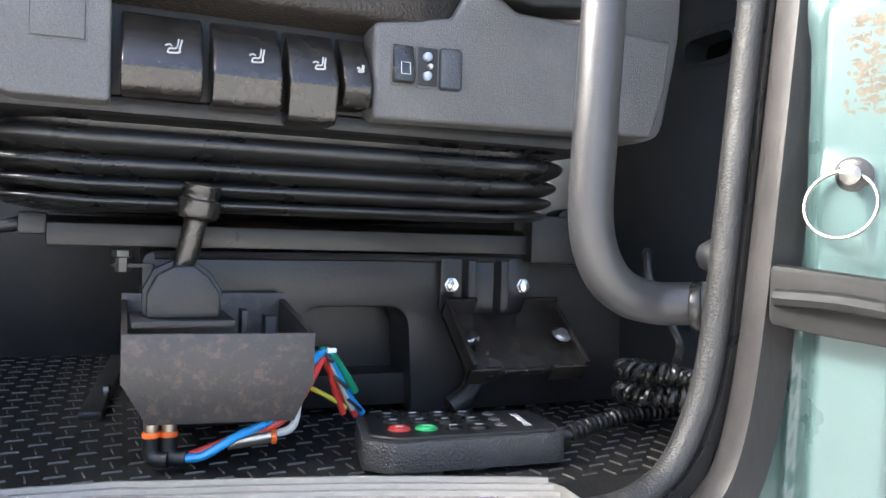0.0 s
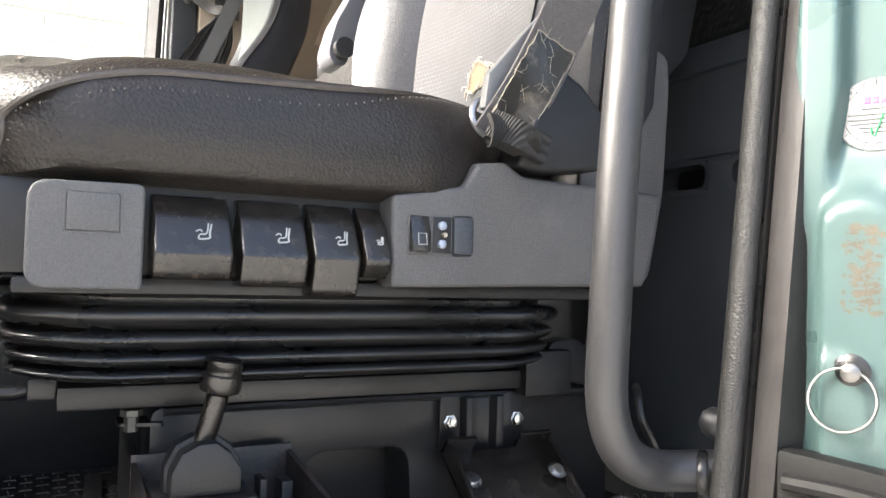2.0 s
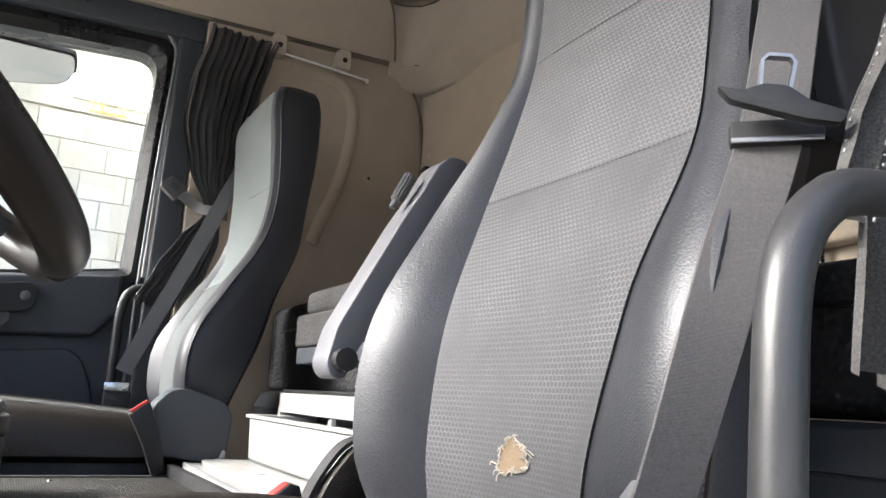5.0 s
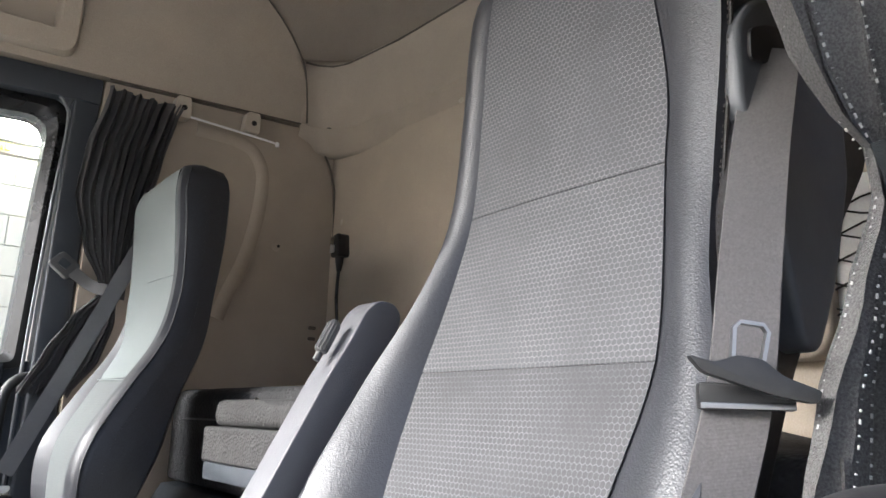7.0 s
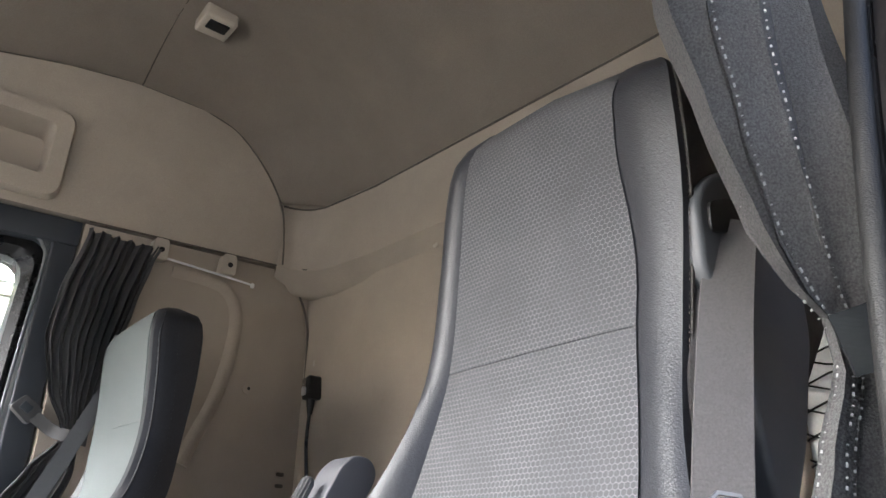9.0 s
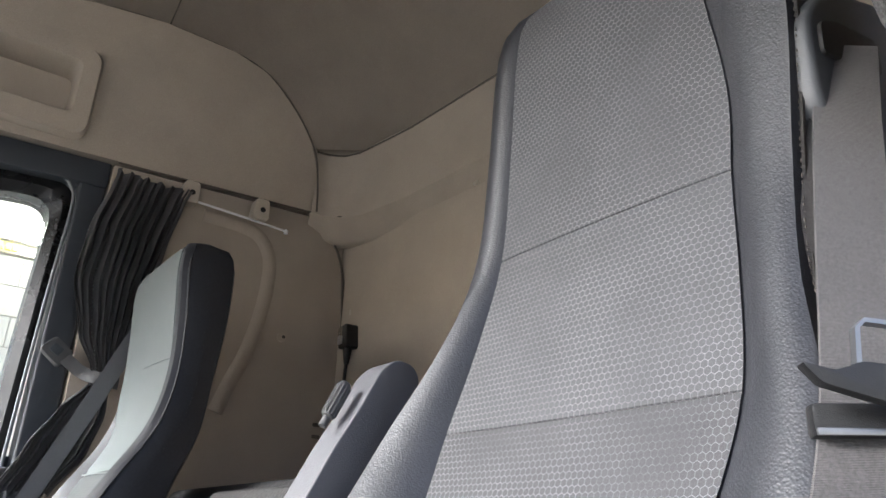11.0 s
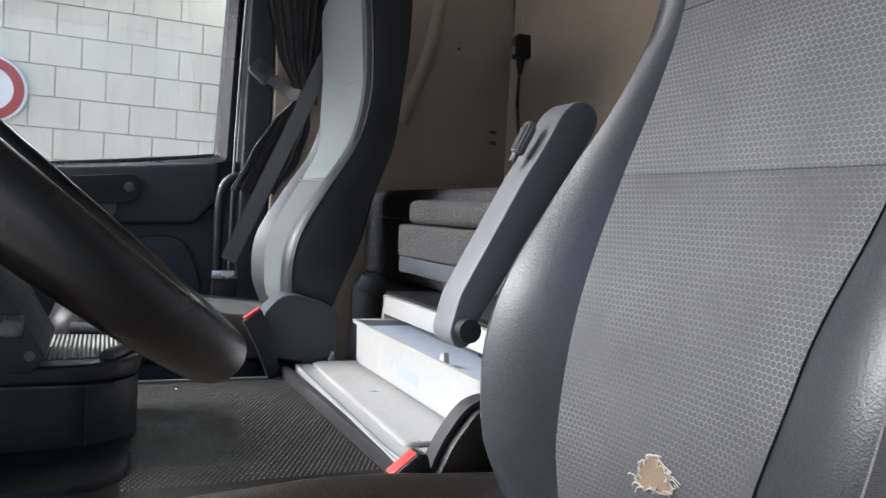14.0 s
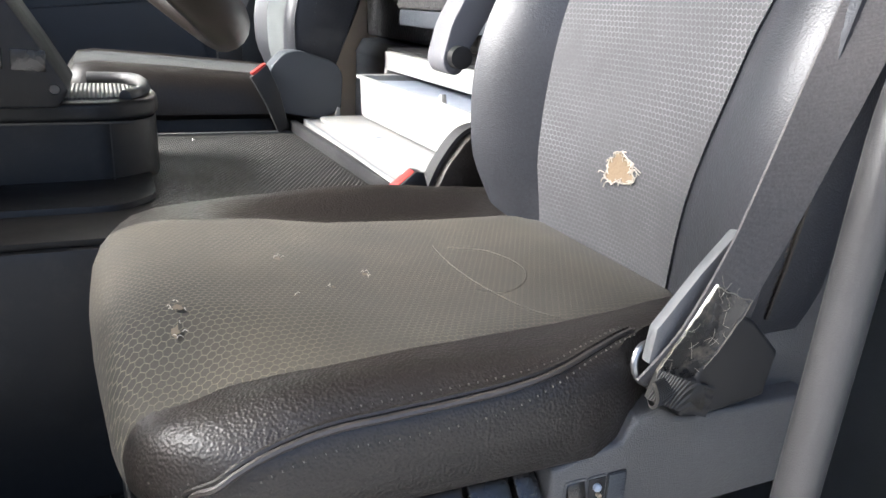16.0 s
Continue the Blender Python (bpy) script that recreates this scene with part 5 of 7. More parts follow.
lever(0.0555, 0.1095, 0.3515, 1)
lever(0.1155, 0.165, 0.3475, 1)
lever(0.1695, 0.2065, 0.341, 1)
lever(0.211, 0.2325, 0.356, 1)
trim = part("rear_trim", bevelled(prism([(0.236, 0.349), (0.45, 0.353), (0.5, 0.354), (0.515, 0.40), (0.52, 0.444), (0.45, 0.446), (0.36, 0.4485), (0.341, 0.4595), (0.313, 0.4565), (0.301, 0.4355), (0.235, 0.4235)], "y", 0.667, 0.74), 0.005, 3), PLASTIC, seat, "grey plastic side trim with switches")
for x0, x1, kind in ((0.2495, 0.2675, 0), (0.271, 0.2875, 1), (0.2905, 0.308, 2)):
    fr = part("switch_frame", bevelled(prism(rounded([(x0 - 0.0015, 0.3755), (x1 + 0.0015, 0.3765), (x1 + 0.0015, 0.4105), (x0 - 0.0015, 0.4095)], 0.004, 3), "y", 0.6658, 0.668), 0.0005, 1), PLASTIC_DARK if kind == 2 else PLASTIC, trim)
    if kind == 0:
        sw = part("rocker_switch", bevelled(prism([(0.668, 0.378), (0.6595, 0.379), (0.661, 0.394), (0.6655, 0.408), (0.668, 0.409)], "x", x0 + 0.0005, x1 - 0.0005), 0.0012, 2), GLOSS, trim, "black rocker switch with a white symbol")
        part("symbol", tube([(x0 + 0.006, 0.6597, 0.3845), (x0 + 0.0058, 0.6602, 0.3935), (x0 + 0.013, 0.6602, 0.3935), (x0 + 0.0135, 0.6597, 0.3845), (x0 + 0.006, 0.6597, 0.3845)], 0.0004, n=5, steps=1), STITCH, sw)
    elif kind == 1:
        part("open_well", box(x0, x1, 0.6648, 0.6672, 0.378, 0.408, 0.0008), PLASTIC_DARK, trim, "empty switch well")
        for z in (0.3855, 0.4005):
            part("contact", lathe([(0.0036, 0), (0.0036, 0.003), (0.0026, 0.004), (0.0012, 0.0042)], ((x0 + x1) / 2 - 0.001, 0.6648, z), (0, -1, 0), 14), MILKY, trim, "round white contact")
        part("contact", lathe([(0.0022, 0), (0.002, 0.004)], ((x0 + x1) / 2 + 0.001, 0.6648, 0.393), (0, -1, 0), 8), BRASS, trim)
    else:
        part("blank_cover", box(x0, x1, 0.6645, 0.668, 0.378, 0.4085, 0.0012), PLASTIC_BLUE, trim, "blank slate grey switch cover")
part("recliner_cover", bevelled(prism(rounded([(0.44, 0.44), (0.50, 0.35), (0.53, 0.36), (0.548, 0.45), (0.554, 0.56), (0.552, 0.592), (0.5, 0.606), (0.465, 0.608), (0.45, 0.57)], 0.012, 3), "y", 0.693, 0.76), 0.006, 3), PLASTIC, seat, "grey plastic recliner cover")
abox = part("belt_anchor_box", bevelled(prism([(0.347, 0.456), (0.371, 0.452), (0.441, 0.460), (0.449, 0.502), (0.415, 0.535), (0.392, 0.547), (0.378, 0.545), (0.358, 0.485)], "y", 0.657, 0.70), 0.005, 3), PLASTIC_DARK, seat, "black plastic belt anchor cover")

# base below the bellows
DULL_BOLT = surface("dull zinc bolt", (0.12, 0.115, 0.1), 0.5, metal=0.6, var=0.2)
part("slide_rail", bevelled(prism([(0.785, 0.2435), (0.785, 0.262), (0.80, 0.268), (0.83, 0.268), (0.83, 0.2435)], "x", 0.003, 0.50), 0.002, 2), STEEL_BLACK, seat, "black slide rail with dull highlights")
part("slide_rail", box(0.01, 0.5, 1.05, 1.1, 0.243, 0.268, 0.003), STEEL_BLACK, seat)
notch = rounded([(0.075, 0.085), (0.205, 0.085), (0.212, 0.19), (0.318, 0.19), (0.325, 0.085), (0.57, 0.085), (0.57, 0.24), (0.075, 0.24)], [0.004, 0.0, 0.022, 0.022, 0.0, 0.004, 0.012, 0.012], 5)
part("base_box", prism(notch, "y", 0.80, 0.86, 0.003), STEEL_BLACK, seat, "black steel seat base with a recess")
part("base_rear", box(0.08, 0.565, 0.861, 1.12, FLOOR, 0.238, 0.004), STEEL_BLACK, seat)
part("base_lip", tube([(0.085, 0.798, 0.237), (0.3, 0.797, 0.238), (0.565, 0.797, 0.235)], 0.004, n=8, steps=2), STEEL_BLACK, seat)
part("rail_latch", box(0.44, 0.5, 0.775, 0.80, 0.235, 0.283, 0.004), PLASTIC_DARK, seat)
part("rail_latch", prism(rounded([(0.475, 0.255), (0.535, 0.24), (0.55, 0.25), (0.54, 0.28), (0.515, 0.295), (0.48, 0.29)], 0.01), "y", 0.79, 0.82, 0.003), PLASTIC_DARK, seat)
part("release_bar", tube([(-0.012, 0.80, 0.262), (-0.03, 0.80, 0.258), (-0.05, 0.81, 0.262), (-0.062, 0.83, 0.285), (-0.075, 0.86, 0.31), (-0.08, 0.95, 0.315), (-0.08, 1.05, 0.315)], 0.006, n=10), STEEL_BLACK, seat)
part("bar_hook", box(-0.018, 0.003, 0.79, 0.81, 0.252, 0.27, 0.003), STEEL_BLACK, seat)
part("base_bolt", lathe([(0.006, 0), (0.006, 0.012), (0.009, 0.013), (0.009, 0.018)], (0.06, 0.80, 0.222), (0, 0, 1), 6), DULL_BOLT, seat)
part("bolt_tab", prism(rounded([(0.05, 0.83), (0.05, 0.80), (0.085, 0.79), (0.085, 0.83)], 0.004), "z", 0.226, 0.229), STEEL_BLACK, seat)
# armrest folded up
ARM_GREY = surface("light grey grained plastic", (0.09, 0.09, 0.098), 0.5, var=0.1, grain=0.15, grain_scale=700, bump=0.3, bump_scale=800)
arm = part("armrest", bevelled(prism(rounded([(0.363, 0.698), (0.374, 0.68), (0.393, 0.68), (0.405, 0.715), (0.572, 0.985), (0.575, 1.003), (0.563, 1.019), (0.537, 1.022), (0.516, 1.004), (0.49, 0.955), (0.462, 0.91), (0.376, 0.75)], 0.01, 3), "y", 1.222, 1.28), 0.008, 3), ARM_GREY, seat, "grey folding armrest swung up")
part("pivot_cap", lathe([(0.012, 0), (0.011, 0.004), (0.005, 0.005)], (0.383, 1.222, 0.705), (0, -1, 0)), PLASTIC_DARK, arm)
kn = part("adjust_knob", lathe([(0.005, 0), (0.005, 0.012), (0.0085, 0.014), (0.0088, 0.058), (0.006, 0.062)], (0.455, 1.248, 0.932), (0.45, 0, 0.9), 12), PLASTIC, arm, "ribbed grey adjusting knob")
for k in range(12):
    a = 2 * math.pi * k / 12
    q = Vector((0, 0, 1)).rotation_difference(Vector((0.45, 0, 0.9))).to_matrix()
    c = Vector((0.455, 1.248, 0.932))
    p0, p1 = (c + q @ Vector((0.0088 * math.cos(a), 0.0088 * math.sin(a), h)) for h in (0.016, 0.056))
    part("rib", tube([p0, p1], 0.0013, n=5, steps=1), PLASTIC, kn)
part("hinge", tube([(0.386, 1.205, 0.705), (0.386, 1.24, 0.705)], 0.016, steps=1), PLASTIC_DARK, arm)
# driver's buckle and the leather side pocket beside it
bk = part("buckle", bevelled(prism([(0.285, 0.478), (0.30, 0.472), (0.352, 0.497), (0.338, 0.545), (0.325, 0.548), (0.283, 0.514)], "y", 1.208, 1.236), 0.003, 2), PLASTIC_DARK, seat, "black belt buckle with a red button")
part("release_button", turned(box(0.288, 0.33, 1.211, 1.233, 0.528, 0.5335, 0.002), (0.305, 1.2, 0.53), ry=-37), RED, bk)

# ---- driver's belt ----
SLEEVE = surface("pale grey sleeve plastic", (0.09, 0.092, 0.095), 0.45, var=0.08)
LOOP = surface("black folded webbing with brown stitching", (0.014, 0.0125, 0.011), 0.7, bump=0.6, bump_scale=350, kind="Y", depth=0.002, grain=0.3, grain_scale=300)
belt = thing("driver_belt", (0.5, 0.66, 1.2), "grey seat belt with a worn taped patch, hanging from the pillar", "seat belt")
line = [(0.334, 0.672, 0.478), (0.36, 0.657, 0.528), (0.395, 0.652, 0.60), (0.435, 0.653, 0.69), (0.475, 0.652, 0.79), (0.508, 0.645, 0.885), (0.54, 0.648, 1.0), (0.583, 0.658, 1.11), (0.632, 0.667, 1.222)]
acr = [(0.9, -0.05, -0.38), (0.9, -0.05, -0.38), (0.88, -0.1, -0.35), (0.8, -0.3, -0.25), (0.72, -0.6, -0.1), (0.68, -0.73, 0), (0.66, -0.73, 0.05), (0.66, -0.72, 0.1), (0.7, -0.7, 0.1)]
part("webbing", strip(line, 0.05, 0.0016, acr), WEBBING, belt)
part("return_webbing", strip([(0.632, 0.6695, 1.222), (0.592, 0.675, 1.1), (0.555, 0.678, 0.98), (0.53, 0.68, 0.85), (0.5, 0.685, 0.7), (0.47, 0.688, 0.6)], 0.046, 0.0016, [(0.8, -0.6, 0)] * 6), WEBBING, belt)
pl = [(0.342, 0.6632, 0.492), (0.36, 0.655, 0.53), (0.379, 0.6508, 0.566)]
part("patch", strip(pl, 0.041, 0.0022, [(0.9, -0.05, -0.38)] * 3), PATCH, belt, "black tape patch with pale cracks")
random.seed(11)
bm = bmesh.new()
A = Vector((0.9, -0.05, -0.38)).normalized()
mids = curve_points(pl, 20)
for s in (-1, 1):
    pts = [p + A * (s * 0.0205 + random.uniform(-0.0012, 0.0012)) + Vector((0, -0.0016, 0)) for p in mids[::2]]
    tube(pts, 0.0004, n=5, steps=1, bm=bm)
for e in (0, -1):
    pts = [mids[e] + A * (k * 0.0041 - 0.0205) + Vector((0, -0.0016, random.uniform(-0.001, 0.001))) for k in range(11)]
    tube(pts, 0.00055, n=5, steps=1, bm=bm)
for k in range(22):
    p = random.choice(mids) + A * random.uniform(-0.018, 0.018) + Vector((0, -0.0015, 0))
    d = (A * random.uniform(-1, 1) + (mids[-1] - mids[0]).normalized() * random.uniform(-1, 1)).normalized() * random.uniform(0.006, 0.018)
    tube([p, p + d * 0.5 + A * random.uniform(-0.002, 0.002), p + d], 0.00022, n=4, steps=2, bm=bm)
part("patch_cracks", bm, CRACK, belt, "pale cracks and worn tape edge")
part("end_loop", strip([(0.334, 0.662, 0.496), (0.337, 0.655, 0.484), (0.342, 0.658, 0.474), (0.346, 0.672, 0.47)], 0.046, 0.004, [(0.87, 0.0, -0.45)] * 4), LOOP, belt, "folded stitched end of the belt")
part("end_fold", strip([(0.32, 0.663, 0.49), (0.343, 0.654, 0.481), (0.372, 0.653, 0.47)], 0.026, 0.009, (0.35, 0.1, 0.9)), LOOP, belt, "black woven fold at the belt end")
part("anchor_ring", tube([(0.329 + 0.0155 * math.cos(a), 0.68 + 0.004 * math.sin(a), 0.499 + 0.017 * math.sin(a)) for a in [k * math.pi / 10 for k in range(20)]], 0.0032, n=8, steps=0, closed=True), STEEL_GREY, belt, "steel anchor ring")
part("belt_sleeve", bevelled(prism([(0.318, 0.505), (0.335, 0.498), (0.385, 0.572), (0.40, 0.61), (0.391, 0.612), (0.36, 0.58), (0.322, 0.535)], "y", 0.668, 0.679), 0.003, 2), SLEEVE, belt, "pale grey plastic belt sleeve")
tg = part("tongue", turned(bevelled(prism(rounded([(0.446, 0.904), (0.465, 0.9015), (0.48, 0.909), (0.498, 0.909), (0.514, 0.899), (0.541, 0.893), (0.538, 0.883), (0.512, 0.884), (0.458, 0.893)], 0.003, 2), "y", 0.612, 0.624), 0.003, 2), (0.49, 0.63, 0.9), rz=-42, ry=8), PLASTIC_DARK, belt, "black belt tongue")
ring = [(0.4785, 0.905), (0.4775, 0.929), (0.4815, 0.934), (0.4975, 0.934), (0.5015, 0.929), (0.4995, 0.905)]
part("tongue_plate", turned(sweep([Vector((x, 0.618, z)) for x, z in ring], [(-0.0014, -0.004), (0.0014, -0.004), (0.0014, 0.004), (-0.0014, 0.004)], up=(0, 1, 0)), (0.49, 0.63, 0.9), rz=-42, ry=8), STEEL_GREY, tg, "bright steel tongue")
part("stopper", turned(box(0.472, 0.542, 0.632, 0.648, 0.872, 0.892, 0.003), (0.507, 0.64, 0.884), rz=-46), PLASTIC_DARK, belt, "black belt stopper")
part("stopper_edge", turned(box(0.473, 0.541, 0.6295, 0.633, 0.8725, 0.877, 0.001), (0.507, 0.64, 0.884), rz=-46), STEEL_GREY, belt)

# ---- door pillar, driver's side ----
SLATE = surface("slate trim plastic", (0.058, 0.061, 0.066), 0.45, var=0.1, bump=0.2, bump_scale=900)
guide = thing("belt_guide", (0.63, 0.68, 1.22), "slate grey belt guide housing on the pillar trim", "belt guide")
part("housing", bevelled(prism(rounded([(0.578, 1.15), (0.578, 1.235), (0.605, 1.268), (0.66, 1.297), (0.73, 1.32), (0.775, 1.31), (0.775, 1.12), (0.73, 1.0), (0.69, 0.93), (0.66, 0.93), (0.62, 1.1)], 0.018, 4), "y", 0.672, 0.735), 0.008, 3), SLATE, guide)
part("loop", bevelled(prism(rounded([(0.592, 1.198), (0.594, 1.232), (0.625, 1.246), (0.70, 1.258), (0.70, 1.22)], 0.01, 4), "y", 0.668, 0.676), 0.003, 2), PLASTIC_DARK, guide)
part("pillar_trim", bevelled(prism(rounded([(0.6, 1.26), (0.7, 1.315), (0.79, 1.325), (0.915, 1.28), (0.905, 1.22), (0.87, 1.155), (0.79, 1.06), (0.688, 0.91), (0.625, 0.79), (0.585, 0.6), (0.545, 0.56), (0.49, 0.56), (0.49, 0.72), (0.53, 0.92)], 0.01, 3), "y", 0.70, 0.76), 0.006, 2), PLASTIC_DARK, guide, "dark pillar trim")

rail_thing = thing("grab_rail", (0.475, 0.505, 0.216), "grey steel grab rail fixed to the door pillar", "grab rail")
part("bar", tube([(0.475, 0.505, 0.218), (0.448, 0.535, 0.216), (0.418, 0.55, 0.215), (0.39, 0.55, 0.222), (0.37, 0.55, 0.239), (0.359, 0.55, 0.272), (0.36, 0.55, 0.33), (0.366, 0.55, 0.45), (0.375, 0.55, 0.57), (0.382, 0.55, 0.67), (0.389, 0.55, 0.73), (0.403, 0.55, 0.766), (0.43, 0.55, 0.793), (0.466, 0.55, 0.807), (0.54, 0.535, 0.812), (0.6, 0.48, 0.812)], 0.0157, n=18), RAIL, rail_thing)
part("collar", lathe([(0.0175, 0), (0.0185, 0.002), (0.0185, 0.006), (0.0175, 0.008)], (0.4405, 0.539, 0.213), (0.65, -0.75, 0.05)), RUBBER, rail_thing, "dark collar at the foot")
part("foot_plate", lathe([(0.027, 0), (0.027, 0.003), (0.018, 0.006)], (0.478, 0.502, 0.216), (-0.7, 0.7, 0), 20), STEEL_BLACK, rail_thing)

SEAL_LINE = [(0.30, 0.085), (0.36, 0.088), (0.396, 0.105), (0.418, 0.14), (0.432, 0.19), (0.444, 0.3), (0.456, 0.42), (0.469, 0.55), (0.487, 0.7), (0.512, 0.88), (0.55, 1.1), (0.60, 1.3), (0.66, 1.5), (0.73, 1.75), (0.79, 2.0)]
seal = thing("door_seal", (0.45, 0.5, 0.08), "grained black rubber door seal along the pillar", "door seal")
part("bead", sweep(curve_points([(x, 0.508, z) for x, z in SEAL_LINE]), [(0.0085 * math.cos(a), 0.0105 * math.sin(a)) for a in [k * math.pi / 6 for k in range(12)]], up=(0, 1, 0)), SEAL, seal)
part("lip", sweep(curve_points([(x + 0.010, 0.503, z - 0.004) for x, z in SEAL_LINE]), [(-0.008, -0.006), (0.004, -0.006), (0.005, 0.003), (-0.007, 0.004)], up=(0, 1, 0)), RUBBER, seal)
part("flange", sweep(curve_points([(x + 0.018, 0.484, z - 0.006 if z > 0.15 else z - 0.02) for x, z in SEAL_LINE]), [(-0.015, -0.012), (0.012, -0.012), (0.014, 0.0), (0.008, 0.012), (-0.008, 0.016), (-0.016, 0.008)], up=(0, 1, 0)), SEAL_GREY, seal, "worn grey rubber flange")

# painted pillar: a pressed sheet with hollows
pillar = thing("pillar_driver", (0.55, 0.45, 0.1), "pale teal painted door pillar with pressed hollows", "pillar", kind="structure")


def pillar_edge(z):
    return lerp_table([(-0.5, 0.34), (0.0, 0.385), (0.09, 0.43), (0.19, 0.452), (0.42, 0.468), (0.7, 0.49), (0.9, 0.515), (1.3, 0.605), (2.0, 0.8)], z)[0]


def hollow(x, z, x0, x1, z0, z1, e):
    return soft(x, x0 - e, x0 + e) * (1 - soft(x, x1 - e, x1 + e)) * soft(z, z0 - e, z0 + e) * (1 - soft(z, z1 - e, z1 + e))


heights = [-0.45 + 0.05 * k for k in range(10)] + [0.05 + 0.006 * k for k in range(110)] + [0.71 + 0.07 * k for k in range(9)] + [1.3]


def pressed(u, z):
    """How far the pillar sheet stands out, from its flat."""
    plateau = soft(u, 0.478, 0.492) * (1 - soft(u, 0.562, 0.582)) * (1 - soft(z - 0.018 * (1 - ((u - 0.528) / 0.05) ** 2), 0.392, 0.412))
    upper = soft(u, 0.486 + 0.012 * soft(z, 0.44, 0.5), 0.506 + 0.012 * soft(z, 0.44, 0.5)) * (1 - soft(u, 0.578, 0.598)) * soft(z - 0.3 * max(0.0, u - 0.55), 0.415, 0.462)
    d = 0.006 * soft(u, 0.446, 0.462) + 0.009 * plateau - 0.016 * upper * (1 - soft(z, 0.62, 0.66))
    d -= 0.005 * (1 - soft(u, 0.466, 0.484)) * soft(u, 0.458, 0.468) * (1 - soft(z, 0.38, 0.41))
    d += 0.005 * hollow(u, z - 0.15 * (0.53 - u), 0.485, 0.545, 0.255, 0.303, 0.006)
    d -= 0.012 * soft(u, 0.596, 0.606)
    return d


# the pillar's face is turned towards the door opening
JAMB = Matrix.Translation((0.475, 0.475, 0.004)) @ Matrix(((0.42, 0.907, 0, 0), (-0.907, 0.42, 0, 0), (0, 0, 1, 0), (0, 0, 0, 1)))
ON_JAMB = JAMB @ Matrix.Diagonal((0.62, 1, 1, 1)) @ Matrix.Translation((-0.432, -0.462, 0))
SHEET = JAMB @ Matrix.Translation((-0.005, 0, 0)) @ Matrix.Diagonal((0.55, 1, 1, 1)) @ Matrix.Translation((-0.458, -0.462, 0))


def jamb(bm, centre=None):
    """Carries a bmesh drawn flat onto the turned face; with a centre it keeps its own width."""
    m = ON_JAMB
    if centre == "sheet":
        m = SHEET
    elif centre is not None:
        m = Matrix.Translation(ON_JAMB @ Vector(centre)) @ JAMB.to_3x3().to_4x4() @ Matrix.Translation(-Vector(centre))
    bmesh.ops.transform(bm, matrix=m, verts=bm.verts)
    return bm


rows = []
for z in heights:
    xe = pillar_edge(z)
    shift = xe - lerp_table([(-0.5, 0.34), (0.0, 0.385), (0.09, 0.43), (0.19, 0.438), (0.42, 0.452), (0.55, 0.462), (0.7, 0.475), (1.3, 0.6), (2.0, 0.8)], z)[0]
    row = []
    for j in range(91):
        x = xe - 0.02 + 0.36 * j / 90
        row.append((x, 0.462 - pressed(x - shift * 0.3, z), z))
    rows.append([(xe - 0.022, 0.488, z)] + row + [(xe + 0.42, 0.46, z), (xe + 0.5, 0.45, z), (xe + 0.7, 0.44, z)])
bm = loft(rows, closed=False, caps=False)
part("panel", jamb(bm, "sheet"), GREEN, pillar, angle=60)
part("outer_seal", jamb(sweep(curve_points([(0.680, 0.452, -0.10), (0.694, 0.452, 0.10), (0.704, 0.452, 0.25), (0.718, 0.452, 0.42), (0.745, 0.452, 0.60), (0.787, 0.452, 0.80)]), circle(0.0105, 10), up=(0, 1, 0)), "sheet"), SEAL, pillar, "grained rubber outer seal")
# ring pin
DULL_STEEL = surface("dull steel wire", (0.18, 0.175, 0.165), 0.35, metal=0.9, var=0.2)
PIN_AT = (0.487, 0.4465, 0.299)
pin = thing("ring_pin", ON_JAMB @ Vector(PIN_AT), "steel split ring hanging from a pin on the pillar", "ring")
part("socket", jamb(lathe([(0.0115, 0), (0.012, 0.003), (0.009, 0.005)], PIN_AT, (0, -1, 0)), PIN_AT), RUBBER, pin)
part("pin", jamb(lathe([(0.0045, 0), (0.0045, 0.006), (0.0062, 0.007), (0.0062, 0.012), (0.003, 0.014)], (0.487, 0.4435, 0.299), (0.1, -0.95, 0), 12), PIN_AT), DULL_STEEL, pin)
for k, o in enumerate((0.0, 0.0018)):
    part("split_ring", jamb(tube([(0.4835 + 0.0205 * math.cos(a), 0.4325 - o + 0.005 * math.sin(a), 0.281 + 0.0205 * math.sin(a)) for a in [q * math.pi / 16 for q in range(32)]], 0.0011, n=6, steps=0, closed=True), PIN_AT), DULL_STEEL, pin)
# inspection sticker
STICKER = surface("greyed sticker film", (0.17, 0.175, 0.175), 0.5, var=0.06)
sc = Vector((0.503, 0.4698, 0.477))
stick = thing("round_sticker", ON_JAMB @ sc, "round white inspection sticker with a ring of numbers", "sticker")
part("disc", jamb(lathe([(0.0262, 0), (0.0262, 0.0006)], sc, (0, -1, 0), 48), sc), STICKER, stick)
bm = bmesh.new()
for k in range(20):
    a = 2 * math.pi * k / 20
    p, q = (sc + Vector((r * math.cos(a), -0.0007, r * math.sin(a))) for r in (0.0204, 0.0256))
    tube([p, q], 0.00018, n=4, steps=1, bm=bm)
for r in (0.0203, 0.0257):
    tube([sc + Vector((r * math.cos(a), -0.0007, r * math.sin(a))) for a in [q * math.pi / 24 for q in range(48)]], 0.00018, n=4, steps=0, closed=True, bm=bm)
part("ring_lines", jamb(bm, sc), PLASTIC_DARK, stick)


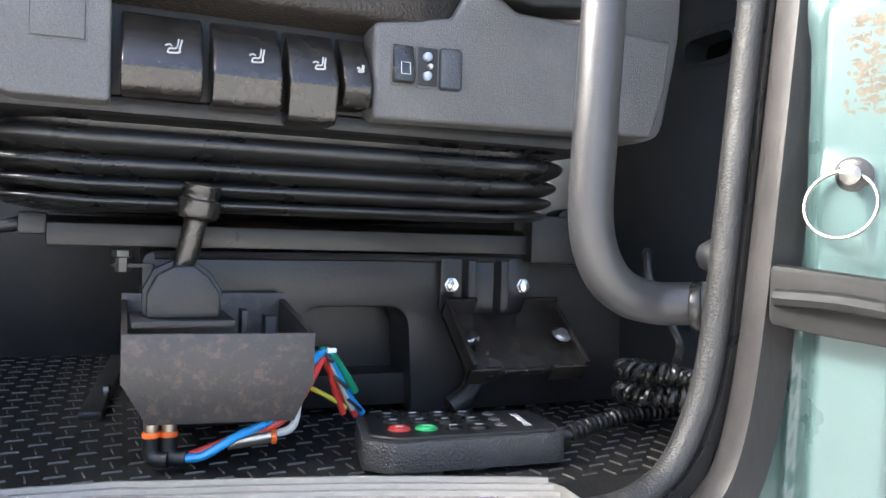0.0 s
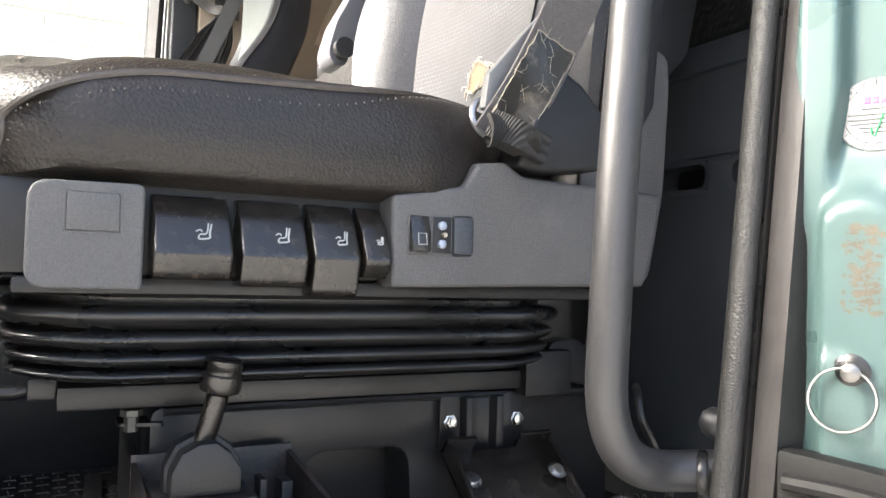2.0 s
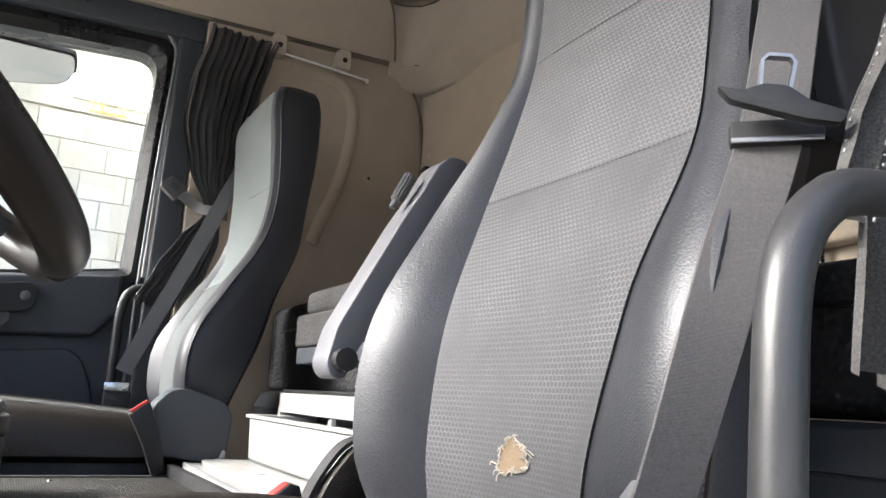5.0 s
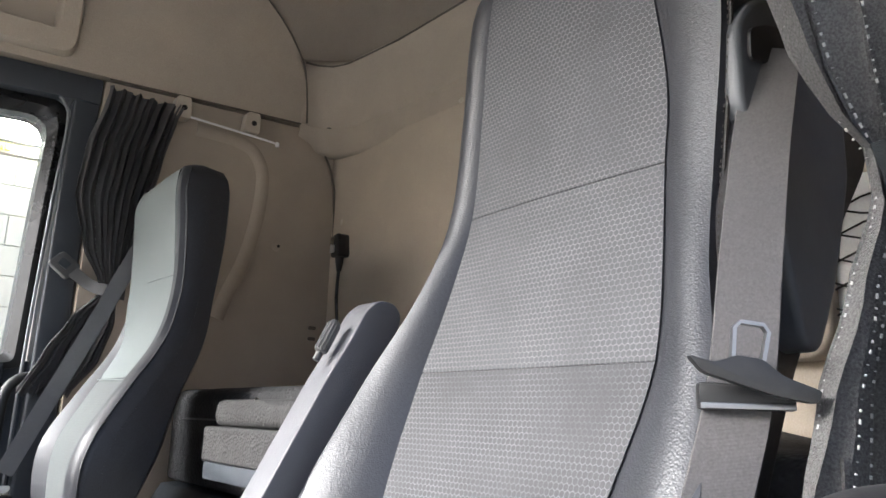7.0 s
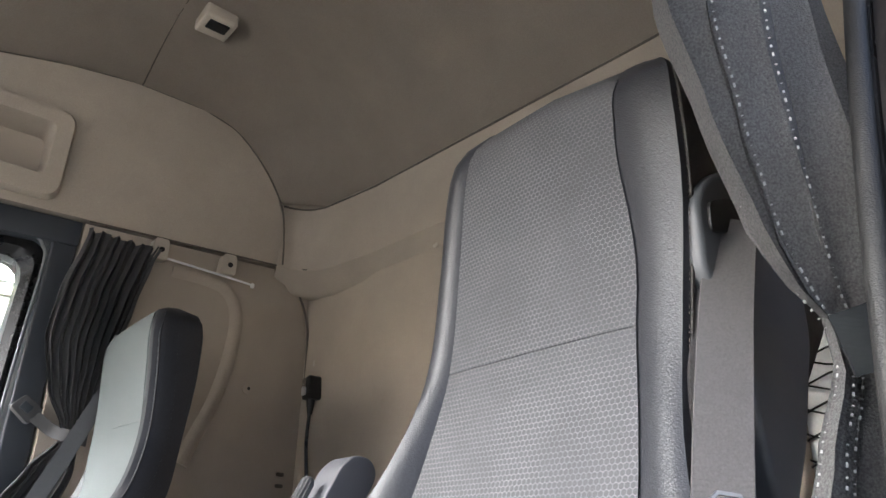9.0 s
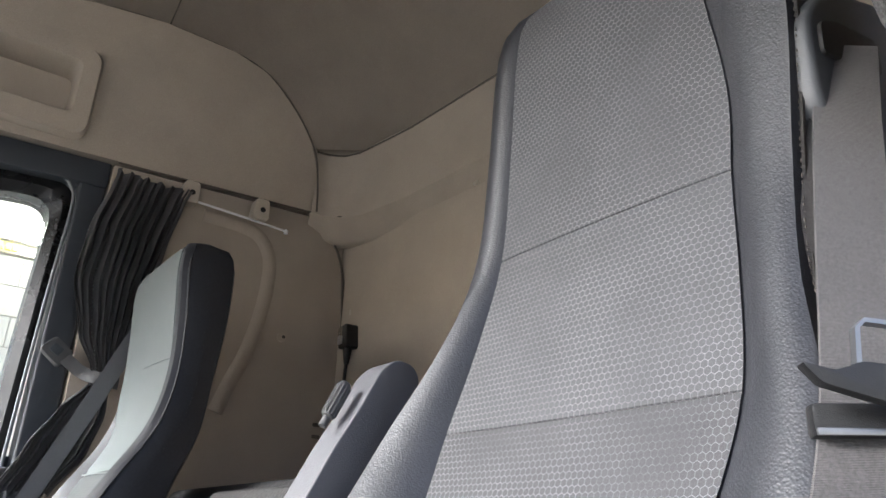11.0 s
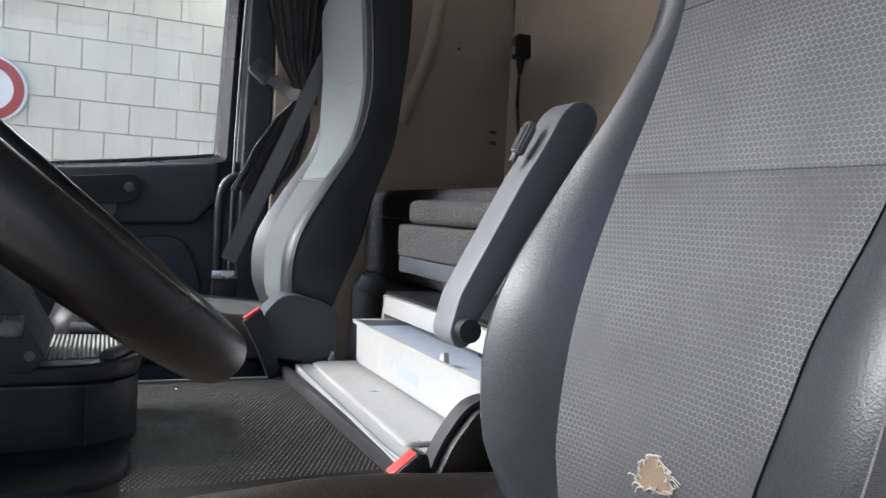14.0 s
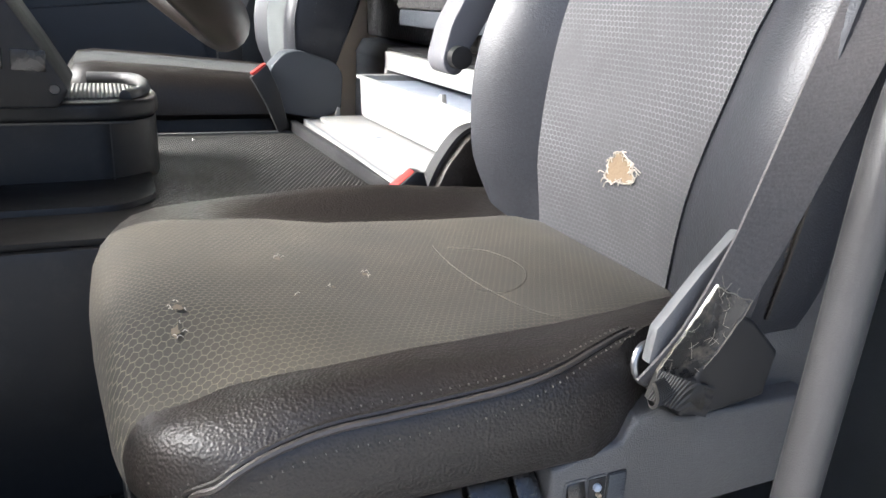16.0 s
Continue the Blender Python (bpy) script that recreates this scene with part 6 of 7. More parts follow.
def lettering(text, size, at, material, parent, name="lettering", rx=90, rz=0, ry=0):
    cu = bpy.data.curves.new(name, "FONT")
    cu.body, cu.size, cu.align_x, cu.align_y, cu.extrude = text, size, "CENTER", "CENTER", 0.0001
    ob0 = bpy.data.objects.new(name, cu)
    me = bpy.data.meshes.new_from_object(ob0)
    bpy.data.objects.remove(ob0)
    bpy.data.curves.remove(cu)
    me.materials.append(material)
    ob = new(name, me)
    ob.parent = parent
    ob.matrix_basis = pose(*(Vector(at) - BASE[parent]), rx, ry, rz)
    BASE[ob] = BASE[parent]
    return ob


for k in range(12):
    a = radians(200 - k * 22)
    lettering(str(k + 1), 0.0041, ON_JAMB @ sc + JAMB.to_3x3() @ Vector((0.023 * math.cos(a), -0.0009, 0.023 * math.sin(a))), PLASTIC_DARK, stick, "number", rz=-65.2)
part("heading_shape", jamb(joined(*[box(sc.x - 0.0075 + i * 0.0052, sc.x - 0.0035 + i * 0.0052, sc.y - 0.0012, sc.y - 0.0004, sc.z + 0.0075, sc.z + 0.0125, 0.0006) for i in range(3)]), sc), surface("violet red print", (0.25, 0.05, 0.2), 0.6), stick)
for i, (w, dz) in enumerate(((0.018, 0.004), (0.035, 0.0), (0.034, -0.0035), (0.031, -0.0065), (0.026, -0.0095), (0.017, -0.0125))):
    part("text_bar", jamb(box(sc.x - w / 2, sc.x + w / 2, sc.y - 0.0012, sc.y - 0.0004, sc.z + dz - 0.0002, sc.z + dz + 0.0003), sc), RAIL, stick)
part("tick_mark", jamb(tube([(sc.x - 0.003, sc.y - 0.0014, sc.z - 0.009), (sc.x - 0.001, sc.y - 0.0014, sc.z - 0.016), (sc.x + 0.0045, sc.y - 0.0014, sc.z + 0.0005)], 0.0005, n=5, steps=2), sc), GREEN_BUTTON, stick)
# scraped paint where a label was
random.seed(7)
bm = bmesh.new()
for k in range(150):
    x = 0.495 + random.gauss(0, 0.011)
    z = 0.368 + random.uniform(-0.03, 0.03)
    if abs(x - 0.496) > 0.02:
        continue
    w, h = random.uniform(0.001, 0.006), random.uniform(0.0004, 0.0025)
    y = 0.4468 - 0.00004 * (k % 5)
    vs = [bm.verts.new((x + dx * w, y, z + dz * h)) for dx, dz in ((-1, random.uniform(-0.6, 0.2)), (0.2, -1), (1, random.uniform(-0.5, 0.5)), (0.3, 1), (-0.6, 0.8))]
    bm.faces.new(vs)
solid("scraped_paint", jamb(bm), BARE, "scraped patch of bare primer on the pillar", "scrape", smooth=False)
# rubber strap across the pillar
STRAP_RUBBER = surface("dull creased rubber", (0.009, 0.0088, 0.0086), 0.62, var=0.25, grain=0.2, bump=0.4, bump_scale=60, spec=0.2)
st = prism(rounded([(0.418, 0.243), (0.47, 0.240), (0.53, 0.236), (0.6, 0.225), (0.605, 0.20), (0.55, 0.196), (0.47, 0.2), (0.418, 0.205)], 0.004, 2), "y", 0.428, 0.452, 0.004)
strap = thing("check_strap", (0.5, 0.44, 0.22), "dark rubber covered door check strap", "strap")
part("cover", jamb(st), STRAP_RUBBER, strap)
part("fold", jamb(tube([(0.425, 0.428, 0.222), (0.5, 0.423, 0.221), (0.595, 0.424, 0.212)], 0.006, n=8)), STRAP_RUBBER, strap)

# ---- valve box, tray and remote on the floor beside the seat ----
vb = thing("valve_box", (0.12, 0.70, FLOOR), "rusty steel valve box with a black lever beside the seat", "valve box")
pl = [(0.0595, 0.186), (0.0595, 0.152), (0.077, 0.122), (0.18, 0.119), (0.1925, 0.145), (0.1945, 0.184)]
part("front_plate", prism(pl, "y", 0.664, 0.669, 0.0012), STEEL_RUST, vb, "chipped and rusty front plate")
part("side_plate", prism([(0.667, 0.186), (0.667, 0.15), (0.74, 0.14), (0.78, 0.15), (0.78, 0.20), (0.74, 0.196)], "x", 0.0595, 0.0635), STEEL_RUST, vb)
part("side_plate", prism([(0.667, 0.184), (0.667, 0.145), (0.74, 0.135), (0.79, 0.15), (0.79, 0.20)], "x", 0.190, 0.1945), STEEL_RUST, vb)
part("back_plate", box(0.0595, 0.1945, 0.785, 0.789, 0.14, 0.205, 0.001), STEEL_RUST, vb)
part("inner_post", joined(box(0.145, 0.15, 0.70, 0.72, 0.15, 0.198, 0.001), box(0.165, 0.174, 0.71, 0.73, 0.15, 0.192, 0.001), box(0.11, 0.185, 0.69, 0.75, 0.145, 0.16, 0.002)), PLASTIC_DARK, vb)
part("flange", box(0.0655, 0.137, 0.672, 0.742, 0.1885, 0.194, 0.002), PLASTIC_DARK, vb, "dusty black flange")
hump = [(0.076, 0.194), (0.076, 0.212), (0.083, 0.226), (0.095, 0.232), (0.108, 0.2325), (0.119, 0.224), (0.1265, 0.212), (0.1265, 0.194)]
part("housing", bevelled(prism(hump, "y", 0.683, 0.728), 0.003, 2), PLASTIC_DARK, vb)
part("housing_rim", bevelled(prism([(0.1 + (x - 0.1) * 1.12, 0.194 + (z - 0.194) * 1.1) for x, z in hump], "y", 0.700, 0.716), 0.002, 2), PLASTIC_DARK, vb)
shaft = part("shift_lever", tube([(0.099, 0.705, 0.222), (0.105, 0.70, 0.245), (0.111, 0.695, 0.275)], 0.0085, n=14, steps=2), GLOSS, vb, "black lever shaft")
part("knob", lathe([(0.009, 0), (0.0145, 0.003), (0.0155, 0.006), (0.0155, 0.015), (0.0135, 0.0165), (0.0135, 0.02), (0.0142, 0.021), (0.0142, 0.0265), (0.012, 0.0275), (0.011, 0.0262)], (0.110, 0.696, 0.266), (0.12, -0.1, 1), 24), GLOSS, shaft, "black ribbed knob")
for x in (0.081, 0.0935):
    f = part("fitting", lathe([(0.0052, 0), (0.0052, 0.012)], (x, 0.69, 0.109), (0, 0, 1), 12), BRASS, vb, "brass push-in fitting")
    part("ring", lathe([(0.0062, 0), (0.0065, 0.002), (0.0062, 0.004)], (x, 0.69, 0.1075), (0, 0, 1), 14), ORANGE, f)
    part("elbow", tube([(x, 0.69, 0.108), (x, 0.69, 0.097), (x + 0.003, 0.688, 0.092), (x + 0.012, 0.684, 0.0915)], 0.0062, n=10), PLASTIC_DARK, f)
part("tee", lathe([(0.0055, 0), (0.0055, 0.032)], (0.135, 0.69, 0.099), (1, 0, 0.1), 12), BRASS, vb, "brass fitting with orange ring")
part("tee_ring", lathe([(0.0065, 0), (0.0068, 0.002), (0.0065, 0.004)], (0.167, 0.69, 0.102), (1, 0, 0.1), 14), ORANGE, vb)
hoses = thing("air_hoses", (0.17, 0.7, FLOOR), "bundle of blue, red, green and clear air hoses", "hoses")


def hose(pts, r, material, name):
    part(name, tube(pts, r, n=9), material, hoses)


hose([(0.105, 0.683, 0.092), (0.118, 0.68, 0.094), (0.14, 0.68, 0.106), (0.165, 0.685, 0.115), (0.185, 0.695, 0.13), (0.2, 0.71, 0.15), (0.2185, 0.73, 0.158), (0.236, 0.745, 0.135), (0.25, 0.755, 0.112), (0.262, 0.76, 0.098)], 0.0034, BLUE_TUBE, "blue_hose")
hose([(0.102, 0.688, 0.091), (0.12, 0.692, 0.095), (0.15, 0.69, 0.106), (0.175, 0.69, 0.113), (0.195, 0.70, 0.132), (0.213, 0.722, 0.152), (0.22, 0.735, 0.15), (0.233, 0.75, 0.13), (0.245, 0.757, 0.112), (0.256, 0.76, 0.096)], 0.0032, RED_TUBE, "red_hose")
hose([(0.19, 0.715, 0.14), (0.205, 0.725, 0.153), (0.22, 0.733, 0.16), (0.235, 0.74, 0.145), (0.252, 0.75, 0.12)], 0.0034, GREEN_TUBE, "green_hose")
hose([(0.198, 0.712, 0.135), (0.212, 0.728, 0.156), (0.222, 0.736, 0.152), (0.232, 0.748, 0.125), (0.243, 0.755, 0.1)], 0.003, RED_TUBE, "red_hose")
hose([(0.172, 0.69, 0.1035), (0.184, 0.69, 0.108), (0.19, 0.70, 0.122), (0.195, 0.72, 0.142), (0.21, 0.74, 0.15)], 0.0032, CLEAR_TUBE, "clear_hose")
hose([(0.195, 0.74, 0.128), (0.21, 0.745, 0.126), (0.23, 0.75, 0.115), (0.245, 0.755, 0.105)], 0.0022, YELLOW, "yellow_wire")
hose([(0.225, 0.737, 0.15), (0.238, 0.748, 0.128), (0.252, 0.757, 0.103)], 0.003, CLEAR_TUBE, "clear_hose")
for x, y, z in ((0.2185, 0.731, 0.157), (0.236, 0.747, 0.131), (0.252, 0.757, 0.108)):
    part("cable_tie", turned(box(x - 0.009, x + 0.009, y - 0.007, y + 0.007, z - 0.0015, z + 0.0015, 0.001), (x, y, z), ry=40), PLASTIC_DARK, hoses)
part("tie_end", box(0.219, 0.227, 0.723, 0.727, 0.159, 0.163, 0.001), PAPER, hoses)

# bracket and tray on the seat base
tr = thing("remote_cradle", (0.40, 0.77, 0.15), "black plastic remote cradle on a steel bracket", "cradle")
bkp = part("bracket", joined(prism(rounded([(0.349, 0.183), (0.372, 0.175), (0.372, 0.237), (0.349, 0.238)], 0.004), "y", 0.792, 0.797, 0.001), prism(rounded([(0.423, 0.175), (0.449, 0.185), (0.449, 0.236), (0.43, 0.239), (0.423, 0.237)], 0.004), "y", 0.792, 0.797, 0.001), prism([(0.37, 0.797), (0.376, 0.785), (0.384, 0.785), (0.388, 0.795), (0.408, 0.795), (0.412, 0.785), (0.42, 0.785), (0.426, 0.797)], "z", 0.165, 0.236, 0.0008)), STEEL_BLACK, tr, "pressed black steel bracket")
for x, z in ((0.36, 0.212), (0.44, 0.211)):
    b = part("bolt", lathe([(0.0075, 0), (0.0075, 0.0015), (0.0062, 0.0016), (0.006, 0.006), (0.003, 0.0065)], (x, 0.792, z), (0, -1, 0), 6), CHROME, bkp, "bright hexagon bolt")
# tray: tilted shell with raised ends
c = (0.405, 0.745, 0.16)
tray = part("tray", turned(box(0.345, 0.468, 0.713, 0.785, 0.157, 0.161, 0.001), c, rx=38), GLOSS, tr, "dusty black plastic tray")
for x0, x1, y0, y1, z0, z1 in ((0.345, 0.35, 0.705, 0.79, 0.155, 0.176), (0.463, 0.468, 0.705, 0.79, 0.155, 0.174)):
    part("end_wall", turned(box(x0, x1, y0, y1, z0, z1, 0.0015), c, rx=38), GLOSS, tray)
for x0, x1, y0, y1, z0, z1 in ((0.345, 0.378, 0.704, 0.709, 0.15, 0.168), (0.43, 0.468, 0.704, 0.709, 0.15, 0.168), (0.345, 0.378, 0.785, 0.79, 0.157, 0.178), (0.43, 0.468, 0.785, 0.79, 0.157, 0.178), (0.372, 0.44, 0.708, 0.713, 0.155, 0.161)):
    part("lip", turned(box(x0, x1, y0, y1, z0, z1, 0.0012), c, rx=38), GLOSS, tray)
for x, y, z in ((0.357, 0.742, 0.164), (0.456, 0.742, 0.164)):
    b = part("tray_screw", lathe([(0.0095, 0), (0.0095, 0.001), (0.006, 0.0012), (0.0055, 0.004), (0.002, 0.0042)], (x, y - 0.003, z + 0.003), (0, -0.62, 0.79), 16), CHROME, tr, "bright screw")
solid("black_pipe", tube([(0.385, 0.80, 0.15), (0.39, 0.79, 0.125), (0.38, 0.785, 0.105), (0.36, 0.785, 0.092)], 0.011, n=12), RUBBER, "black pipe below the remote cradle", "pipe")
solid("step_block", bevelled(prism([(0.2, 0.09), (0.36, 0.09), (0.358, 0.115), (0.345, 0.122), (0.2, 0.122)], "y", 0.82, 0.9), 0.003, 2), MAT, "dusty black block under the seat base", "block")
fm = thing("floor_clip", (0.045, 0.96, FLOOR), "dark steel floor channel with a small bolt", "channel")
part("channel", turned(box(0.035, 0.055, 0.86, 1.2, FLOOR - 0.002, FLOOR + 0.006, 0.002), (0.045, 1.0, FLOOR), rz=-4), STEEL_BLACK, fm)
part("bolt", lathe([(0.005, 0), (0.005, 0.004), (0.002, 0.005)], (0.047, 0.96, FLOOR + 0.006), (0, 0, 1), 6), CHROME, fm)

# remote control
rc = thing("remote_control", (0.31, 0.65, FLOOR), "black handheld remote with round keys lying on the floor", "remote control")
RM = Matrix.Translation((0.310, 0.653, FLOOR + 0.0015)) @ pose(0, 0, 0, 0, 0, -10)


def rbox(x0, x1, y0, y1, z0, z1, bevel=0.0, seg=2):
    return box(x0, x1, y0, y1, z0, z1, bevel, seg, RM)


body = [(-0.082, -0.036), (-0.062, -0.05), (0.072, -0.036), (0.078, -0.03), (0.078, 0.026), (0.066, 0.038), (-0.07, 0.038), (-0.08, 0.03)]
bm = prism(rounded(body, 0.005, 3), "z", 0.0, 0.023)
bevelled(bm, 0.002, 2)
bmesh.ops.transform(bm, matrix=RM, verts=bm.verts)
case = part("case", bm, surface("knurled black rubber", (0.025, 0.024, 0.023), 0.5, bump=0.6, bump_scale=700, kind="leather", depth=0.0015, dust=(0.08, 0.074, 0.068), dust_amount=0.35), rc)
bm = prism(rounded([(p[0] * 0.93, p[1] * 0.9) for p in body], 0.004, 3), "z", 0.022, 0.0255)
bevelled(bm, 0.001, 1)
bmesh.ops.transform(bm, matrix=RM, verts=bm.verts)
part("keypad", bm, PLASTIC_DARK, rc)
for r in range(3):
    for k in range(4):
        u, v = -0.055 + k * 0.021 + r * 0.0015, 0.024 - r * 0.0215
        material = RED if (r == 2 and k == 0) else GREEN_BUTTON if (r == 2 and k == 1) else RUBBER
        bm = lathe([(0.0088, 0), (0.0088, 0.0008), (0.0076, 0.0009), (0.0074, 0.0018), (0.003, 0.0022)], (u, v, 0.0255), (0, 0, 1), 18)
        bmesh.ops.transform(bm, matrix=RM, verts=bm.verts)
        key = part("key", bm, material, rc)
        part("key_mark", rbox(u - 0.003, u + 0.003, v - 0.0008, v + 0.0008, 0.0277, 0.0281), STITCH, key)
for k in range(3):
    bm = lathe([(0.005, 0), (0.0045, 0.0006)], (0.03 - k * 0.0, 0.022 - k * 0.018, 0.0255), (0, 0, 1), 14)
    bmesh.ops.transform(bm, matrix=RM, verts=bm.verts)
    part("lamp", bm, PLASTIC, rc)
part("maker_mark", joined(*[rbox(0.048 + (i % 2) * 0.0012, 0.0535, -0.02 + i * 0.008, -0.0135 + i * 0.008, 0.0257, 0.0262) for i in range(5)]), STITCH, rc)
part("cord_boot", turned(lathe([(0.006, 0), (0.0055, 0.012), (0.004, 0.018)], RM @ Vector((0.077, 0.0, 0.012)), (1, -0.2, 0), 12), (0, 0, 0)), RUBBER, rc)
start = RM @ Vector((0.094, 0.0, 0.011))
pts = []
for k in range(230):
    t = k / 229
    base = Vector((start.x + t * 0.20, start.y + 0.05 * math.sin(t * 2.2), start.z + 0.001))
    a = t * 2 * math.pi * 26
    pts.append(base + Vector((0, math.cos(a) * 0.0062, math.sin(a) * 0.0062 + 0.001)))
part("coiled_cord", tube(pts, 0.0022, n=6, steps=1), RUBBER, rc)
cl = thing("coiled_cable", (0.52, 0.62, 0.1), "black coiled cable heaped beside the pillar", "cable")
pts = []
for k in range(420):
    t = k / 419
    ang = t * 2 * math.pi * 1.7
    base = Vector((0.515 + 0.033 * math.cos(ang), 0.66 + 0.04 * math.sin(ang), 0.112 + 0.035 * t))
    a = t * 2 * math.pi * 44
    e = Vector((math.cos(ang), math.sin(ang), 0))
    pts.append(base + e * math.cos(a) * 0.008 + Vector((0, 0, math.sin(a) * 0.008)))
part("coil", tube(pts, 0.0026, n=6, steps=1), RUBBER, cl)
part("lead", tube([(0.535, 0.665, 0.15), (0.55, 0.68, 0.165), (0.535, 0.69, 0.20), (0.52, 0.69, 0.225), (0.525, 0.7, 0.245), (0.54, 0.72, 0.25)], 0.0042, n=8), RUBBER, cl)
solid("rail_bolt", lathe([(0.009, 0), (0.009, 0.004), (0.0065, 0.0045), (0.006, 0.012), (0.002, 0.013)], (0.46, 0.62, 0.205), (0.1, -1, 0.1), 6), BRASS, "rusty bolt by the grab rail foot", "bolt")
solid("small_lamp", lathe([(0.006, 0), (0.011, 0.004), (0.013, 0.012), (0.011, 0.022), (0.005, 0.027)], (0.47, 0.53, 0.245), (-0.5, 0.7, 0.3), 16), RAIL, "small grey lamp cap on the pillar", "lamp")

# ---- engine tunnel and centre console ----
tun = thing("engine_tunnel", (0.3, 1.7, FLOOR), "raised engine tunnel covered with dimpled black rubber matting", "engine tunnel", kind="structure")
part("body", box(-1.3, 0.7, 1.26, 2.075, FLOOR - 0.01, 0.455, 0.012), PLASTIC_DARK, tun)
part("mat", box(-0.3, 0.66, 1.27, 2.035, 0.455, 0.4645, 0.003), MAT, tun)
part("mat_edge", box(-0.3, 0.38, 2.03, 2.045, 0.456, 0.4685, 0.002), PLASTIC, tun)
verts, faces = [], []
for i in range(-2, 58):
    for j in range(74):
        x, y = i * 0.0085 + (0.00425 if j % 2 else 0), 1.40 + j * 0.0085
        if y > 2.02 or x > 0.46:
            continue
        k = len(verts)
        verts += [(x - 0.3 - 0.0032, y - 1.7, 0.3793), (x - 0.3, y - 1.7 - 0.0026, 0.3793), (x - 0.3 + 0.0032, y - 1.7, 0.3793), (x - 0.3, y - 1.7 + 0.0026, 0.3793), (x - 0.3, y - 1.7, 0.3812)]
        faces += [(k, k + 1, k + 4), (k + 1, k + 2, k + 4), (k + 2, k + 3, k + 4), (k + 3, k, k + 4)]
me = bpy.data.meshes.new("mat_dimples")
me.from_pydata(verts, [], faces)
me.materials.append(MAT_WORN)
ob = new("mat_dimples", me)
ob.parent = tun
tagged(ob, kind="stuff")
solid("mat_screw", lathe([(0.006, 0), (0.005, 0.002)], (0.1, 1.97, 0.4645)), CHROME, "small screw in the tunnel mat", "screw")

con = thing("centre_console", (-0.3, 1.7, 0.45), "black centre console with ribbed tray and cup pocket", "console")
outline = rounded([(-1.3, 1.52), (-0.07, 1.57), (0.0, 1.62), (0.015, 1.72), (-0.01, 1.85), (-1.3, 1.9)], [0, 0.03, 0.05, 0.05, 0.05, 0], 5)
part("body", prism(outline, "z", 0.33, 0.567, 0.004), PLASTIC_DARK, con)
part("lower_body", bevelled(prism(rounded([(-1.3, 1.40), (-0.06, 1.40), (-0.008, 1.46), (-0.008, 1.88), (-1.3, 1.9)], [0, 0.03, 0.03, 0.02, 0], 4), "z", 0.09, 0.475), 0.006, 2), PLASTIC_DARK, con)
part("top_rim", bevelled(prism([(x + 0.004 if x > -0.5 else x, y - 0.004 if y < 1.7 else y + 0.004) for x, y in outline], "z", 0.57, 0.60), 0.008, 3), PLASTIC_DARK, con)
tray_o = rounded([(-0.25, 1.60), (-0.055, 1.615), (-0.022, 1.66), (-0.02, 1.74), (-0.04, 1.83), (-0.25, 1.83)], 0.03, 4)
part("tray_mat", prism(tray_o, "z", 0.598, 0.603), surface("ribbed grey rubber mat", (0.13, 0.125, 0.115), 0.6, bump=0.9, bump_scale=45, kind="X", depth=0.004), con, "ribbed grey rubber mat")
part("tray_wall", tube([(-0.1, 1.845, 0.612), (-0.03, 1.83, 0.612), (-0.008, 1.76, 0.612), (-0.01, 1.67, 0.609), (-0.04, 1.615, 0.604)], 0.011, n=10), PLASTIC, con, "pale worn rim of the tray")
part("panel_gap", joined(box(-0.0685, -0.066, 1.5655, 1.5715, 0.34, 0.566), box(-1.2, -0.03, 1.566, 1.58, 0.5665, 0.5705)), RUBBER, con)
pocket = part("cup_pocket", bevelled(prism(rounded([(-1.1, 1.33), (-0.2, 1.32), (-0.11, 1.345), (-0.07, 1.42), (-1.1, 1.42)], [0, 0.03, 0.04, 0.0, 0], 4), "z", 0.37, 0.445), 0.008, 3), PLASTIC_DARK, con)
part("cup_well", lathe([(0.045, 0.0), (0.045, 0.002), (0.038, 0.0022), (0.036, -0.03)], (-0.2, 1.372, 0.4445), (0, 0, 1), 28), RUBBER, pocket, "round cup well")
sp = thing("switch_panel", (-0.3, 1.6, 0.66), "black dashboard switch panel above the console", "dashboard")
part("panel", bevelled(prism([(-0.5, 0.60), (-0.135, 0.605), (-0.118, 0.63), (-0.155, 0.70), (-0.2, 0.78), (-0.6, 0.86)], "y", 1.48, 1.72), 0.006, 2), PLASTIC_DARK, sp)
for k in range(3):
    part("switch", turned(box(-0.3 + k * 0.055, -0.255 + k * 0.055, 1.475, 1.482, 0.66, 0.69, 0.002), (-0.2, 1.48, 0.66), ry=3), GLOSS, sp)
part("screw", lathe([(0.008, 0), (0.007, 0.002), (0.003, 0.0021)], (-0.137, 1.48, 0.632), (0, -1, 0), 12), RAIL, sp)
solid("key_ring", tube([(-0.165 + 0.014 * math.cos(a), 1.59, 0.6195 + 0.0145 * math.sin(a)) for a in [k * math.pi / 14 for k in range(28)]], 0.0008, n=5, steps=0, closed=True), CHROME, "thin wire key ring standing in the tray", "ring")
solid("dashboard", bevelled(prism([(-1.35, 0.1), (-0.75, 0.2), (-0.72, 0.62), (-0.62, 0.80), (-0.7, 0.98), (-1.35, 1.02)], "y", 0.5, 2.72), 0.02, 3), PLASTIC_DARK, "black dashboard across the front of the cab", "dashboard")

# ---- steering wheel ----
sw = thing("steering_wheel", (-0.171, 0.888, 0.913), "black steering wheel with dark spokes and silver accents", "steering wheel")
WC, WA, WR = Vector((-0.168, 0.893, 0.915)), 0.858, 0.255
WN = Vector((math.cos(WA), 0, math.sin(WA)))
WU = Vector((0, 1, 0))
WV = WN.cross(WU)
if WV.z > 0:
    WV = -WV


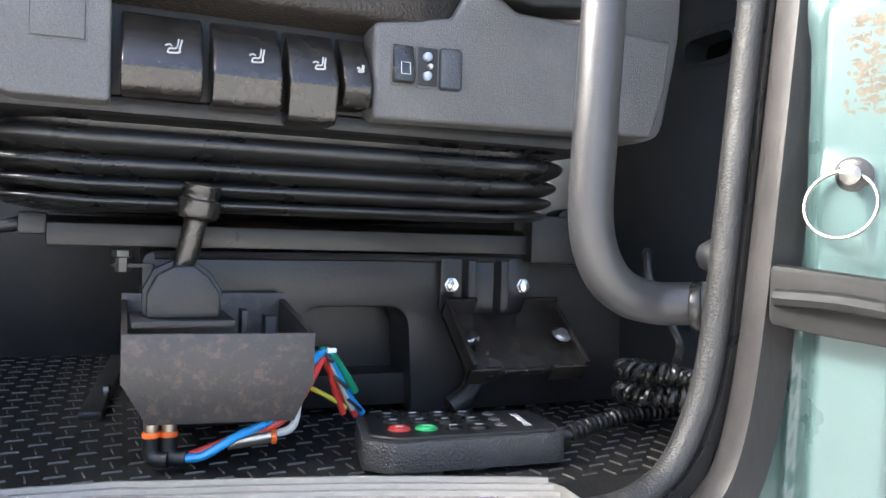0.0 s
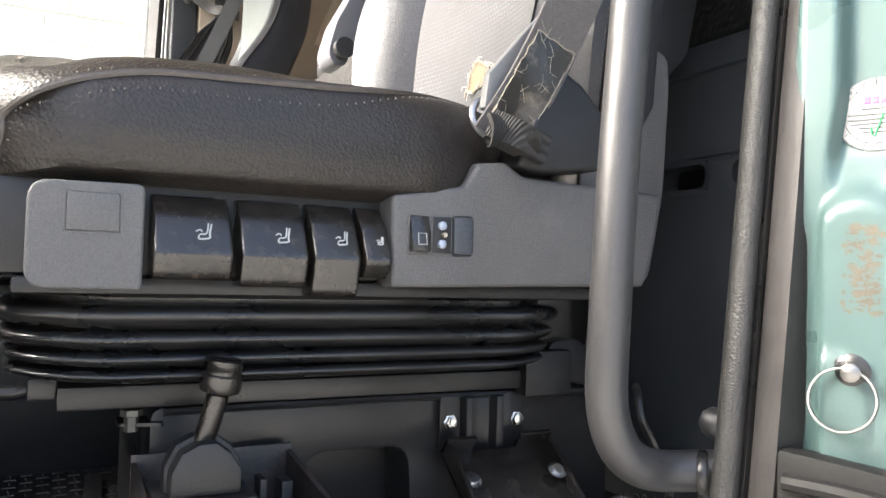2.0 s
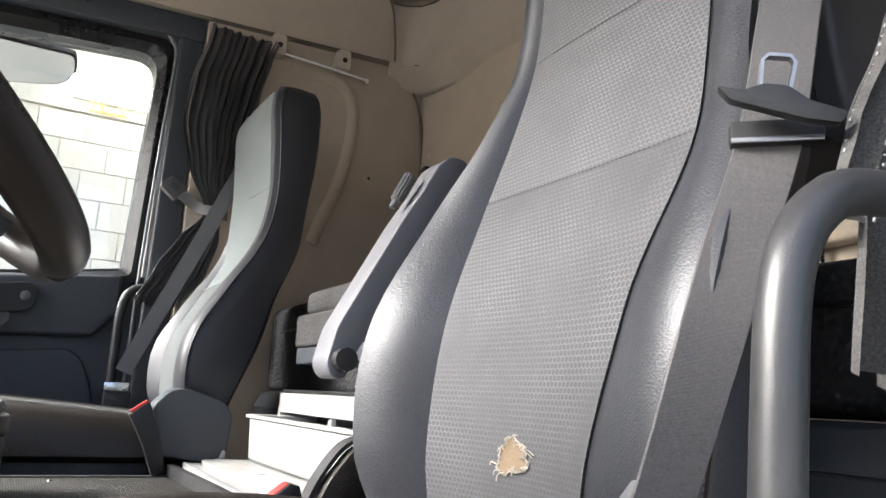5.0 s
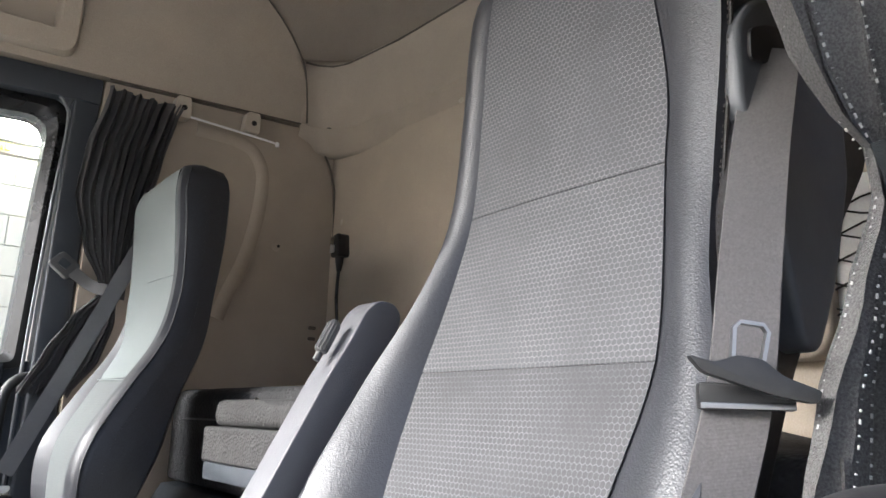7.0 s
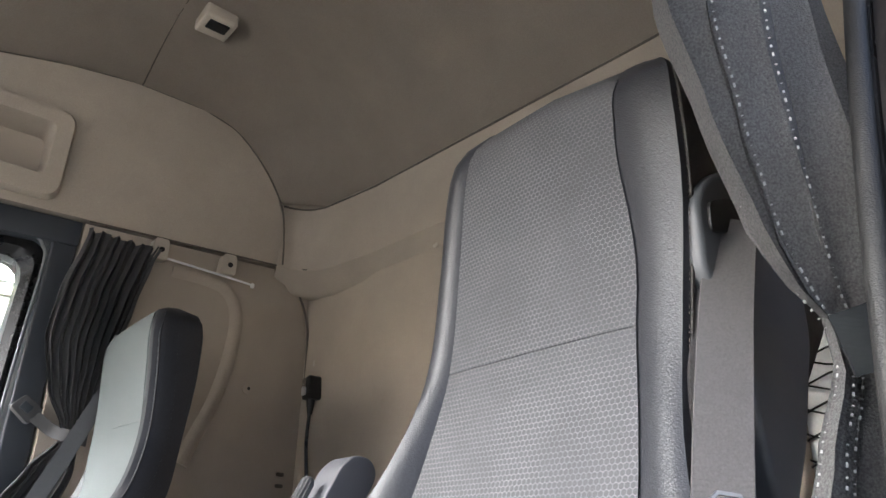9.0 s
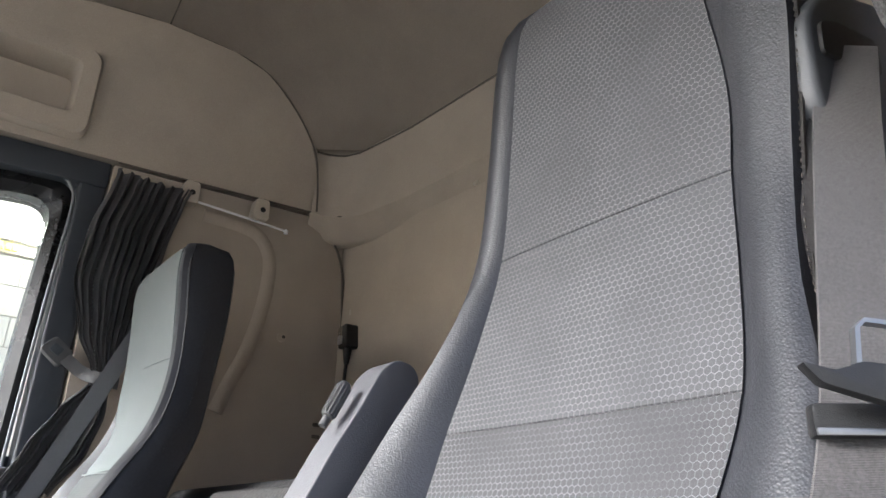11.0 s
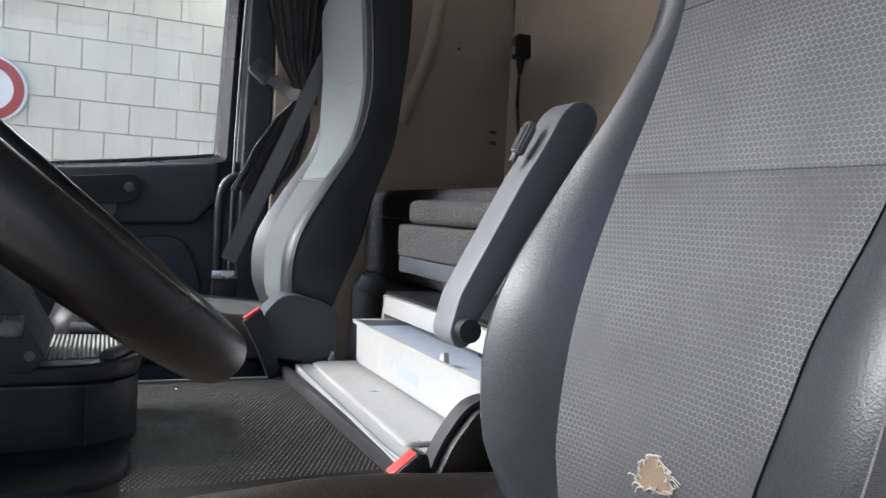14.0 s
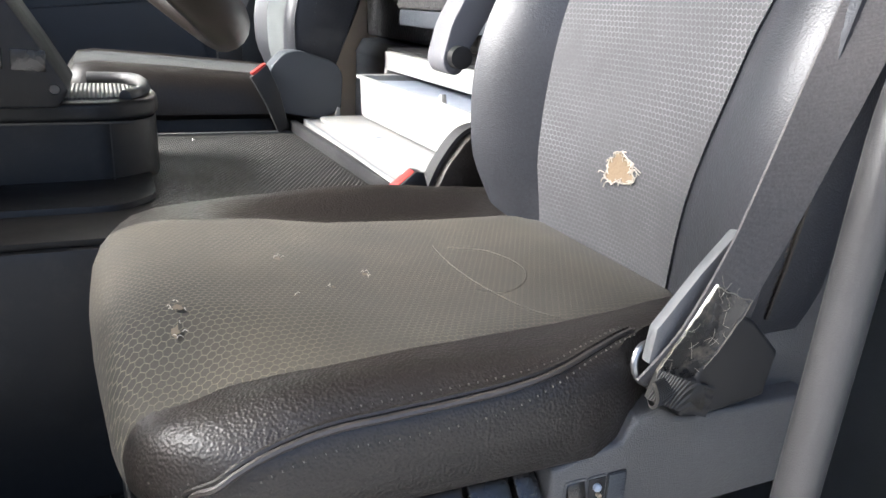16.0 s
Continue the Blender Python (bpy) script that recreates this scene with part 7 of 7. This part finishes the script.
def on_wheel(a, r, h=0.0):
    """a: degrees from the lowest point of the rim."""
    return WC + WV * (r * math.cos(radians(a))) + WU * (r * math.sin(radians(a))) + WN * h


part("rim", sweep([on_wheel(k * 5, WR) for k in range(72)], [(0.0155 * math.cos(q), 0.0185 * math.sin(q)) for q in [k * math.pi / 8 for k in range(16)]], up=tuple(WN), closed=True), WHEEL, sw, "black leather rim")
part("hub", lathe([(0.10, -0.05), (0.108, -0.03), (0.1, -0.012), (0.06, -0.004), (0.01, 0.0)], WC - WN * 0.01, tuple(WN), 32), PLASTIC_DARK, sw)
for a in (-38, 38, -105, 105):
    p0, p1, p2 = on_wheel(a, 0.07, -0.03), on_wheel(a * 0.95, 0.15, -0.02), on_wheel(a * 0.9, 0.228, -0.002)
    spk = part("spoke", strip([p0, p1, p2], 0.05, 0.016, tuple((p2 - p0).cross(WN).normalized())), PLASTIC_DARK, sw)
    part("accent", strip([on_wheel(a * 0.97, 0.14, -0.008), on_wheel(a * 0.93, 0.19, -0.002)], 0.018, 0.006, tuple((p2 - p0).cross(WN).normalized())), CHROME, spk, "silver accent")
part("column", lathe([(0.05, -0.4), (0.055, -0.1), (0.075, -0.05)], WC, tuple(WN), 20), PLASTIC_DARK, sw)

# ---- fridge between the seats ----
fr = thing("fridge", (0.5, 1.7, 0.465), "white pull-out cool box with its front lid folded open", "fridge")
lid = part("lid", prism(rounded([(0.36, 2.05), (0.345, 1.33), (0.50, 1.33), (0.56, 1.40), (0.56, 2.05)], 0.012, 3), "z", 0.466, 0.495, 0.005), WHITE, fr, "white open lid")
part("lid_edge", turned(box(0.336, 0.352, 1.33, 2.05, 0.4655, 0.492, 0.004), (0.345, 1.7, 0.47), rz=1.2), RAIL, lid, "dark grey lid edge")
part("lid_seal", tube([(0.362, 2.03, 0.495), (0.351, 1.4, 0.495), (0.36, 1.35, 0.495)], 0.0035, n=6, steps=2), GREY_TRIM, lid)
part("lid_panel", bevelled(prism(rounded([(0.392, 2.02), (0.378, 1.39), (0.55, 1.39), (0.55, 2.02)], 0.02, 3), "z", 0.495, 0.505), 0.004, 2), WHITE, lid)
part("lid_mark", lathe([(0.012, 0), (0.011, 0.001)], (0.44, 1.72, 0.505), (0, 0, 1), 16), MILKY, lid)
part("lid_catch", prism([(0.435, 0.495), (0.455, 0.495), (0.45, 0.521), (0.444, 0.523)], "y", 2.037, 2.043, 0.001), WHITE, lid)
body = part("body", joined(box(0.565, 0.95, 2.03, 2.05, 0.467, 0.657, 0.006), box(0.565, 0.95, 1.28, 1.30, 0.467, 0.657, 0.006), box(0.565, 0.95, 1.28, 2.05, 0.467, 0.487, 0.004), box(0.565, 0.95, 1.28, 2.05, 0.612, 0.657, 0.006), box(0.93, 0.95, 1.28, 2.05, 0.467, 0.657)), WHITE, fr, "white fridge body")
part("top_cover", box(0.575, 0.95, 1.27, 2.055, 0.6575, 0.665, 0.003), PLASTIC_DARK, fr, "black top of the fridge")
# sliding tray: hollow box
to = rounded([(0.478, 1.99), (0.478, 1.34), (0.80, 1.34), (0.80, 1.99)], 0.02, 4)
cx, cyy = 0.639, 1.665
bm = bmesh.new()
rr = []
for k, z in ((0.93, 0.508), (0.965, 0.514), (0.985, 0.598), (1.03, 0.60), (1.03, 0.606), (0.99, 0.607), (0.965, 0.604), (0.955, 0.588)):
    rr.append([bm.verts.new((cx + (p[0] - cx) * k, cyy + (p[1] - cyy) * (1 + (k - 1) * 0.55), z)) for p in to])
for r0, r1 in zip(rr, rr[1:]):
    for j in range(len(r0)):
        bm.faces.new((r0[j], r0[(j + 1) % len(r0)], r1[(j + 1) % len(r0)], r1[j]))
bm.faces.new(rr[0])
tr2 = part("tray", bm, WHITE, fr, "white sliding tray")
part("tray_cover", prism([(cx + (p[0] - cx) * 0.955, cyy + (p[1] - cyy) * 0.975) for p in to], "z", 0.588, 0.592), MILKY, tr2, "milky blue-grey tray cover")
part("tray_grip", bevelled(prism(rounded([(1.6, 0.535), (1.72, 0.535), (1.735, 0.57), (1.6, 0.575)], 0.01, 4), "x", 0.482, 0.4895), 0.003, 2), MILKY, tr2, "grip recess")
part("tray_knob", bevelled(prism([(1.505, 0.592), (1.53, 0.592), (1.526, 0.614), (1.512, 0.618)], "x", 0.49, 0.5), 0.002), WHITE, tr2)

# side cushion panel beside the driver's backrest
pk = thing("seat_side_pocket", (0.36, 1.24, 0.47), "black leather seat side panel with a grey edge", "seat panel")
part("panel", bevelled(prism(rounded([(0.355, 0.467), (0.45, 0.467), (0.46, 0.60), (0.42, 0.59), (0.385, 0.545), (0.365, 0.50)], 0.012, 3), "y", 1.235, 1.262), 0.004, 2), LEATHER, pk)
part("edge", strip([(0.35, 1.262, 0.467), (0.36, 1.262, 0.505), (0.38, 1.262, 0.55), (0.415, 1.262, 0.593), (0.46, 1.262, 0.605)], 0.03, 0.006, (0, 1, 0)), RAIL, pk, "pale grey edge band")

# ---- passenger seat ----
PB = [  # z, x of bolster front, x of back, half width, cloth half width, bolster depth
    (0.58, 0.36, 0.46, 0.21, 0.14, 0.02), (0.65, 0.337, 0.482, 0.235, 0.15, 0.03), (0.77, 0.345, 0.53, 0.24, 0.165, 0.032), (0.89, 0.41, 0.565, 0.225, 0.168, 0.028),
    (1.02, 0.49, 0.615, 0.215, 0.168, 0.018), (1.14, 0.521, 0.633, 0.205, 0.16, 0.014), (1.28, 0.521, 0.65, 0.203, 0.158, 0.008), (1.4, 0.513, 0.655, 0.199, 0.157, 0.006), (1.44, 0.517, 0.652, 0.193, 0.153, 0.005), (1.467, 0.528, 0.64, 0.178, 0.142, 0.003), (1.482, 0.541, 0.625, 0.158, 0.125, 0.001), (1.49, 0.56, 0.606, 0.13, 0.1, 0)]
PY = 2.325
ps = thing("passenger_chair", (0.25, PY, 0.45), "dark grey leather passenger seat with pale grey cloth", "seat")


def pback(cloth=None):
    rows = []
    z0, z1 = cloth if cloth else (0.58, 1.49)
    for i in range(41):
        z = z0 + (z1 - z0) * i / 40
        xf, xb, w, wi, b = smooth_table(PB, z)
        c = PY + 0.03 * (z - 0.7)
        g = w - wi
        th = xb - xf
        if cloth:
            o = 0.003 if 0 < i < 40 else -0.002
            k = soft(z, 1.0, 1.16)
            wf = wi + (w * 0.95 - wi) * k
            rows.append([(xf + b - o - 0.005 * (1 - (u / 6) ** 2) - (b + 0.002) * k * max(0.0, u / 6) ** 2, c + (wf if u > 0 else wi) * 0.992 * u / 6, z) for u in range(-6, 7)] + [(xf + b + 0.012, c + wi * 0.9, z), (xf + b + 0.012, c - wi * 0.9, z)])
        else:
            rows.append([(xf + d, c + y, z) for y, d in (
                (-wi, b), (-(wi + g * 0.15), b * 0.6), (-(wi + g * 0.45), 0.0), (-(wi + g * 0.75), 0.004), (-w * 0.985, 0.018), (-w, 0.035), (-w, th * 0.6), (-w * 0.96, th * 0.9), (-w * 0.8, th),
                (0, th * 1.03), (w * 0.8, th), (w * 0.96, th * 0.9), (w, th * 0.6), (w, 0.035), (w * 0.985, 0.018), (wi + g * 0.75, 0.004), (wi + g * 0.45, 0.0), (wi + g * 0.15, b * 0.6), (wi, b), (0, b - 0.002))])
    return loft(rows)


pb = part("backrest", pback(), LEATHER_GREY, ps, "dark leather backrest")
part("cloth_panel", pback((0.935, 1.475)), CLOTH_GREY, pb, "pale grey cloth centre")
part("cloth_panel", pback((0.6, 0.934)), CLOTH_MID, pb, "darker grey honeycomb cloth")
for z in (0.93, 1.19):
    xf, xb, w, wi, b = smooth_table(PB, z)
    c = PY + 0.03 * (z - 0.7)
    part("cross_seam", tube([(xf + b - 0.0035, c - wi, z - 0.004), (xf + b - 0.0085, c, z), (xf + b - 0.0035, c + wi, z + 0.004)], 0.0018, n=6), CLOTH_GREY, pb)
line = []
for k in range(15):
    z = 0.62 + k * 0.06
    xf, xb, w, wi, b = smooth_table(PB, z)
    line.append((xf + 0.018, PY + 0.03 * (z - 0.7) - w * 0.99, z))
part("edge_piping", tube(line, 0.003, n=6), LEATHER_GREY, pb)
part("stitching", stitches([(p[0] + 0.045, p[1] - 0.004, p[2]) for p in line], 0.005, 0.004), LEATHER, pb)
line = []
for k in range(15):
    z = 0.63 + k * 0.058
    xf, xb, w, wi, b = smooth_table(PB, z)
    line.append((xf + b * 0.75 - 0.001, PY + 0.03 * (z - 0.7) - (wi + 0.004), z))
# pale tube paints the bright line that light leaves along the bolster
part("edge_highlight", tube(line, 0.0042, n=6), CLOTH_GREY, pb, "pale piping that draws in the bolster's lit edge")
PC = [(2.10, -0.1, 0.40, 0.56, 0.50), (2.105, -0.13, 0.41, 0.585, 0.49), (2.125, -0.15, 0.42, 0.606, 0.485), (2.16, -0.16, 0.43, 0.618, 0.48), (2.22, -0.165, 0.44, 0.61, 0.48), (2.42, -0.165, 0.44, 0.61, 0.48), (2.49, -0.16, 0.43, 0.622, 0.48), (2.53, -0.15, 0.42, 0.61, 0.49), (2.55, -0.12, 0.4, 0.57, 0.5)]
rows = []
for k in range(31):
    y = 2.10 + 0.45 * k / 30
    xf, xr, zt, zb = lerp_table(PC, y)
    h = zt - zb
    rows.append([(x, y, z) for x, z in ((xf + 0.01, zb), (xf, zb + h * 0.4), (xf + 0.008, zb + h * 0.75), (xf + 0.03, zt - 0.006), (xf + 0.07, zt), (xf + 0.25, zt - 0.012), (xr - 0.12, zt - 0.03), (xr, zt - 0.045), (xr, zb))])
pcush = part("cushion", loft(rows), LEATHER, ps, "dark cushion with a dusty cloth top")
rows = []
for k in range(13):
    y = 2.17 + 0.3 * k / 12
    xf, xr, zt, zb = lerp_table(PC, y)
    o = 0.003 if 0 < k < 12 else -0.001
    rows.append([(x, y, z + o) for x, z in ((xf + 0.03, zt - 0.006), (xf + 0.07, zt), (xf + 0.25, zt - 0.012), (xr - 0.12, zt - 0.03), (xr, zt - 0.045))])
part("cushion_cloth", loft(rows, closed=False, caps=False), CLOTH_DARK, pcush)
part("base", box(-0.12, 0.40, 2.13, 2.55, FLOOR, 0.49, 0.01), PLASTIC_DARK, ps, "black seat plinth")
part("base_screw", lathe([(0.007, 0), (0.006, 0.002)], (0.335, 2.13, 0.478), (0, -1, 0), 12), RAIL, ps)
hb = part("hinge_cover", bevelled(prism(rounded([(0.285, 0.615), (0.30, 0.51), (0.40, 0.495), (0.455, 0.51), (0.46, 0.60), (0.44, 0.63), (0.355, 0.655), (0.32, 0.65)], 0.014, 3), "y", 2.045, 2.115), 0.008, 3), PLASTIC_BLUE, ps, "slate grey hinge cover")
pbk = part("buckle", bevelled(prism([(0.237, 0.594), (0.275, 0.624), (0.303, 0.56), (0.323, 0.48), (0.298, 0.465), (0.27, 0.534)], "y", 2.025, 2.05), 0.004, 2), PLASTIC_DARK, ps, "black buckle with a red button")
part("release_button", turned(box(0.237, 0.277, 2.027, 2.048, 0.608, 0.615, 0.002), (0.256, 2.04, 0.611), ry=-36), RED, pbk)

BELT_PALE = surface("pale grey belt webbing", (0.15, 0.148, 0.15), 0.5, var=0.1, bump=0.4, bump_scale=330, kind="Z", depth=0.0008)
pbelt = thing("passenger_belt", (0.4, 2.6, 1.0), "grey passenger seat belt with a chrome floor anchor", "seat belt")
part("webbing", strip([(0.62, 2.50, 1.5), (0.535, 2.548, 1.31), (0.455, 2.56, 1.11), (0.365, 2.57, 0.895), (0.28, 2.585, 0.69)], 0.046, 0.002, [(0.92, 0.1, -0.38)] * 5), BELT_PALE, pbelt)
part("anchor", box(0.235, 0.30, 2.58, 2.60, 0.635, 0.66, 0.004), CHROME, pbelt, "chrome belt anchor")
part("anchor_base", box(0.24, 0.31, 2.585, 2.63, 0.55, 0.635, 0.004), PLASTIC_DARK, pbelt)
pguide = thing("belt_stalk", (0.37, 2.66, 1.25), "grey buckle clip on the passenger door post", "buckle")
part("clip", turned(bevelled(prism(rounded([(0.325, 1.235), (0.395, 1.225), (0.40, 1.28), (0.335, 1.285)], 0.012, 4), "y", 2.64, 2.672), 0.005, 2), (0.36, 2.65, 1.255), ry=32), PLASTIC, pguide)
part("button", turned(box(0.345, 0.375, 2.635, 2.642, 1.245, 1.268, 0.002), (0.36, 2.65, 1.255), ry=32), PLASTIC_BLUE, pguide)
part("tie_band", strip([(0.385, 2.635, 1.235), (0.43, 2.615, 1.20), (0.47, 2.585, 1.185), (0.52, 2.59, 1.18)], 0.035, 0.003, (0.2, 0.2, 1)), PLASTIC, pguide)

# ---- curtains ----
TIE = surface("dark ribbed band", (0.016, 0.018, 0.019), 0.75, bump=0.4, bump_scale=300, kind="Z", spec=0.2)


def curtain(name, table, folds, label, fold_y, parent=None, depth_sign=1, seed=1):
    """Pleated cloth hanging down; table: z, left x, right x, y, fold depth."""
    random.seed(seed)
    n = folds * 10
    cuts, sizes = [0.0], [random.uniform(0.5, 1.5) for _ in range(folds)]
    for v in sizes:
        cuts.append(cuts[-1] + v / sum(sizes))
    amps = [random.uniform(0.45, 1.3) for _ in range(folds + 1)]
    drift = [random.uniform(-2.2, 2.2) for _ in range(folds + 1)]
    rows = []
    steps = 46
    zs = [table[0][0] + (table[-1][0] - table[0][0]) * i / steps for i in range(steps + 1)]
    up = sorted(table, key=lambda r: r[0])
    for z in zs:
        x0, x1, y, dep, skew = lerp_table(up, z)
        row = []
        for k in range(n + 1):
            t = k / n
            f = next(q for q in range(folds) if t <= cuts[q + 1] + 1e-9)
            u = (t - cuts[f]) / (cuts[f + 1] - cuts[f])
            a = (f + u) * 2 * math.pi + 0.8 * math.sin(3 * t + z * 4.0) + 0.5 * math.sin(u * math.pi) * math.sin(z * 9 + drift[f])
            amp = dep * (amps[f] + (amps[f + 1] - amps[f]) * u) * (1 + 0.25 * math.sin(z * 13 + drift[f] * 3))
            row.append((x0 + (x1 - x0) * t + 0.25 * dep * math.sin(2 * a), y + skew * (t - 0.5) + amp * math.sin(a) + dep * 0.8 * math.sin(5.0 * t + 6.0 * z), z + 0.006 * math.sin(a * 0.5 + 5 * t)))
        rows.append(row)
    bm = loft(rows, closed=False, caps=False)
    bmesh.ops.solidify(bm, geom=bm.faces[:], thickness=0.0015)
    return bm, rows


pc = thing("curtain_passenger", (0.5, 2.6, 1.75), "gathered charcoal curtain tied back beside the passenger window", "curtain")
bm, rows = curtain("cloth", [(1.8, 0.412, 0.64, 2.622, 0.012, 0.0), (1.782, 0.412, 0.632, 2.622, 0.006, 0.0), (1.75, 0.406, 0.622, 2.62, 0.011, 0.0), (1.6, 0.368, 0.592, 2.605, 0.016, 0.03), (1.45, 0.356, 0.562, 2.60, 0.016, 0.04), (1.3, 0.396, 0.532, 2.595, 0.013, 0.03), (1.21, 0.45, 0.507, 2.6, 0.007, 0.0), (1.17, 0.45, 0.50, 2.6, 0.006, 0.0), (1.1, 0.39, 0.503, 2.605, 0.009, 0.0), (1.0, 0.335, 0.478, 2.615, 0.012, 0.0), (0.89, 0.285, 0.41, 2.625, 0.013, 0.0)], 10, "", 2.6)
part("cloth", bm, CURTAIN, pc)
for k in (2, 22):
    part("stitching", stitches([(r[k][0], r[k][1] - 0.004, r[k][2]) for r in rows[4::3]], 0.006, 0.006, 0.001), STITCH, pc)
dc = thing("curtain_driver", (0.6, 0.58, 1.3), "charcoal curtain with white stitching tied back at the door pillar", "curtain")
bm, rows = curtain("cloth", [(1.8, 0.375, 0.72, 0.565, 0.016, -0.02), (1.5, 0.395, 0.70, 0.565, 0.02, -0.03), (1.342, 0.42, 0.69, 0.565, 0.02, -0.03), (1.24, 0.46, 0.68, 0.56, 0.018, -0.03), (1.145, 0.518, 0.67, 0.56, 0.02, -0.03), (1.106, 0.555, 0.665, 0.56, 0.014, -0.03), (1.082, 0.592, 0.66, 0.56, 0.009, -0.02), (1.04, 0.598, 0.66, 0.56, 0.009, -0.02), (0.96, 0.56, 0.67, 0.57, 0.011, -0.02), (0.875, 0.525, 0.68, 0.58, 0.013, -0.03), (0.80, 0.5, 0.69, 0.588, 0.013, -0.03)], 4, "", 0.56, seed=3)
part("cloth", bm, CURTAIN, dc)
for k in (2, 7, 16):
    part("stitching", stitches([(r[k][0], r[k][1] - 0.004, r[k][2]) for r in rows[::2]], 0.0048, 0.0042, 0.0011), STITCH, dc)
bm, rows = curtain("lower_layer", [(0.84, 0.53, 0.67, 0.6, 0.01, 0.02), (0.69, 0.515, 0.69, 0.605, 0.012, 0.03)], 3, "", 0.6, seed=5)
part("lower_layer", bm, CURTAIN, dc)
part("stitching", stitches([(r[1][0], r[1][1] - 0.004, r[1][2]) for r in rows[::3]], 0.0042, 0.0045, 0.0008), STITCH, dc)
part("tie_band", strip([(0.585, 0.56, 1.055), (0.61, 0.535, 1.068), (0.655, 0.532, 1.098), (0.71, 0.56, 1.145)], 0.054, 0.003, (-0.2, 0, 1)), TIE, dc, "dark tie-back band")
